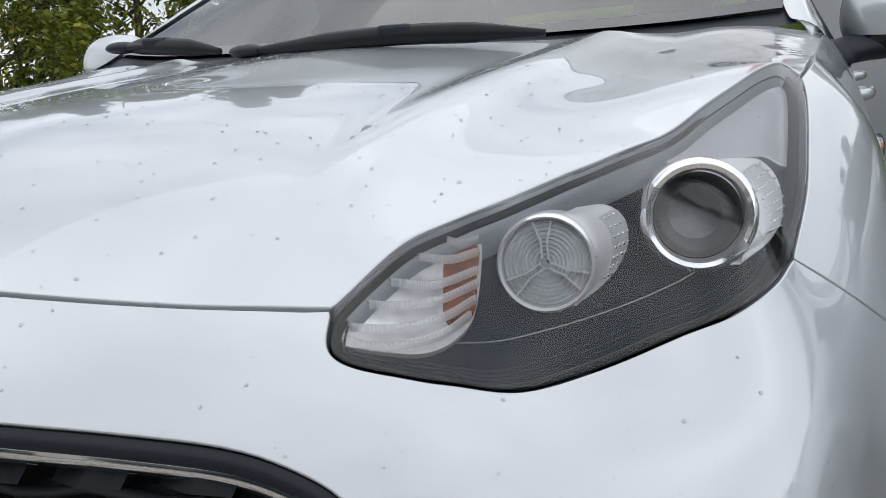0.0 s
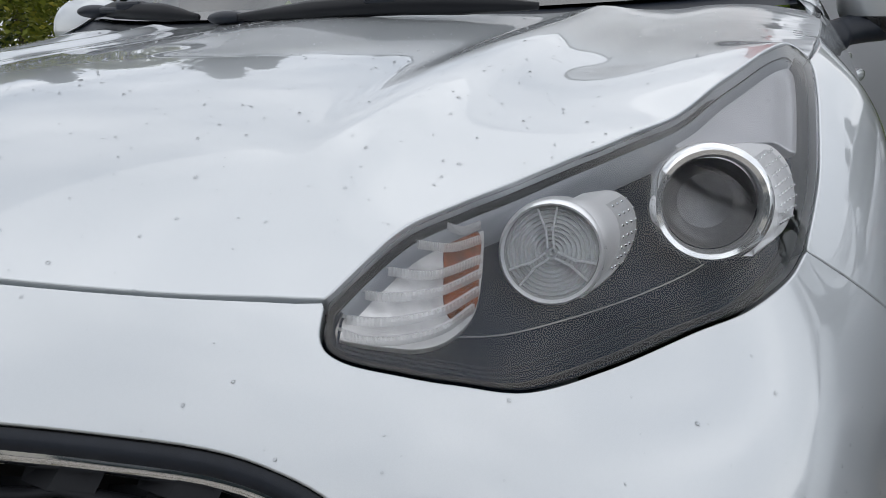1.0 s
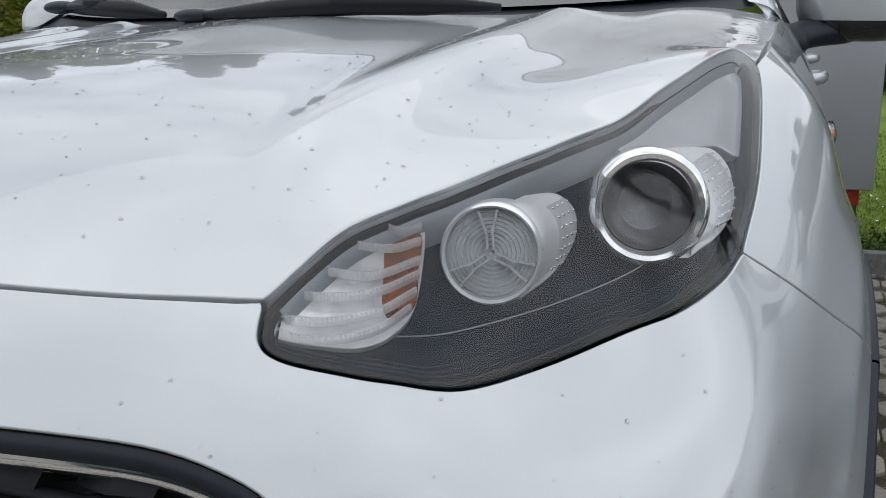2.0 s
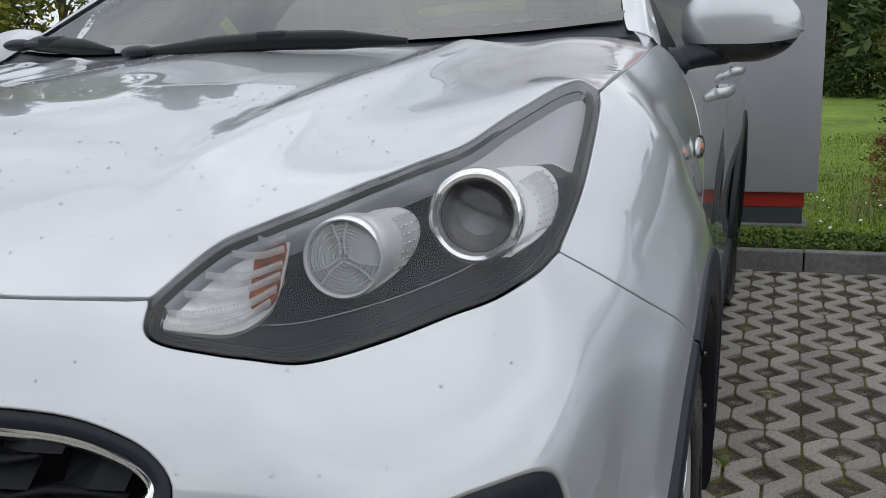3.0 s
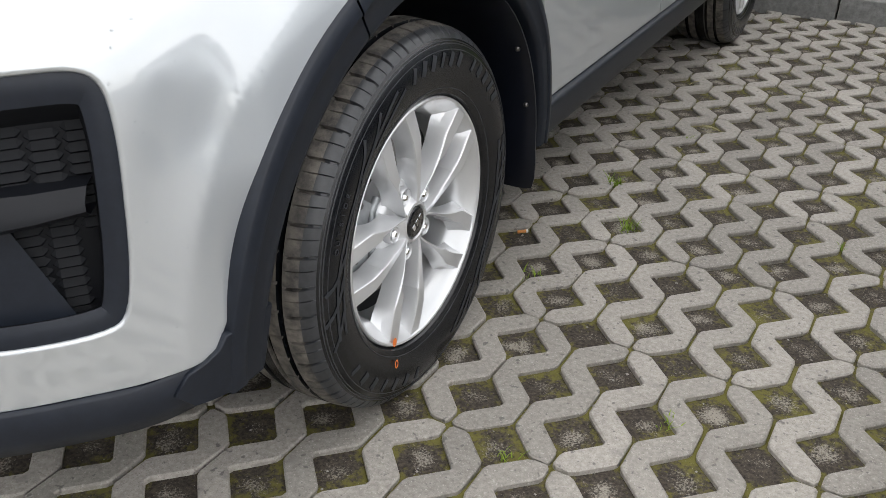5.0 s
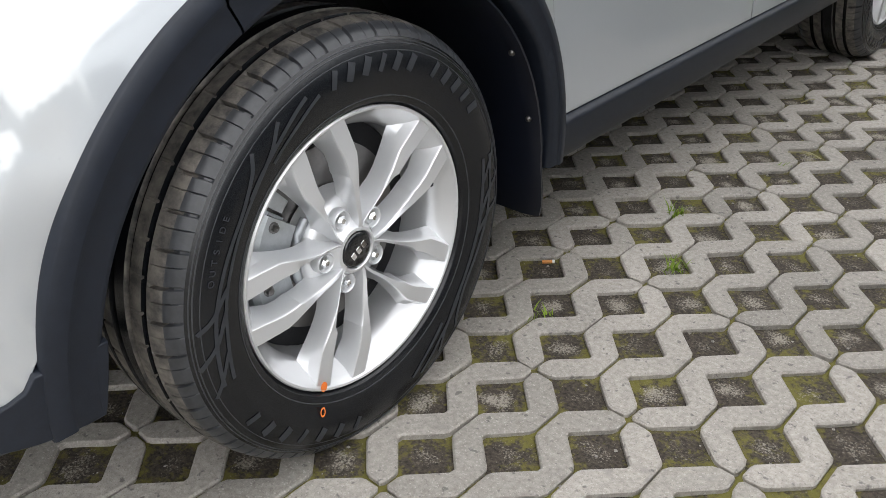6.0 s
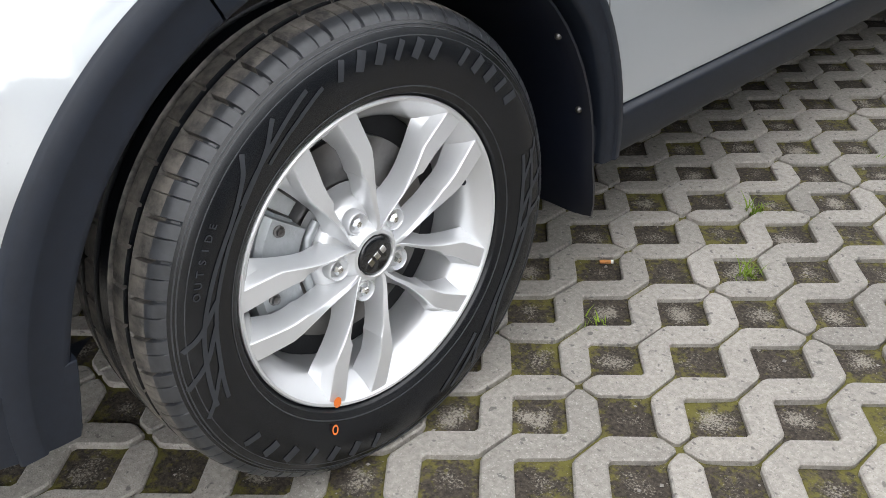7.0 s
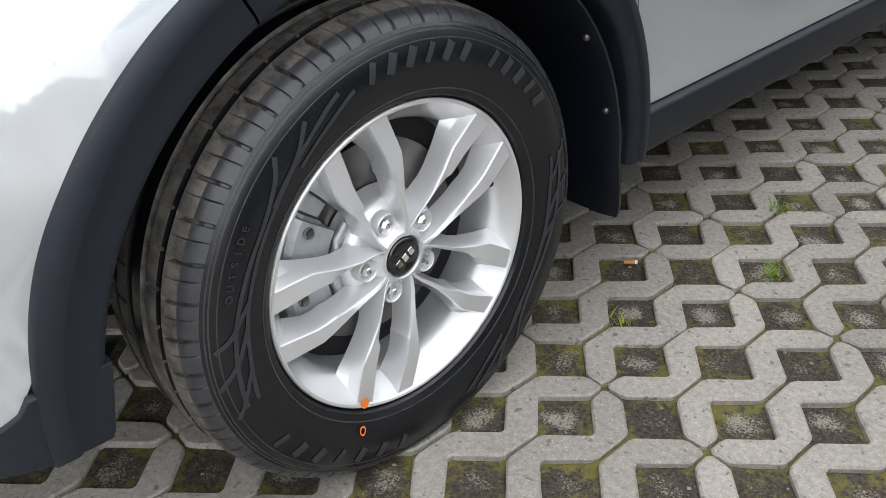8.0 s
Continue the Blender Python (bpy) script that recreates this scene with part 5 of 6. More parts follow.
def door_mirror():
    m = new("door_mirror")
    m.parent = car
    tagged(m, "silver door mirror with a black foot")
    tilt = Matrix.Translation((0.955, 0.65, 1.178)) @ Matrix.Rotation(radians(16), 4, "Z") @ Matrix.Rotation(radians(2), 4, "Y")
    for name, lo, hi, mat, lab in (("cap", -0.50, 0.985, PAINT, "silver painted mirror cap"), ("under_cap", -0.97, -0.52, GLOSS_BLACK, "gloss black lower shell")):
        bm = egg((0, 0, 0), (0.122, 0.066, 0.078), (0.75, 0.8), lo, hi)
        for v in bm.verts:
            v.co.z -= 0.018 * max(0, v.co.x / 0.12) ** 2 * (1 if v.co.z > 0 else -1)
        ob = part(name, bm, mat, m, lab, 50)
        ob.data.transform(tilt)
    g = part("mirror_glass", box_bm((-0.095, 0.058, -0.05), (0.095, 0.068, 0.055), 0.004), CHROME, m, "mirror glass")
    g.data.transform(tilt)
    bm = tube_bm(smooth_line([(0.805, 0.555, 1.085), (0.828, 0.565, 1.108), (0.865, 0.60, 1.120), (0.925, 0.640, 1.126)], 5), [0.044] * 6 + [0.034] * 10, 12, 0.8)
    part("mirror_foot", bm, BLACK, m, "black plastic mirror foot", 180)
    return m


mirror_l = door_mirror()
mirror_thing(mirror_l)

# side repeaters and door handles
def repeater():
    r = new("side_repeater")
    r.parent = car
    tagged(r, "clear teardrop side indicator with an amber bulb")
    bm = bmesh.new()
    bmesh.ops.create_uvsphere(bm, u_segments=20, v_segments=12, radius=1)
    for v in bm.verts:
        y = v.co.y
        v.co = Vector((v.co.x * 0.010, y * 0.041 - 0.006, v.co.z * 0.019 * (1 + 0.35 * y)))
    ob = part("repeater_lens", bm, LENS, r, "clear faceted lens", 20)
    ob.data.transform(Matrix.Translation((0.896, 0.325, 0.963)) @ Matrix.Rotation(radians(8), 4, "X"))
    b2 = bmesh.new()
    bmesh.ops.create_uvsphere(b2, u_segments=10, v_segments=8, radius=0.008)
    ob = part("repeater_bulb", b2, ORANGE, r, "amber bulb", 180)
    ob.data.transform(Matrix.Translation((0.898, 0.330, 0.963)) @ Matrix.Diagonal((0.8, 1.5, 1, 1)))
    b3 = bmesh.new()
    bmesh.ops.create_uvsphere(b3, u_segments=16, v_segments=8, radius=1)
    ob = part("repeater_base", b3, REFLECTOR, r, "", 180)
    ob.data.transform(Matrix.Translation((0.893, 0.320, 0.963)) @ Matrix.Rotation(radians(8), 4, "X") @ Matrix.Diagonal((0.006, 0.038, 0.017, 1)))
    return r


rep = repeater()
mirror_thing(rep)


def door_handle(y, z):
    h = new("door_handle")
    h.parent = car
    tagged(h, "silver pull handle on the door")
    x = float(side_x(np.array([y]), np.array([z]))[0])
    line = smooth_line([(x - 0.004, y - 0.115, z), (x + 0.022, y - 0.09, z + 0.002), (x + 0.034, y - 0.03, z + 0.004), (x + 0.034, y + 0.04, z + 0.004), (x + 0.024, y + 0.085, z + 0.002), (x - 0.002, y + 0.105, z)], 5)
    part("grip", tube_bm(line, 0.011, 12, 1.35), PAINT, h, "", 180)
    bm = bmesh.new()
    bmesh.ops.create_uvsphere(bm, u_segments=18, v_segments=10, radius=1)
    ob = part("handle_cup", bm, GLOSS_BLACK, h, "dark cup behind the grip", 180)
    ob.data.transform(Matrix.Translation((x - 0.006, y, z - 0.004)) @ Matrix.Diagonal((0.008, 0.075, 0.026, 1)))
    return h


for y, z in ((1.30, 1.003), (2.24, 1.022)):
    mirror_thing(door_handle(y, z))

# ---- wipers ----
def wiper(path, arm, label):
    w = new("wiper")
    w.parent = car
    tagged(w, label)
    L = smooth_line(path, 8)
    n = len(L)
    rad = [0.005 + 0.0095 * min(1, 4 * min(i, n - 1 - i) / n) for i in range(n)]
    part("blade", tube_bm(L, rad, 8, 1.25), BLADE_BLACK, w, "black aero wiper blade", 180)
    part("arm", tube_bm(smooth_line(arm, 6), 0.0085, 8, 0.8), BLACK, w, "", 180)
    c = path[len(path) // 2]
    part("coupling", box_bm((c[0] - 0.035, c[1] - 0.015, c[2] + 0.002), (c[0] + 0.03, c[1] + 0.012, c[2] + 0.019), 0.006, 2), BLACK, w)
    bm = bmesh.new()
    bmesh.ops.create_uvsphere(bm, u_segments=16, v_segments=10, radius=1)
    ob = part("pivot_cover", bm, BLACK, w, "black pivot cover", 180)
    ob.data.transform(Matrix.Translation(arm[-1]) @ Matrix.Diagonal((0.042, 0.028, 0.014, 1)))
    return w


wiper([(-0.24, 0.262, 1.176), (-0.05, 0.225, 1.181), (0.109, 0.205, 1.184), (0.25, 0.21, 1.180), (0.378, 0.225, 1.172)], [(0.109, 0.205, 1.188), (-0.08, 0.232, 1.180), (-0.26, 0.27, 1.176)], "black wiper resting on the windscreen base")
wiper([(-0.70, 0.40, 1.205), (-0.60, 0.345, 1.205), (-0.52, 0.31, 1.200), (-0.42, 0.29, 1.192), (-0.33, 0.275, 1.180)], [(-0.52, 0.31, 1.203), (-0.60, 0.33, 1.205), (-0.66, 0.35, 1.205)], "black wiper by the far pillar")

# ---- brake calipers ----
for y0 in (0, WHEELBASE):
    cal = new("brake_caliper")
    cal.parent = car
    tagged(cal, "grey cast brake caliper behind the spokes")
    for a0, a1, r0, r1, x0, x1, mat in ((143, 171, 0.100, 0.172, 0.800, 0.850, ZINC), (180, 206, 0.100, 0.172, 0.800, 0.850, ZINC), (141, 208, 0.112, 0.158, 0.790, 0.832, ZINC), (131, 139, 0.135, 0.188, 0.78, 0.848, ZINC),
                                        (172.5, 178.5, 0.118, 0.176, 0.80, 0.842, ZINC)):
        V, F = [], []
        for k in range(9):
            a = radians(a0 + (a1 - a0) * k / 8)
            for r, x in ((r0, x0), (r0 + 0.006, x1), (r1 - 0.008, x1), (r1, x1 - 0.008), (r1, x0)):
                V.append((x, y0 + r * math.cos(a), HUB_Z + r * math.sin(a)))
        for k in range(8):
            for i in range(5):
                j = (i + 1) % 5
                F.append((k * 5 + i, k * 5 + j, k * 5 + 5 + j, k * 5 + 5 + i))
        F += [(0, 1, 2, 3, 4), (44, 43, 42, 41, 40)]
        mesh_part("caliper_body", mesh_from(V, F), mat, cal, "", 30)
    arc = [(0.846, y0 + 0.092 * math.cos(radians(a)), HUB_Z + 0.092 * math.sin(radians(a))) for a in range(134, 214, 8)]
    part("bracket", tube_bm(arc, 0.0075, 8), ZINC, cal, "", 60)
    for a in (148, 168, 186, 202):
        q = part("bolt", lathe_bm([(0.0005, 0.858), (0.0055, 0.857), (0.0065, 0.853), (0.0085, 0.852), (0.0085, 0.840)], 12), STEEL, cal, "", 30)
        q.data.transform(Matrix.Translation((0, y0 + 0.148 * math.cos(radians(a)), HUB_Z + 0.148 * math.sin(radians(a)))))
    mirror_thing(cal)

# flap screws
for z in (0.562, 0.43):
    bm = bmesh.new()
    bmesh.ops.create_uvsphere(bm, u_segments=8, v_segments=6, radius=0.006)
    ob = part("flap_screw", bm, STEEL, car, "", 180)
    ob.data.transform(Matrix.Translation((0.912, 0.417 * math.cos(math.asin(min(1.0, (z - HUB_Z) / 0.417))) - 0.002, z)))

# ---- tyre sidewall marks: raised plain shapes ----
def sidewall_x(r):
    return float(np.interp(r, [0.226, 0.240, 0.252, 0.270, 0.285, 0.300, 0.314, 0.322], [0.092, 0.1045, 0.108, 0.1125, 0.1135, 0.1125, 0.108, 0.1035]))


def sidewall_strip(pairs, width):
    """A flat raised strip on the tyre through (radius, degrees) points."""
    L = smooth_line(pairs, 6)
    pts = [(r, radians(a)) for r, a in L]
    V = []
    for i, (r, a) in enumerate(pts):
        r2, a2 = pts[min(i + 1, len(pts) - 1)]
        r1, a1 = pts[max(i - 1, 0)]
        d = np.array([r2 - r1, r * (a2 - a1)])
        d /= max(np.linalg.norm(d), 1e-9)
        for s in (-1, 1):
            rr, aa = r - s * d[1] * width / 2, a + s * d[0] * width / 2 / r
            V.append((sidewall_x(rr) + 0.0010, rr * math.cos(aa), rr * math.sin(aa)))
    F = [(2 * i, 2 * i + 1, 2 * i + 3, 2 * i + 2) for i in range(len(pts) - 1)]
    return V, F


for base in (0, 180):
    for pairs, w in (([(0.303, 130), (0.284, 135), (0.272, 145), (0.276, 159), (0.284, 172), (0.288, 182), (0.294, 194)], 0.0062), ([(0.300, 120), (0.278, 127), (0.266, 139), (0.264, 156), (0.267, 168), (0.269, 181), (0.277, 194)], 0.0062),
                     ([(0.312, 176), (0.288, 172.5), (0.267, 165)], 0.0068), ([(0.316, 186), (0.284, 180), (0.266, 171)], 0.0068), ([(0.268, 140), (0.278, 124), (0.296, 110)], 0.0060), ([(0.262, 128), (0.272, 116), (0.286, 106)], 0.0056),
                     ([(0.310, 196), (0.290, 191), (0.270, 184)], 0.0055)):
        V, F = sidewall_strip([(r, a + base) for r, a in pairs], w)
        mesh_part("sidewall_strip", mesh_from(V, F), RUBBER_GLOSS, wheel_front)
for start, count, step, r0, r1 in ((101, 6, -6.0, 0.279, 0.303), (60, 5, -6.0, 0.279, 0.303), (212, 7, 8.0, 0.280, 0.302)):
    for k in range(count):
        a = start + k * step
        V, F = sidewall_strip([(r0, a), ((r0 + r1) / 2, a - 0.9), (r1, a - 1.8)], 0.013 if k % 3 else 0.009)
        mesh_part("sidewall_block", mesh_from(V, F), RUBBER_GLOSS, wheel_front)
for r, h in ((0.3155, 0.0009), (0.3195, 0.0009), (0.2420, 0.0010), (0.3065, 0.0005)):
    x = sidewall_x(r)
    ridge = part("sidewall_ridge", lathe_bm([(r - 0.0011, x - 0.0003), (r, x + h + 0.0002), (r + 0.0011, x - 0.0006)], 160), SHOULDER, wheel_front, "", 180)


# the moulded word on the side wall
for k, ch in enumerate("OUTSIDE"):
    fc = bpy.data.curves.new("letter", "FONT")
    fc.body, fc.size, fc.extrude, fc.align_x = ch, 0.0135, 0.0004, "CENTER"
    tmp = bpy.data.objects.new("letter", fc)
    me = bpy.data.meshes.new_from_object(tmp)
    bpy.data.objects.remove(tmp)
    a = radians(163 - 2.75 * k)
    r = 0.290
    me.transform(Matrix(((0, 0, 1, sidewall_x(r) + 0.0008), (math.sin(a), math.cos(a), 0, r * math.cos(a)), (-math.cos(a), math.sin(a), 0, r * math.sin(a)), (0, 0, 0, 1))))
    mesh_part("letter", me, RUBBER_GLOSS, wheel_front)

copy_thing(wheel_front, pose(0.803, WHEELBASE, HUB_Z, 17, 0, 0))
copy_thing(wheel_front, pose(-0.803, 0, HUB_Z, 0, 0, 180))
copy_thing(wheel_front, pose(-0.803, WHEELBASE, HUB_Z, 25, 0, 180))


# orange chalk dots left by the tyre fitter
bm = bmesh.new()
bmesh.ops.create_circle(bm, cap_ends=True, segments=14, radius=0.0085)
dot = part("paint_dot", bm, ORANGE_MARK, wheel_front, "orange paint dot on the rim")
dot.data.transform(Matrix.Translation((0.0967, -0.103, -0.192)) @ Matrix.Rotation(radians(90), 4, "Y") @ Matrix.Diagonal((1.1, 0.8, 1, 1)))
ring = part("paint_ring", lathe_bm([(0.0048, 0.0), (0.0062, 0.001), (0.0076, 0.0)], 16), ORANGE_MARK, wheel_front, "orange painted ring on the tyre")
ring.data.transform(Matrix.Translation((0.1112, -0.122, -0.222)) @ Matrix.Diagonal((1, 0.7, 1.25, 1)))


# ---- raindrops ----
def drop_field(name, place, spots, owner, label):
    uv = np.array(spots)
    P, N = surface(place, uv)
    rr = random.Random(8)
    V, F = [], []
    for p, n in zip(P, N):
        n = Vector(n)
        u = n.cross(Vector((0, 0, 1))).normalized() if abs(n.z) < 0.99 else Vector((1, 0, 0))
        w = n.cross(u)
        r = 0.0007 + 0.0012 * rr.random() ** 2
        h = r * 0.85
        k0 = len(V)
        sq = rr.uniform(0.8, 1.25)
        for k in range(8):
            a = math.pi * k / 4
            V.append(Vector(p) + u * (r * sq * math.cos(a)) + w * (r * math.sin(a)))
        for k in range(8):
            a = math.pi * k / 4
            V.append(Vector(p) + u * (r * sq * 0.66 * math.cos(a)) + w * (r * 0.66 * math.sin(a)) + n * h * 0.72)
        V.append(Vector(p) + n * h)
        for k in range(8):
            j = (k + 1) % 8
            F += [(k0 + k, k0 + j, k0 + 8 + j, k0 + 8 + k), (k0 + 8 + k, k0 + 8 + j, k0 + 16)]
    ob = mesh_part(name, mesh_from(V, F), WATER, owner, label, 180)
    ob["kind"] = "stuff"
    return ob


rr = random.Random(21)
spots = []
while len(spots) < 1150:
    q = np.array([[rr.uniform(-0.75, 0.78), rr.uniform(-0.78, 0.33)]])
    if inside(hood_outline, q)[0]:
        spots.append(q[0])
drop_field("rain", hood_at, spots, car, "small beads of rain")
spots = []
no_go = shrink(nose_outline, 0.006)
fog_flat = flat(FOG_HOLE)
lo, hi = nose_outline.min(0), nose_outline.max(0)
while len(spots) < 170:
    q = np.array([[rr.uniform(lo[0], hi[0]), rr.uniform(lo[1], hi[1])]])
    if inside(no_go, q)[0] and not inside(fog_flat, q)[0]:
        spots.append(q[0])
drop_field("rain", nose_at, spots, car, "small beads of rain")
spots = []
while len(spots) < 60:
    q = np.array([[rr.uniform(lamp_outline[:, 0].min(), lamp_outline[:, 0].max()), rr.uniform(lamp_outline[:, 1].min(), lamp_outline[:, 1].max())]])
    if inside(shrink(lamp_outline, 0.008), q)[0] and rr.random() < 0.2 + (front_at(q)[0][2] - 0.9) * 5:
        spots.append(q[0])
drop_field("rain", front_at, spots, car, "small beads of rain")

# ---- ground ----
TURN_P, PX, PY = radians(-2.0), 0.1020, 0.0989
P0 = Vector((1.0170, 0.2995))


def paver_outline(side, steps):
    """A zigzag stone of one or two full steps of the pattern that leaves square openings to its neighbours."""
    g, h, p = 0.0030, 0.0610, 0.10
    if steps == 2:
        pts = [(g, g), (p - h, g), (p - g, h), (p - g, 2 * p - h), (p - h, 2 * p), (p - g, 2 * p + h), (p - g, 4 * p - h), (p - h, 4 * p - g), (g, 4 * p - g), (g, 3 * p + h), (h, 3 * p), (g, 3 * p - h), (g, p + h), (h, p), (g, p - h)]
    else:
        pts = [(g, g), (p - h, g), (p - g, h), (p - g, 2 * p - h), (p - h, 2 * p - g), (g, 2 * p - g), (g, p + h), (h, p), (g, p - h)]
    pts = [(x * PX / p * side, y * PY / p) for x, y in pts]
    return pts if side > 0 else pts[::-1]


def paver_mesh(side, steps, seed):
    rnd = random.Random(seed)
    P = np.array(paver_outline(side, steps))
    loop = []
    n = len(P)
    for i in range(n):
        a, b, c = P[i - 1], P[i], P[(i + 1) % n]
        for q in (a, c):
            d = q - b
            loop.append(b + d / np.linalg.norm(d) * min(0.006, np.linalg.norm(d) * 0.4))
    L = np.array(loop)
    L = L + np.array([[rnd.uniform(-0.0009, 0.0009) for _ in range(2)] for _ in L])
    top = shrink(L, 0.0035)
    V = [(x, y, 0.0) for x, y in top] + [(x, y, -0.0032) for x, y in L] + [(x, y, -0.045) for x, y in L]
    m = len(L)
    F = [tuple(range(m))] + [(r * m + (i + 1) % m, r * m + i, (r + 1) * m + i, (r + 1) * m + (i + 1) % m) for r in range(2) for i in range(m)]
    return V, F


STEP_X, STEP_Y = Vector((0.2040, -0.0125)), Vector((0.0052, 0.1978))


def joints(i):
    """Where the stones of one column begin, in steps: the rows break where half stones were laid."""
    turn_at = 4 if i >= 0 else 2
    if i <= -2 or i >= 3:
        return list(range(-39, 17, 2))
    return list(range(-40, turn_at + 1, 2)) + list(range(turn_at + 1, 17, 2))


pavement = tagged(new("pavement"), "grey concrete grass pavers with soil in the openings", "pavement", kind="structure")
paver_data = {}
for side in (1, -1):
    for steps in (1, 2):
        for k in range(3):
            V, F = paver_mesh(side, steps, 10 * k + side + 5 * steps)
            me = mesh_from(V, F)
            me.materials.append(CONCRETE)
            paver_data[side, steps, k] = (me, V, F)
KERB_Y = 3.205
rnd = random.Random(4)
near, far_v, far_f = [], [], []


def lay_rest(key, m):
    _, V, F = paver_data[key]
    n0 = len(far_v)
    far_v.extend(tuple(m @ Vector(v)) for v in V)
    far_f.extend(tuple(n0 + a for a in f) for f in F)


for i in range(-27, 38):
    row = joints(i)
    for j, j2 in zip(row, row[1:]):
        q = P0 + STEP_X * i + STEP_Y * j
        if q.y < -7.0 or q.y > KERB_Y - 0.018 * (q.x - 1.2) - 0.03:
            continue
        for side in (1, -1):
            dz, tip = rnd.uniform(-0.0025, 0.0015), Euler((rnd.gauss(0, 0.004), rnd.gauss(0, 0.006), TURN_P + rnd.gauss(0, 0.003)))
            m = Matrix.LocRotScale((q.x, q.y, dz), tip, None)
            key = (side, j2 - j, rnd.randrange(3))
            if 0.55 < q.x < 2.55 and -0.75 < q.y < 2.3 and len(near) < 300:
                near.append((key, m))
            else:
                lay_rest(key, m)
for key, m in near:
    ob = new("paver", paver_data[key][0])
    ob.parent = pavement
    ob.matrix_basis = m
rest = mesh_part("pavers", mesh_from(far_v, far_f), CONCRETE, pavement)
rest["kind"] = "stuff"

bm = bmesh.new()
bmesh.ops.create_grid(bm, x_segments=260, y_segments=200, size=1)
for v in bm.verts:
    v.co = Vector((1.5 + v.co.x * 7.0, -1.9 + v.co.y * 5.2, -0.0115))
    v.co.z += 0.004 * noise.noise(v.co * 9) + 0.003 * noise.noise(v.co * 31)
soil = tagged(part("soil", bm, SOIL, None, smooth=180), "dark mossy soil in the paver openings", "soil", kind="structure")
bm = bmesh.new()
bmesh.ops.create_grid(bm, x_segments=2, y_segments=2, size=400)
for v in bm.verts:
    v.co.z = -0.075
tagged(part("ground", bm, TARMAC), "plain ground to the horizon", "ground", kind="structure")

# kerb stones
kerb = tagged(new("kerb"), "grey concrete kerb before the grass", "kerb", kind="structure")
for k in range(18):
    x0 = 1.224 - 1.0 * 9 + k * 1.0
    bmk = box_bm((x0 + 0.004, 0, -0.1), (x0 + 0.996, 0.085, 0.1 + rnd.uniform(-0.003, 0.003)), 0.006, 2)
    for v in bmk.verts:
        v.co.y += KERB_Y - 0.018 * (v.co.x - 1.2) + (0.012 if v.co.z > 0 and v.co.y < 0.04 else 0)
    part("kerb_stone", bmk, KERB, kerb)

# lawn behind the kerb: one sheet that rises and falls softly
bm = bmesh.new()
bmesh.ops.create_grid(bm, x_segments=90, y_segments=70, size=1)
for v in bm.verts:
    x, y = v.co.x * 45, 3.24 + (v.co.y + 1) ** 2 * 16
    v.co = Vector((x, y - 0.018 * (max(-8, min(9, x)) - 1.2), 0.085 + 0.02 * noise.noise(Vector((x * 0.8, y * 0.8, 0)))))
lawn = tagged(part("lawn", bm, TURF, None, smooth=180), "green mown lawn behind the kerb", "lawn", kind="structure")


def blades(name, region, count, height, mat, label, seed, lean=0.5, width=0.004):
    rr = random.Random(seed)
    V, F = [], []
    for _ in range(count):
        x, y, z = region(rr)
        h, a, w = height * rr.uniform(0.4, 1.25), rr.uniform(0, 6.283), width * rr.uniform(0.6, 1.4)
        d = Vector((math.cos(a), math.sin(a), 0))
        s = Vector((-d.y, d.x, 0))
        l = rr.uniform(0.1, lean) * h
        b = Vector((x, y, z))
        n0 = len(V)
        V += [b - s * w, b + s * w, b + d * l * 0.35 + Vector((0, 0, h * 0.6)) - s * w * 0.7, b + d * l * 0.35 + Vector((0, 0, h * 0.6)) + s * w * 0.7, b + d * l + Vector((0, 0, h))]
        F += [(n0, n0 + 1, n0 + 3, n0 + 2), (n0 + 2, n0 + 3, n0 + 4)]
    return tagged(mesh_part(name, mesh_from(V, F), mat), label, "grass", kind="stuff")


def lawn_spot(rr):
    y = 3.32 + 5.5 * rr.random() ** 2.2
    return rr.uniform(0.4, 4.5), y, 0.08


blades("grass", lawn_spot, 42000, 0.024, GRASS, "short green grass on the lawn", 3)
blades("kerb_weeds", lambda rr: (rr.uniform(0.7, 4.5), 3.30 + 0.40 * rr.random() ** 1.3, 0.085), 6000, 0.030, WEED, "weeds and clover along the kerb", 5, 1.2, 0.008)

# sign tower
sign = tagged(new("sign_tower"), "grey advertising tower with red band on a dark plinth", "sign")
part("panel", box_bm((0.40, 3.88, 0.283), (1.310, 4.06, 2.25), 0.006), GREY_PANEL, sign, "plain grey sheet metal face")
part("panel_top", box_bm((0.40, 3.88, 2.256), (1.310, 4.06, 3.3), 0.006), GREY_PANEL, sign, "plain grey sheet metal face")
plate = part("red_plate", box_bm((0.40, 3.85, 1.30), (0.685, 3.878, 3.3), 0.006), RED_PANEL, sign, "red sign plate with pale emblem blocks")
for k in range(3):
    part("emblem_block", box_bm((0.425 + 0.082 * k, 3.843, 2.0), (0.485 + 0.082 * k, 3.852, 2.16), 0.003, 1), WHITE_PETAL, plate)
part("red_band", box_bm((0.46, 3.905, 0.198), (1.245, 4.035, 0.281), 0.003), RED_PANEL, sign, "red band under the panel")
part("plinth", box_bm((0.47, 3.91, 0.095), (1.238, 4.03, 0.198), 0.003), DARK_PANEL, sign, "dark grey plinth")
part("footing", box_bm((0.38, 3.86, 0.04), (1.27, 4.08, 0.103), 0.008), KERB, sign, "concrete footing")


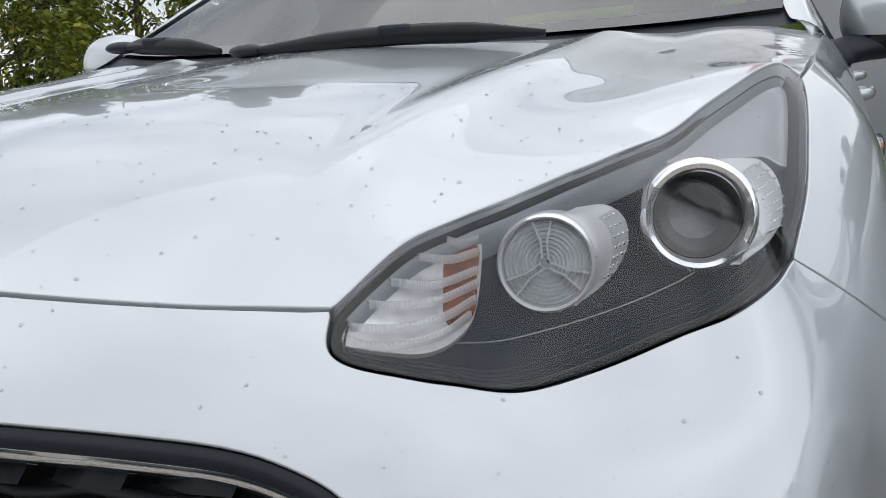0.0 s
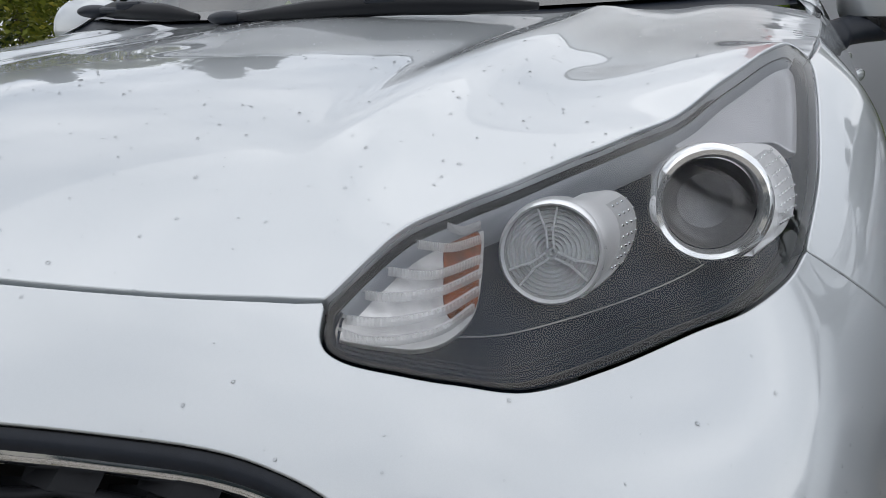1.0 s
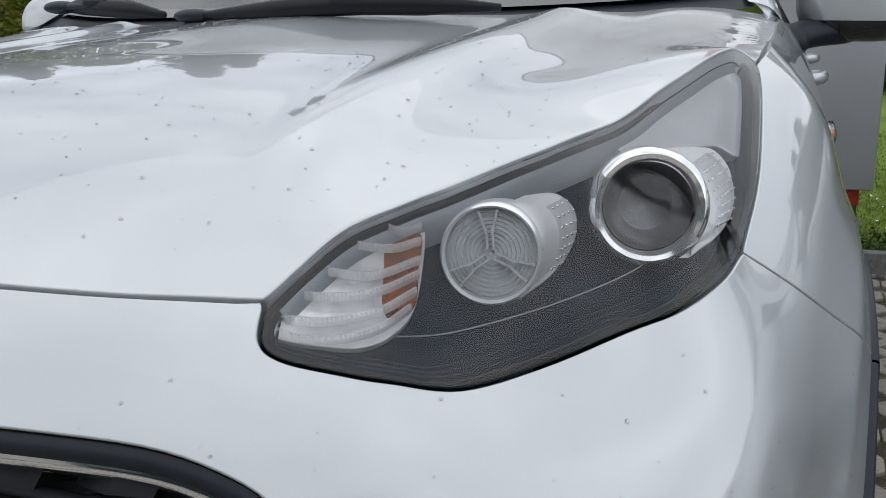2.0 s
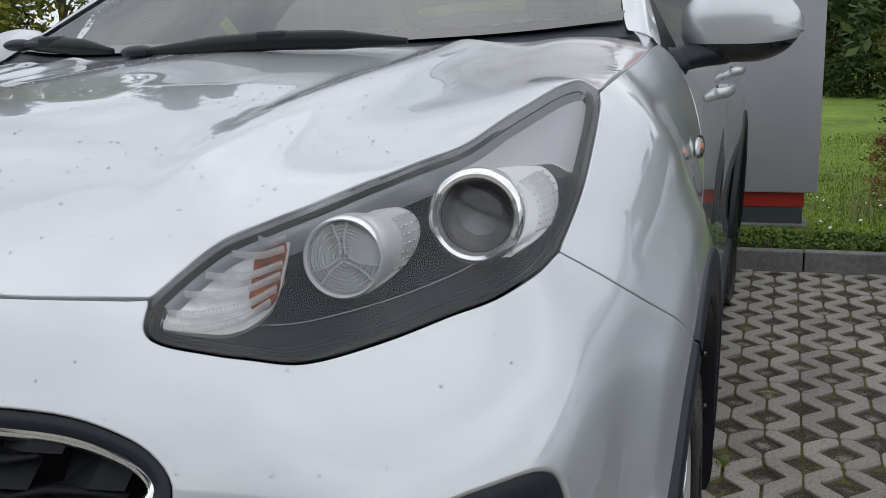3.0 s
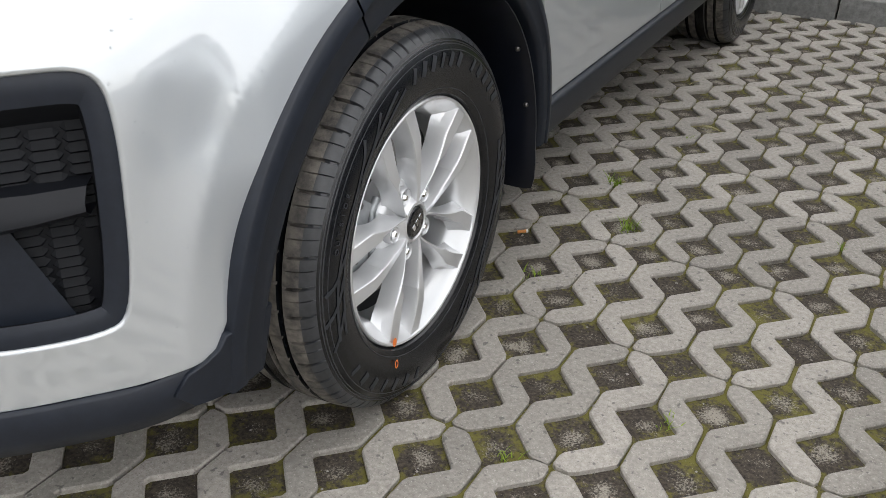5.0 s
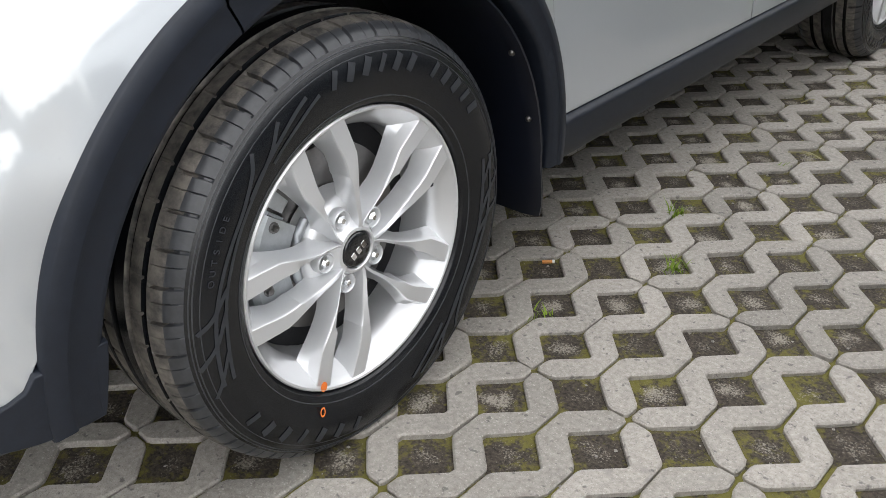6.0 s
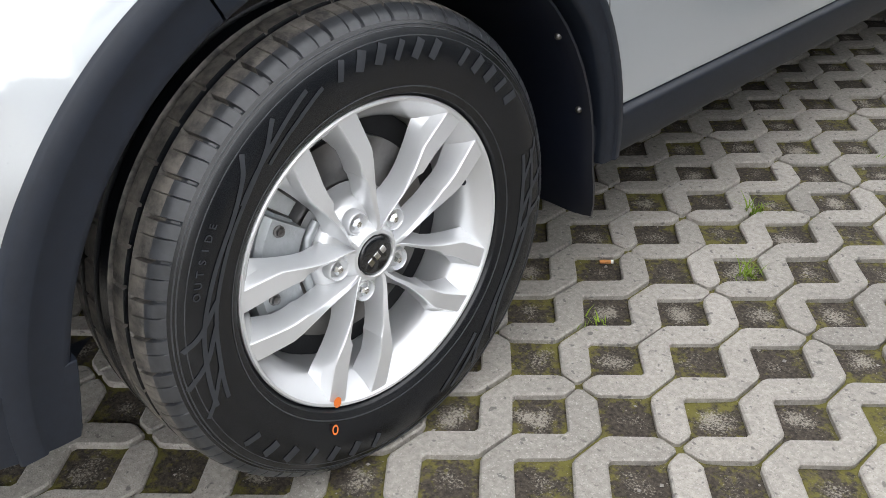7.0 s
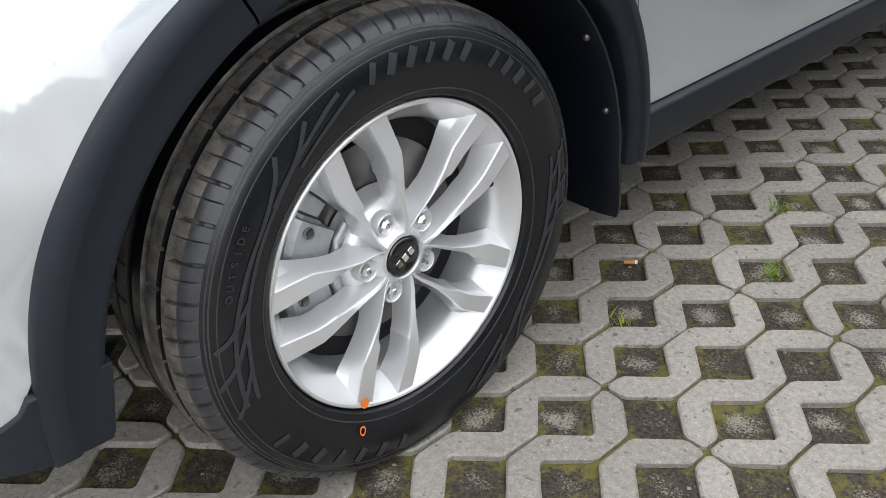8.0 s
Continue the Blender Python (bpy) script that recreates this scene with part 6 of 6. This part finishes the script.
# ---- planting ----
def leaf_material(name, dark, light, tip, tip_share=0.12):
    m = bpy.data.materials.new(name)
    m.use_nodes = True
    n, l = m.node_tree.nodes, m.node_tree.links
    b = n["Principled BSDF"]
    b.inputs["Roughness"].default_value = 0.7
    b.inputs["Specular IOR Level"].default_value = 0.25
    g = n.new("ShaderNodeNewGeometry")
    r = n.new("ShaderNodeValToRGB")
    r.color_ramp.elements[0].color, r.color_ramp.elements[1].color = (*dark, 1), (*tip, 1)
    e = r.color_ramp.elements.new(1 - tip_share)
    e.color = (*light, 1)
    t = n.new("ShaderNodeTexNoise")
    t.inputs["Scale"].default_value, t.inputs["Detail"].default_value = 4.0, 3
    l.new(g.outputs["Position"], t.inputs["Vector"])
    mx = n.new("ShaderNodeMath")
    mx.operation = "MULTIPLY_ADD"
    mx.inputs[1].default_value = 0.55
    l.new(g.outputs["Random Per Island"], mx.inputs[0])
    half_t = n.new("ShaderNodeMath")
    half_t.operation = "MULTIPLY"
    half_t.inputs[1].default_value = 0.62
    l.new(t.outputs["Fac"], half_t.inputs[0])
    l.new(half_t.outputs[0], mx.inputs[2])
    l.new(mx.outputs[0], r.inputs["Fac"])
    l.new(r.outputs["Color"], b.inputs["Base Color"])
    return m


THUJA = leaf_material("thuja_spray", (0.026, 0.040, 0.009), (0.15, 0.165, 0.022), (0.40, 0.31, 0.045), 0.24)
SPRUCE = leaf_material("spruce_needles", (0.012, 0.022, 0.008), (0.035, 0.055, 0.016), (0.07, 0.085, 0.02))
SHRUB = leaf_material("shrub_leaves", (0.018, 0.035, 0.010), (0.06, 0.095, 0.022), (0.10, 0.13, 0.03))
REDDISH = leaf_material("reddish_leaves", (0.12, 0.055, 0.03), (0.36, 0.18, 0.10), (0.52, 0.31, 0.18), 0.25)


def sprays(seed, count, clumps, shape, size, droop=0.2, flat_leaf=0.45):
    """A crown: clumps spread over a shape, each of many small pointed leaves."""
    rr = random.Random(seed)
    V, F = [], []
    centres = [shape(rr) for _ in range(clumps)]
    for _ in range(count):
        c, out, rad = rr.choice(centres)
        p = c + Vector((rr.gauss(0, rad), rr.gauss(0, rad), rr.gauss(0, rad * 0.8)))
        d = (out + Vector((rr.gauss(0, 0.6), rr.gauss(0, 0.6), rr.gauss(0.1, 0.6) - droop))).normalized()
        s = d.cross(Vector((rr.gauss(0, 1), rr.gauss(0, 1), rr.gauss(0, 1)))).normalized()
        z = size * rr.uniform(0.6, 1.4)
        n0 = len(V)
        V += [p, p + d * z * 0.5 + s * z * flat_leaf * 0.5, p + d * z, p + d * z * 0.5 - s * z * flat_leaf * 0.5]
        F.append((n0, n0 + 1, n0 + 2, n0 + 3))
    return mesh_from(V, F)


def cone_shape(height, radius, power=1.0, base=0.0, rad=0.12, belly=0.0):
    def f(rr):
        h = rr.random() ** 0.8
        a = rr.uniform(0, 6.283)
        r = radius * ((1 - h) ** power + belly * math.sin(math.pi * h)) * (0.62 + 0.38 * rr.random() ** 0.5) * (1 + 0.13 * math.sin(5 * a + 11 * h))
        out = Vector((math.cos(a), math.sin(a), 0.35))
        return Vector((r * math.cos(a), r * math.sin(a), base + h * (height - base))), out, rad * (0.5 + 0.7 * (1 - h))
    return f


def plant(name, label, category, mesh, mat, trunk_h, trunk_r, at, group=""):
    t = tagged(new(name), label, category, group)
    t.location = at
    line = smooth_line([(0, 0, -0.05), (0.02, 0.01, trunk_h * 0.4), (-0.01, 0.02, trunk_h * 0.75), (0, 0, trunk_h)], 4)
    bmt = tube_bm(line, list(np.linspace(trunk_r, trunk_r * 0.25, len(line))), 8)
    rr = random.Random(len(name))
    for k in range(14):
        h = trunk_h * (0.15 + 0.75 * k / 14)
        a = 2.4 * k
        r = trunk_h * 0.22 * (1 - 0.75 * k / 14)
        tube_bm([(0, 0, h), (r * 0.5 * math.cos(a), r * 0.5 * math.sin(a), h + 0.06 * trunk_h), (r * math.cos(a), r * math.sin(a), h + 0.09 * trunk_h)], [trunk_r * 0.3, trunk_r * 0.2, trunk_r * 0.08], 5, 1.0, bmt)
    part("trunk", bmt, BARK, t, "", 180)
    cr = mesh_part("crown", mesh, mat, t)
    cr["kind"] = "stuff"
    return t


plant("thuja_bush", "green and gold thuja bush on the lawn", "bush", sprays(1, 100000, 520, cone_shape(2.7, 0.62, 0.5, 0.02, 0.055, 0.22), 0.023), THUJA, 2.1, 0.05, (2.42, 4.72, 0.06), "thuja bushes")
plant("thuja_bush", "taller yellowing thuja bush behind the first", "bush", sprays(2, 70000, 420, cone_shape(3.6, 0.75, 0.5, 0.02, 0.075, 0.2), 0.030), THUJA, 3.0, 0.06, (2.74, 6.1, 0.06), "thuja bushes")
plant("thuja_bush", "dark green thuja bush in the row", "bush", sprays(3, 18000, 200, cone_shape(3.8, 0.7, 0.6, 0.02, 0.10, 0.2), 0.055), SHRUB, 3.3, 0.06, (3.0, 8.6, 0.06), "thuja bushes")
plant("barberry_bush", "small reddish brown bush beside the thuja", "bush", sprays(4, 1600, 34, cone_shape(0.46, 0.10, 0.30, 0.06, 0.03, 0.3), 0.022), REDDISH, 0.38, 0.009, (1.74, 4.45, 0.08))


def spruce_shape(height, radius, whorls=26, arms=8):
    """Drooping branches in whorls, each of its own length, so that the outline is ragged."""
    r0 = random.Random(40)
    reach = [[r0.uniform(0.55, 1.15) for _ in range(arms)] for _ in range(whorls)]

    def f(rr):
        k, a = int(whorls * rr.random() ** 1.25), rr.randrange(arms)
        h = 0.04 + 0.95 * k / whorls
        ang = 2 * math.pi * (a / arms + 0.37 * k)
        length = radius * ((1 - h) ** 0.9 + 0.02) * reach[k][a]
        u = 0.15 + 0.85 * rr.random() ** 0.7
        out = Vector((math.cos(ang), math.sin(ang), 0.12))
        return Vector((out.x * length * u, out.y * length * u, height * h - 0.30 * length * u * u + 0.12 * length * u)), out, 0.03 + 0.07 * (1 - u)
    return f


spruce_mesh = sprays(5, 22000, 2600, spruce_shape(9.6, 2.3), 0.24, 0.25, 0.22)
spruce = plant("spruce_tree", "tall dark green spruce behind the lawn", "tree", spruce_mesh, SPRUCE, 8.6, 0.16, (-3.2, 15.5, 0.05), "spruce trees")
rr = random.Random(12)
spruce.scale = (0.72, 0.72, 0.72)
for x, y, k in ((-0.4, 17.0, 1.05), (5.6, 21.5, 1.2), (-6.4, 14.0, 0.9), (-9.6, 13.0, 1.1), (-13.2, 12.0, 0.95), (8.4, 24.0, 1.1), (2.0, 27.0, 1.25), (-12.0, 18.0, 1.2), (-6.0, 19.5, 1.15), (12.0, 19.0, 1.0), (15.5, 16.0, 1.1),
                (10.2, 14.0, 0.9), (-17.0, 9.0, 1.0), (-18.5, 4.5, 1.1), (0.8, 33.0, 1.3), (4.4, 31.0, 1.3), (7.2, 33.0, 1.4)):
    t = copy_thing(spruce, pose(x, y, 0.05, 0, 0, rr.uniform(0, 360)))
    t.scale = (0.74 * k, 0.74 * k, 0.72 * k * rr.uniform(0.92, 1.1))
gold = plant("thuja_tree", "yellow green thuja tree by the parking bay", "tree", sprays(6, 9000, 200, cone_shape(3.6, 1.1, 0.6, 0.05, 0.16, 0.2), 0.10), THUJA, 3.2, 0.08, (-5.2, 9.0, 0.05), "thuja trees")
for x, y in ((-7.4, 8.0), (-9.4, 7.4), (-3.4, 9.8)):
    copy_thing(gold, pose(x, y, 0.05, 0, 0, rr.uniform(0, 360)))
shrub = plant("shrub", "low dark green shrub far down the lawn", "bush", sprays(7, 2500, 60, cone_shape(0.9, 0.6, 0.4, 0.02, 0.16, 0.3), 0.10), SHRUB, 0.7, 0.03, (1.55, 15.2, 0.06), "lawn shrubs")
shrub.scale = (0.75, 0.75, 0.75)
for x, y, k in ((1.97, 15.0, 0.42), (2.62, 14.6, 0.85), (3.6, 15.8, 2.0), (4.6, 14.2, 2.4), (-1.4, 15.8, 1.8), (5.6, 11.5, 2.4), (6.8, 9.4, 2.2), (1.9, 24.5, 2.6), (5.4, 25.5, 2.8), (-1.2, 21.0, 2.4)):
    t = copy_thing(shrub, pose(x, y, 0.05, 0, 0, rr.uniform(0, 360)))
    t.scale = (k, k, k)

# far red garden seat under the trees
seat_m = material("red_wood", (0.22, 0.05, 0.03), 0.7, var=0.3, scale=6)
bench = tagged(new("garden_shelter"), "small red wooden shelter under the trees", "shelter")
for x, y in ((2.75, 23.5), (3.75, 23.5), (2.75, 24.3), (3.75, 24.3)):
    part("post", box_bm((x - 0.05, y - 0.05, 0.05), (x + 0.05, y + 0.05, 1.0), 0.008, 1), seat_m, bench)
part("rail", box_bm((2.68, 23.45, 0.78), (3.82, 23.52, 0.95), 0.008, 1), seat_m, bench)
part("rail", box_bm((2.68, 23.45, 0.30), (3.82, 23.52, 0.42), 0.008, 1), seat_m, bench)
part("turret", box_bm((3.35, 23.6, 0.9), (3.75, 24.2, 1.7), 0.01, 1), seat_m, bench)
bm = bmesh.new()
bmesh.ops.create_cone(bm, cap_ends=True, segments=4, radius1=0.48, radius2=0.02, depth=0.4)
bmesh.ops.translate(bm, vec=(3.55, 23.9, 1.9), verts=bm.verts)
part("roof", bm, seat_m, bench)
bench.scale = (0.5, 0.5, 0.5)
bench.location = (0.705, 11.75, 0.05)

# dry stalks and small flowers under the bush, weeds at the kerb
blades("dry_stalks", lambda q: (q.uniform(1.45, 2.9), q.uniform(3.9, 4.5), 0.08), 260, 0.26, STRAW, "dry grass stalks under the bush", 9, 0.7, 0.0025)
bm = bmesh.new()
q = random.Random(31)
for k in range(70):
    p = Vector((q.uniform(1.3, 3.2), q.uniform(3.6, 4.6), 0.12 + q.uniform(0, 0.10)))
    c = bmesh.ops.create_circle(bm, cap_ends=True, segments=6, radius=q.uniform(0.006, 0.012), matrix=Matrix.Translation(p) @ Euler((q.gauss(0, 0.5), q.gauss(0, 0.5), 0)).to_matrix().to_4x4())
tagged(part("daisies", bm, WHITE_PETAL), "small white flower heads in the grass", "flowers", kind="stuff")
CLOVER = leaf_material("clover_leaves", (0.045, 0.085, 0.018), (0.13, 0.22, 0.04), (0.22, 0.28, 0.06))
V, F = [], []
for k in range(5200):
    p = Vector((q.uniform(0.7, 4.6), 3.33 + 0.42 * q.random() ** 1.3, 0.088 + q.uniform(0, 0.032)))
    p.y -= 0.018 * (p.x - 1.2)
    d = Vector((q.gauss(0, 1), q.gauss(0, 1), q.gauss(0.2, 0.5))).normalized()
    sd = d.cross(Vector((0, 0, 1))).normalized()
    z = q.uniform(0.012, 0.028)
    n0 = len(V)
    V += [p, p + d * z * 0.5 + sd * z * 0.45, p + d * z, p + d * z * 0.5 - sd * z * 0.45]
    F.append((n0, n0 + 1, n0 + 2, n0 + 3))
tagged(mesh_part("clover", mesh_from(V, F), CLOVER), "low clover and weeds beside the kerb", "weeds", kind="stuff")

# small things on the pavers
def tuft(at, count, height, seed, mat=GRASS, name="grass_tuft", label="small green grass tuft in a paver opening"):
    o = blades(name, lambda z: (at[0] + z.gauss(0, 0.012), at[1] + z.gauss(0, 0.012), at[2]), count, height, mat, label, seed, 1.6, 0.0016)
    o["kind"] = ""
    del o["kind"]
    return tagged(o, label, "grass tuft", "grass tufts")


for k, (x, y) in enumerate(((1.048, 0.792), (0.93, 1.03), (0.93, 0.46), (1.36, 0.10), (1.13, -0.12), (1.55, 0.95), (1.02, 1.46), (1.75, 0.62), (0.72, 0.28))):
    tuft((x, y, -0.008), 40 if k < 2 else 18, 0.028 if k < 2 else 0.016, 50 + k)
butt = tagged(new("cigarette_end"), "orange cigarette end lying in a paver opening", "litter")
bmb = tube_bm([(0.812, 0.628, 0.000), (0.829, 0.642, 0.001)], 0.0042, 10)
part("filter", bmb, material("filter_paper", (0.72, 0.30, 0.09), 0.8, var=0.3, scale=200), butt, "", 60)
bmb = tube_bm([(0.829, 0.642, 0.001), (0.833, 0.6453, 0.001)], 0.0042, 10)
part("paper", bmb, WHITE_PETAL, butt, "", 60)
for k, (x, y, a) in enumerate(((1.037, 1.57, 20), (0.90, 2.0, 70), (1.06, 1.58, 160))):
    c, sn = math.cos(radians(a)), math.sin(radians(a))
    o = part("fallen_stalk", tube_bm([(x - 0.035 * c, y - 0.035 * sn, 0.004), (x, y, 0.008), (x + 0.03 * c, y + 0.03 * sn, 0.004)], 0.0016, 6), STRAW, None, "", 180)
    tagged(o, "pale dry stalk lying on the pavers", "stalk", "fallen stalks")

PEBBLE = material("pebble", (0.36, 0.34, 0.31), 0.85, var=0.4, scale=30)
V, F = [], []
q = random.Random(77)
for k in range(2600):
    x, y = q.uniform(0.5, 3.2), q.uniform(-0.9, 2.9)
    r = 0.0012 + 0.0035 * q.random() ** 3
    n0 = len(V)
    pts = [(1, 0, 0), (0, 1, 0), (-1, 0, 0), (0, -1, 0), (0, 0, 0.8)]
    a = q.uniform(0, 6)
    for px, py, pz in pts:
        sx = r * q.uniform(0.6, 1.3)
        V.append((x + sx * (px * math.cos(a) - py * math.sin(a)), y + sx * (px * math.sin(a) + py * math.cos(a)), -0.0105 + sx * pz + 0.004 * noise.noise(Vector((x, y, -0.0115)) * 9)))
    F += [(n0, n0 + 1, n0 + 4), (n0 + 1, n0 + 2, n0 + 4), (n0 + 2, n0 + 3, n0 + 4), (n0 + 3, n0, n0 + 4)]
tagged(mesh_part("grit", mesh_from(V, F), PEBBLE), "pale grit scattered in the soil", "grit", kind="stuff")

# ---- behind the camera: the yard's building ----
house = tagged(new("showroom_building"), "plain beige showroom with dark windows across the yard", "building")
part("wall", box_bm((-16, -12.4, -0.1), (14, -12.0, 3.9), 0.02, 1), WALL, house)
part("roof", box_bm((-16.3, -18, 3.9), (14.3, -11.7, 4.15), 0.03, 1), DARK_PANEL, house, "dark flat roof edge")
part("wall", box_bm((-16, -18, -0.1), (-15.7, -12.4, 3.9), 0.02, 1), WALL, house)
part("wall", box_bm((13.7, -18, -0.1), (14, -12.4, 3.9), 0.02, 1), WALL, house)
for k in range(7):
    x = -14.5 + k * 4.0
    win = part("window", box_bm((x, -12.02, 0.4), (x + 3.2, -11.96, 2.9), 0.01, 1), DARK_PANEL, house, "tall shop window")
    part("pane", box_bm((x + 0.08, -11.97, 0.48), (x + 3.12, -11.95, 2.82)), PANE_FAR, win)

# the neighbour in the next bay
other = copy_thing(car, pose(2.885, 0.27, 0))
tagged(other, "second silver SUV parked in the next bay", "car", "parked cars")
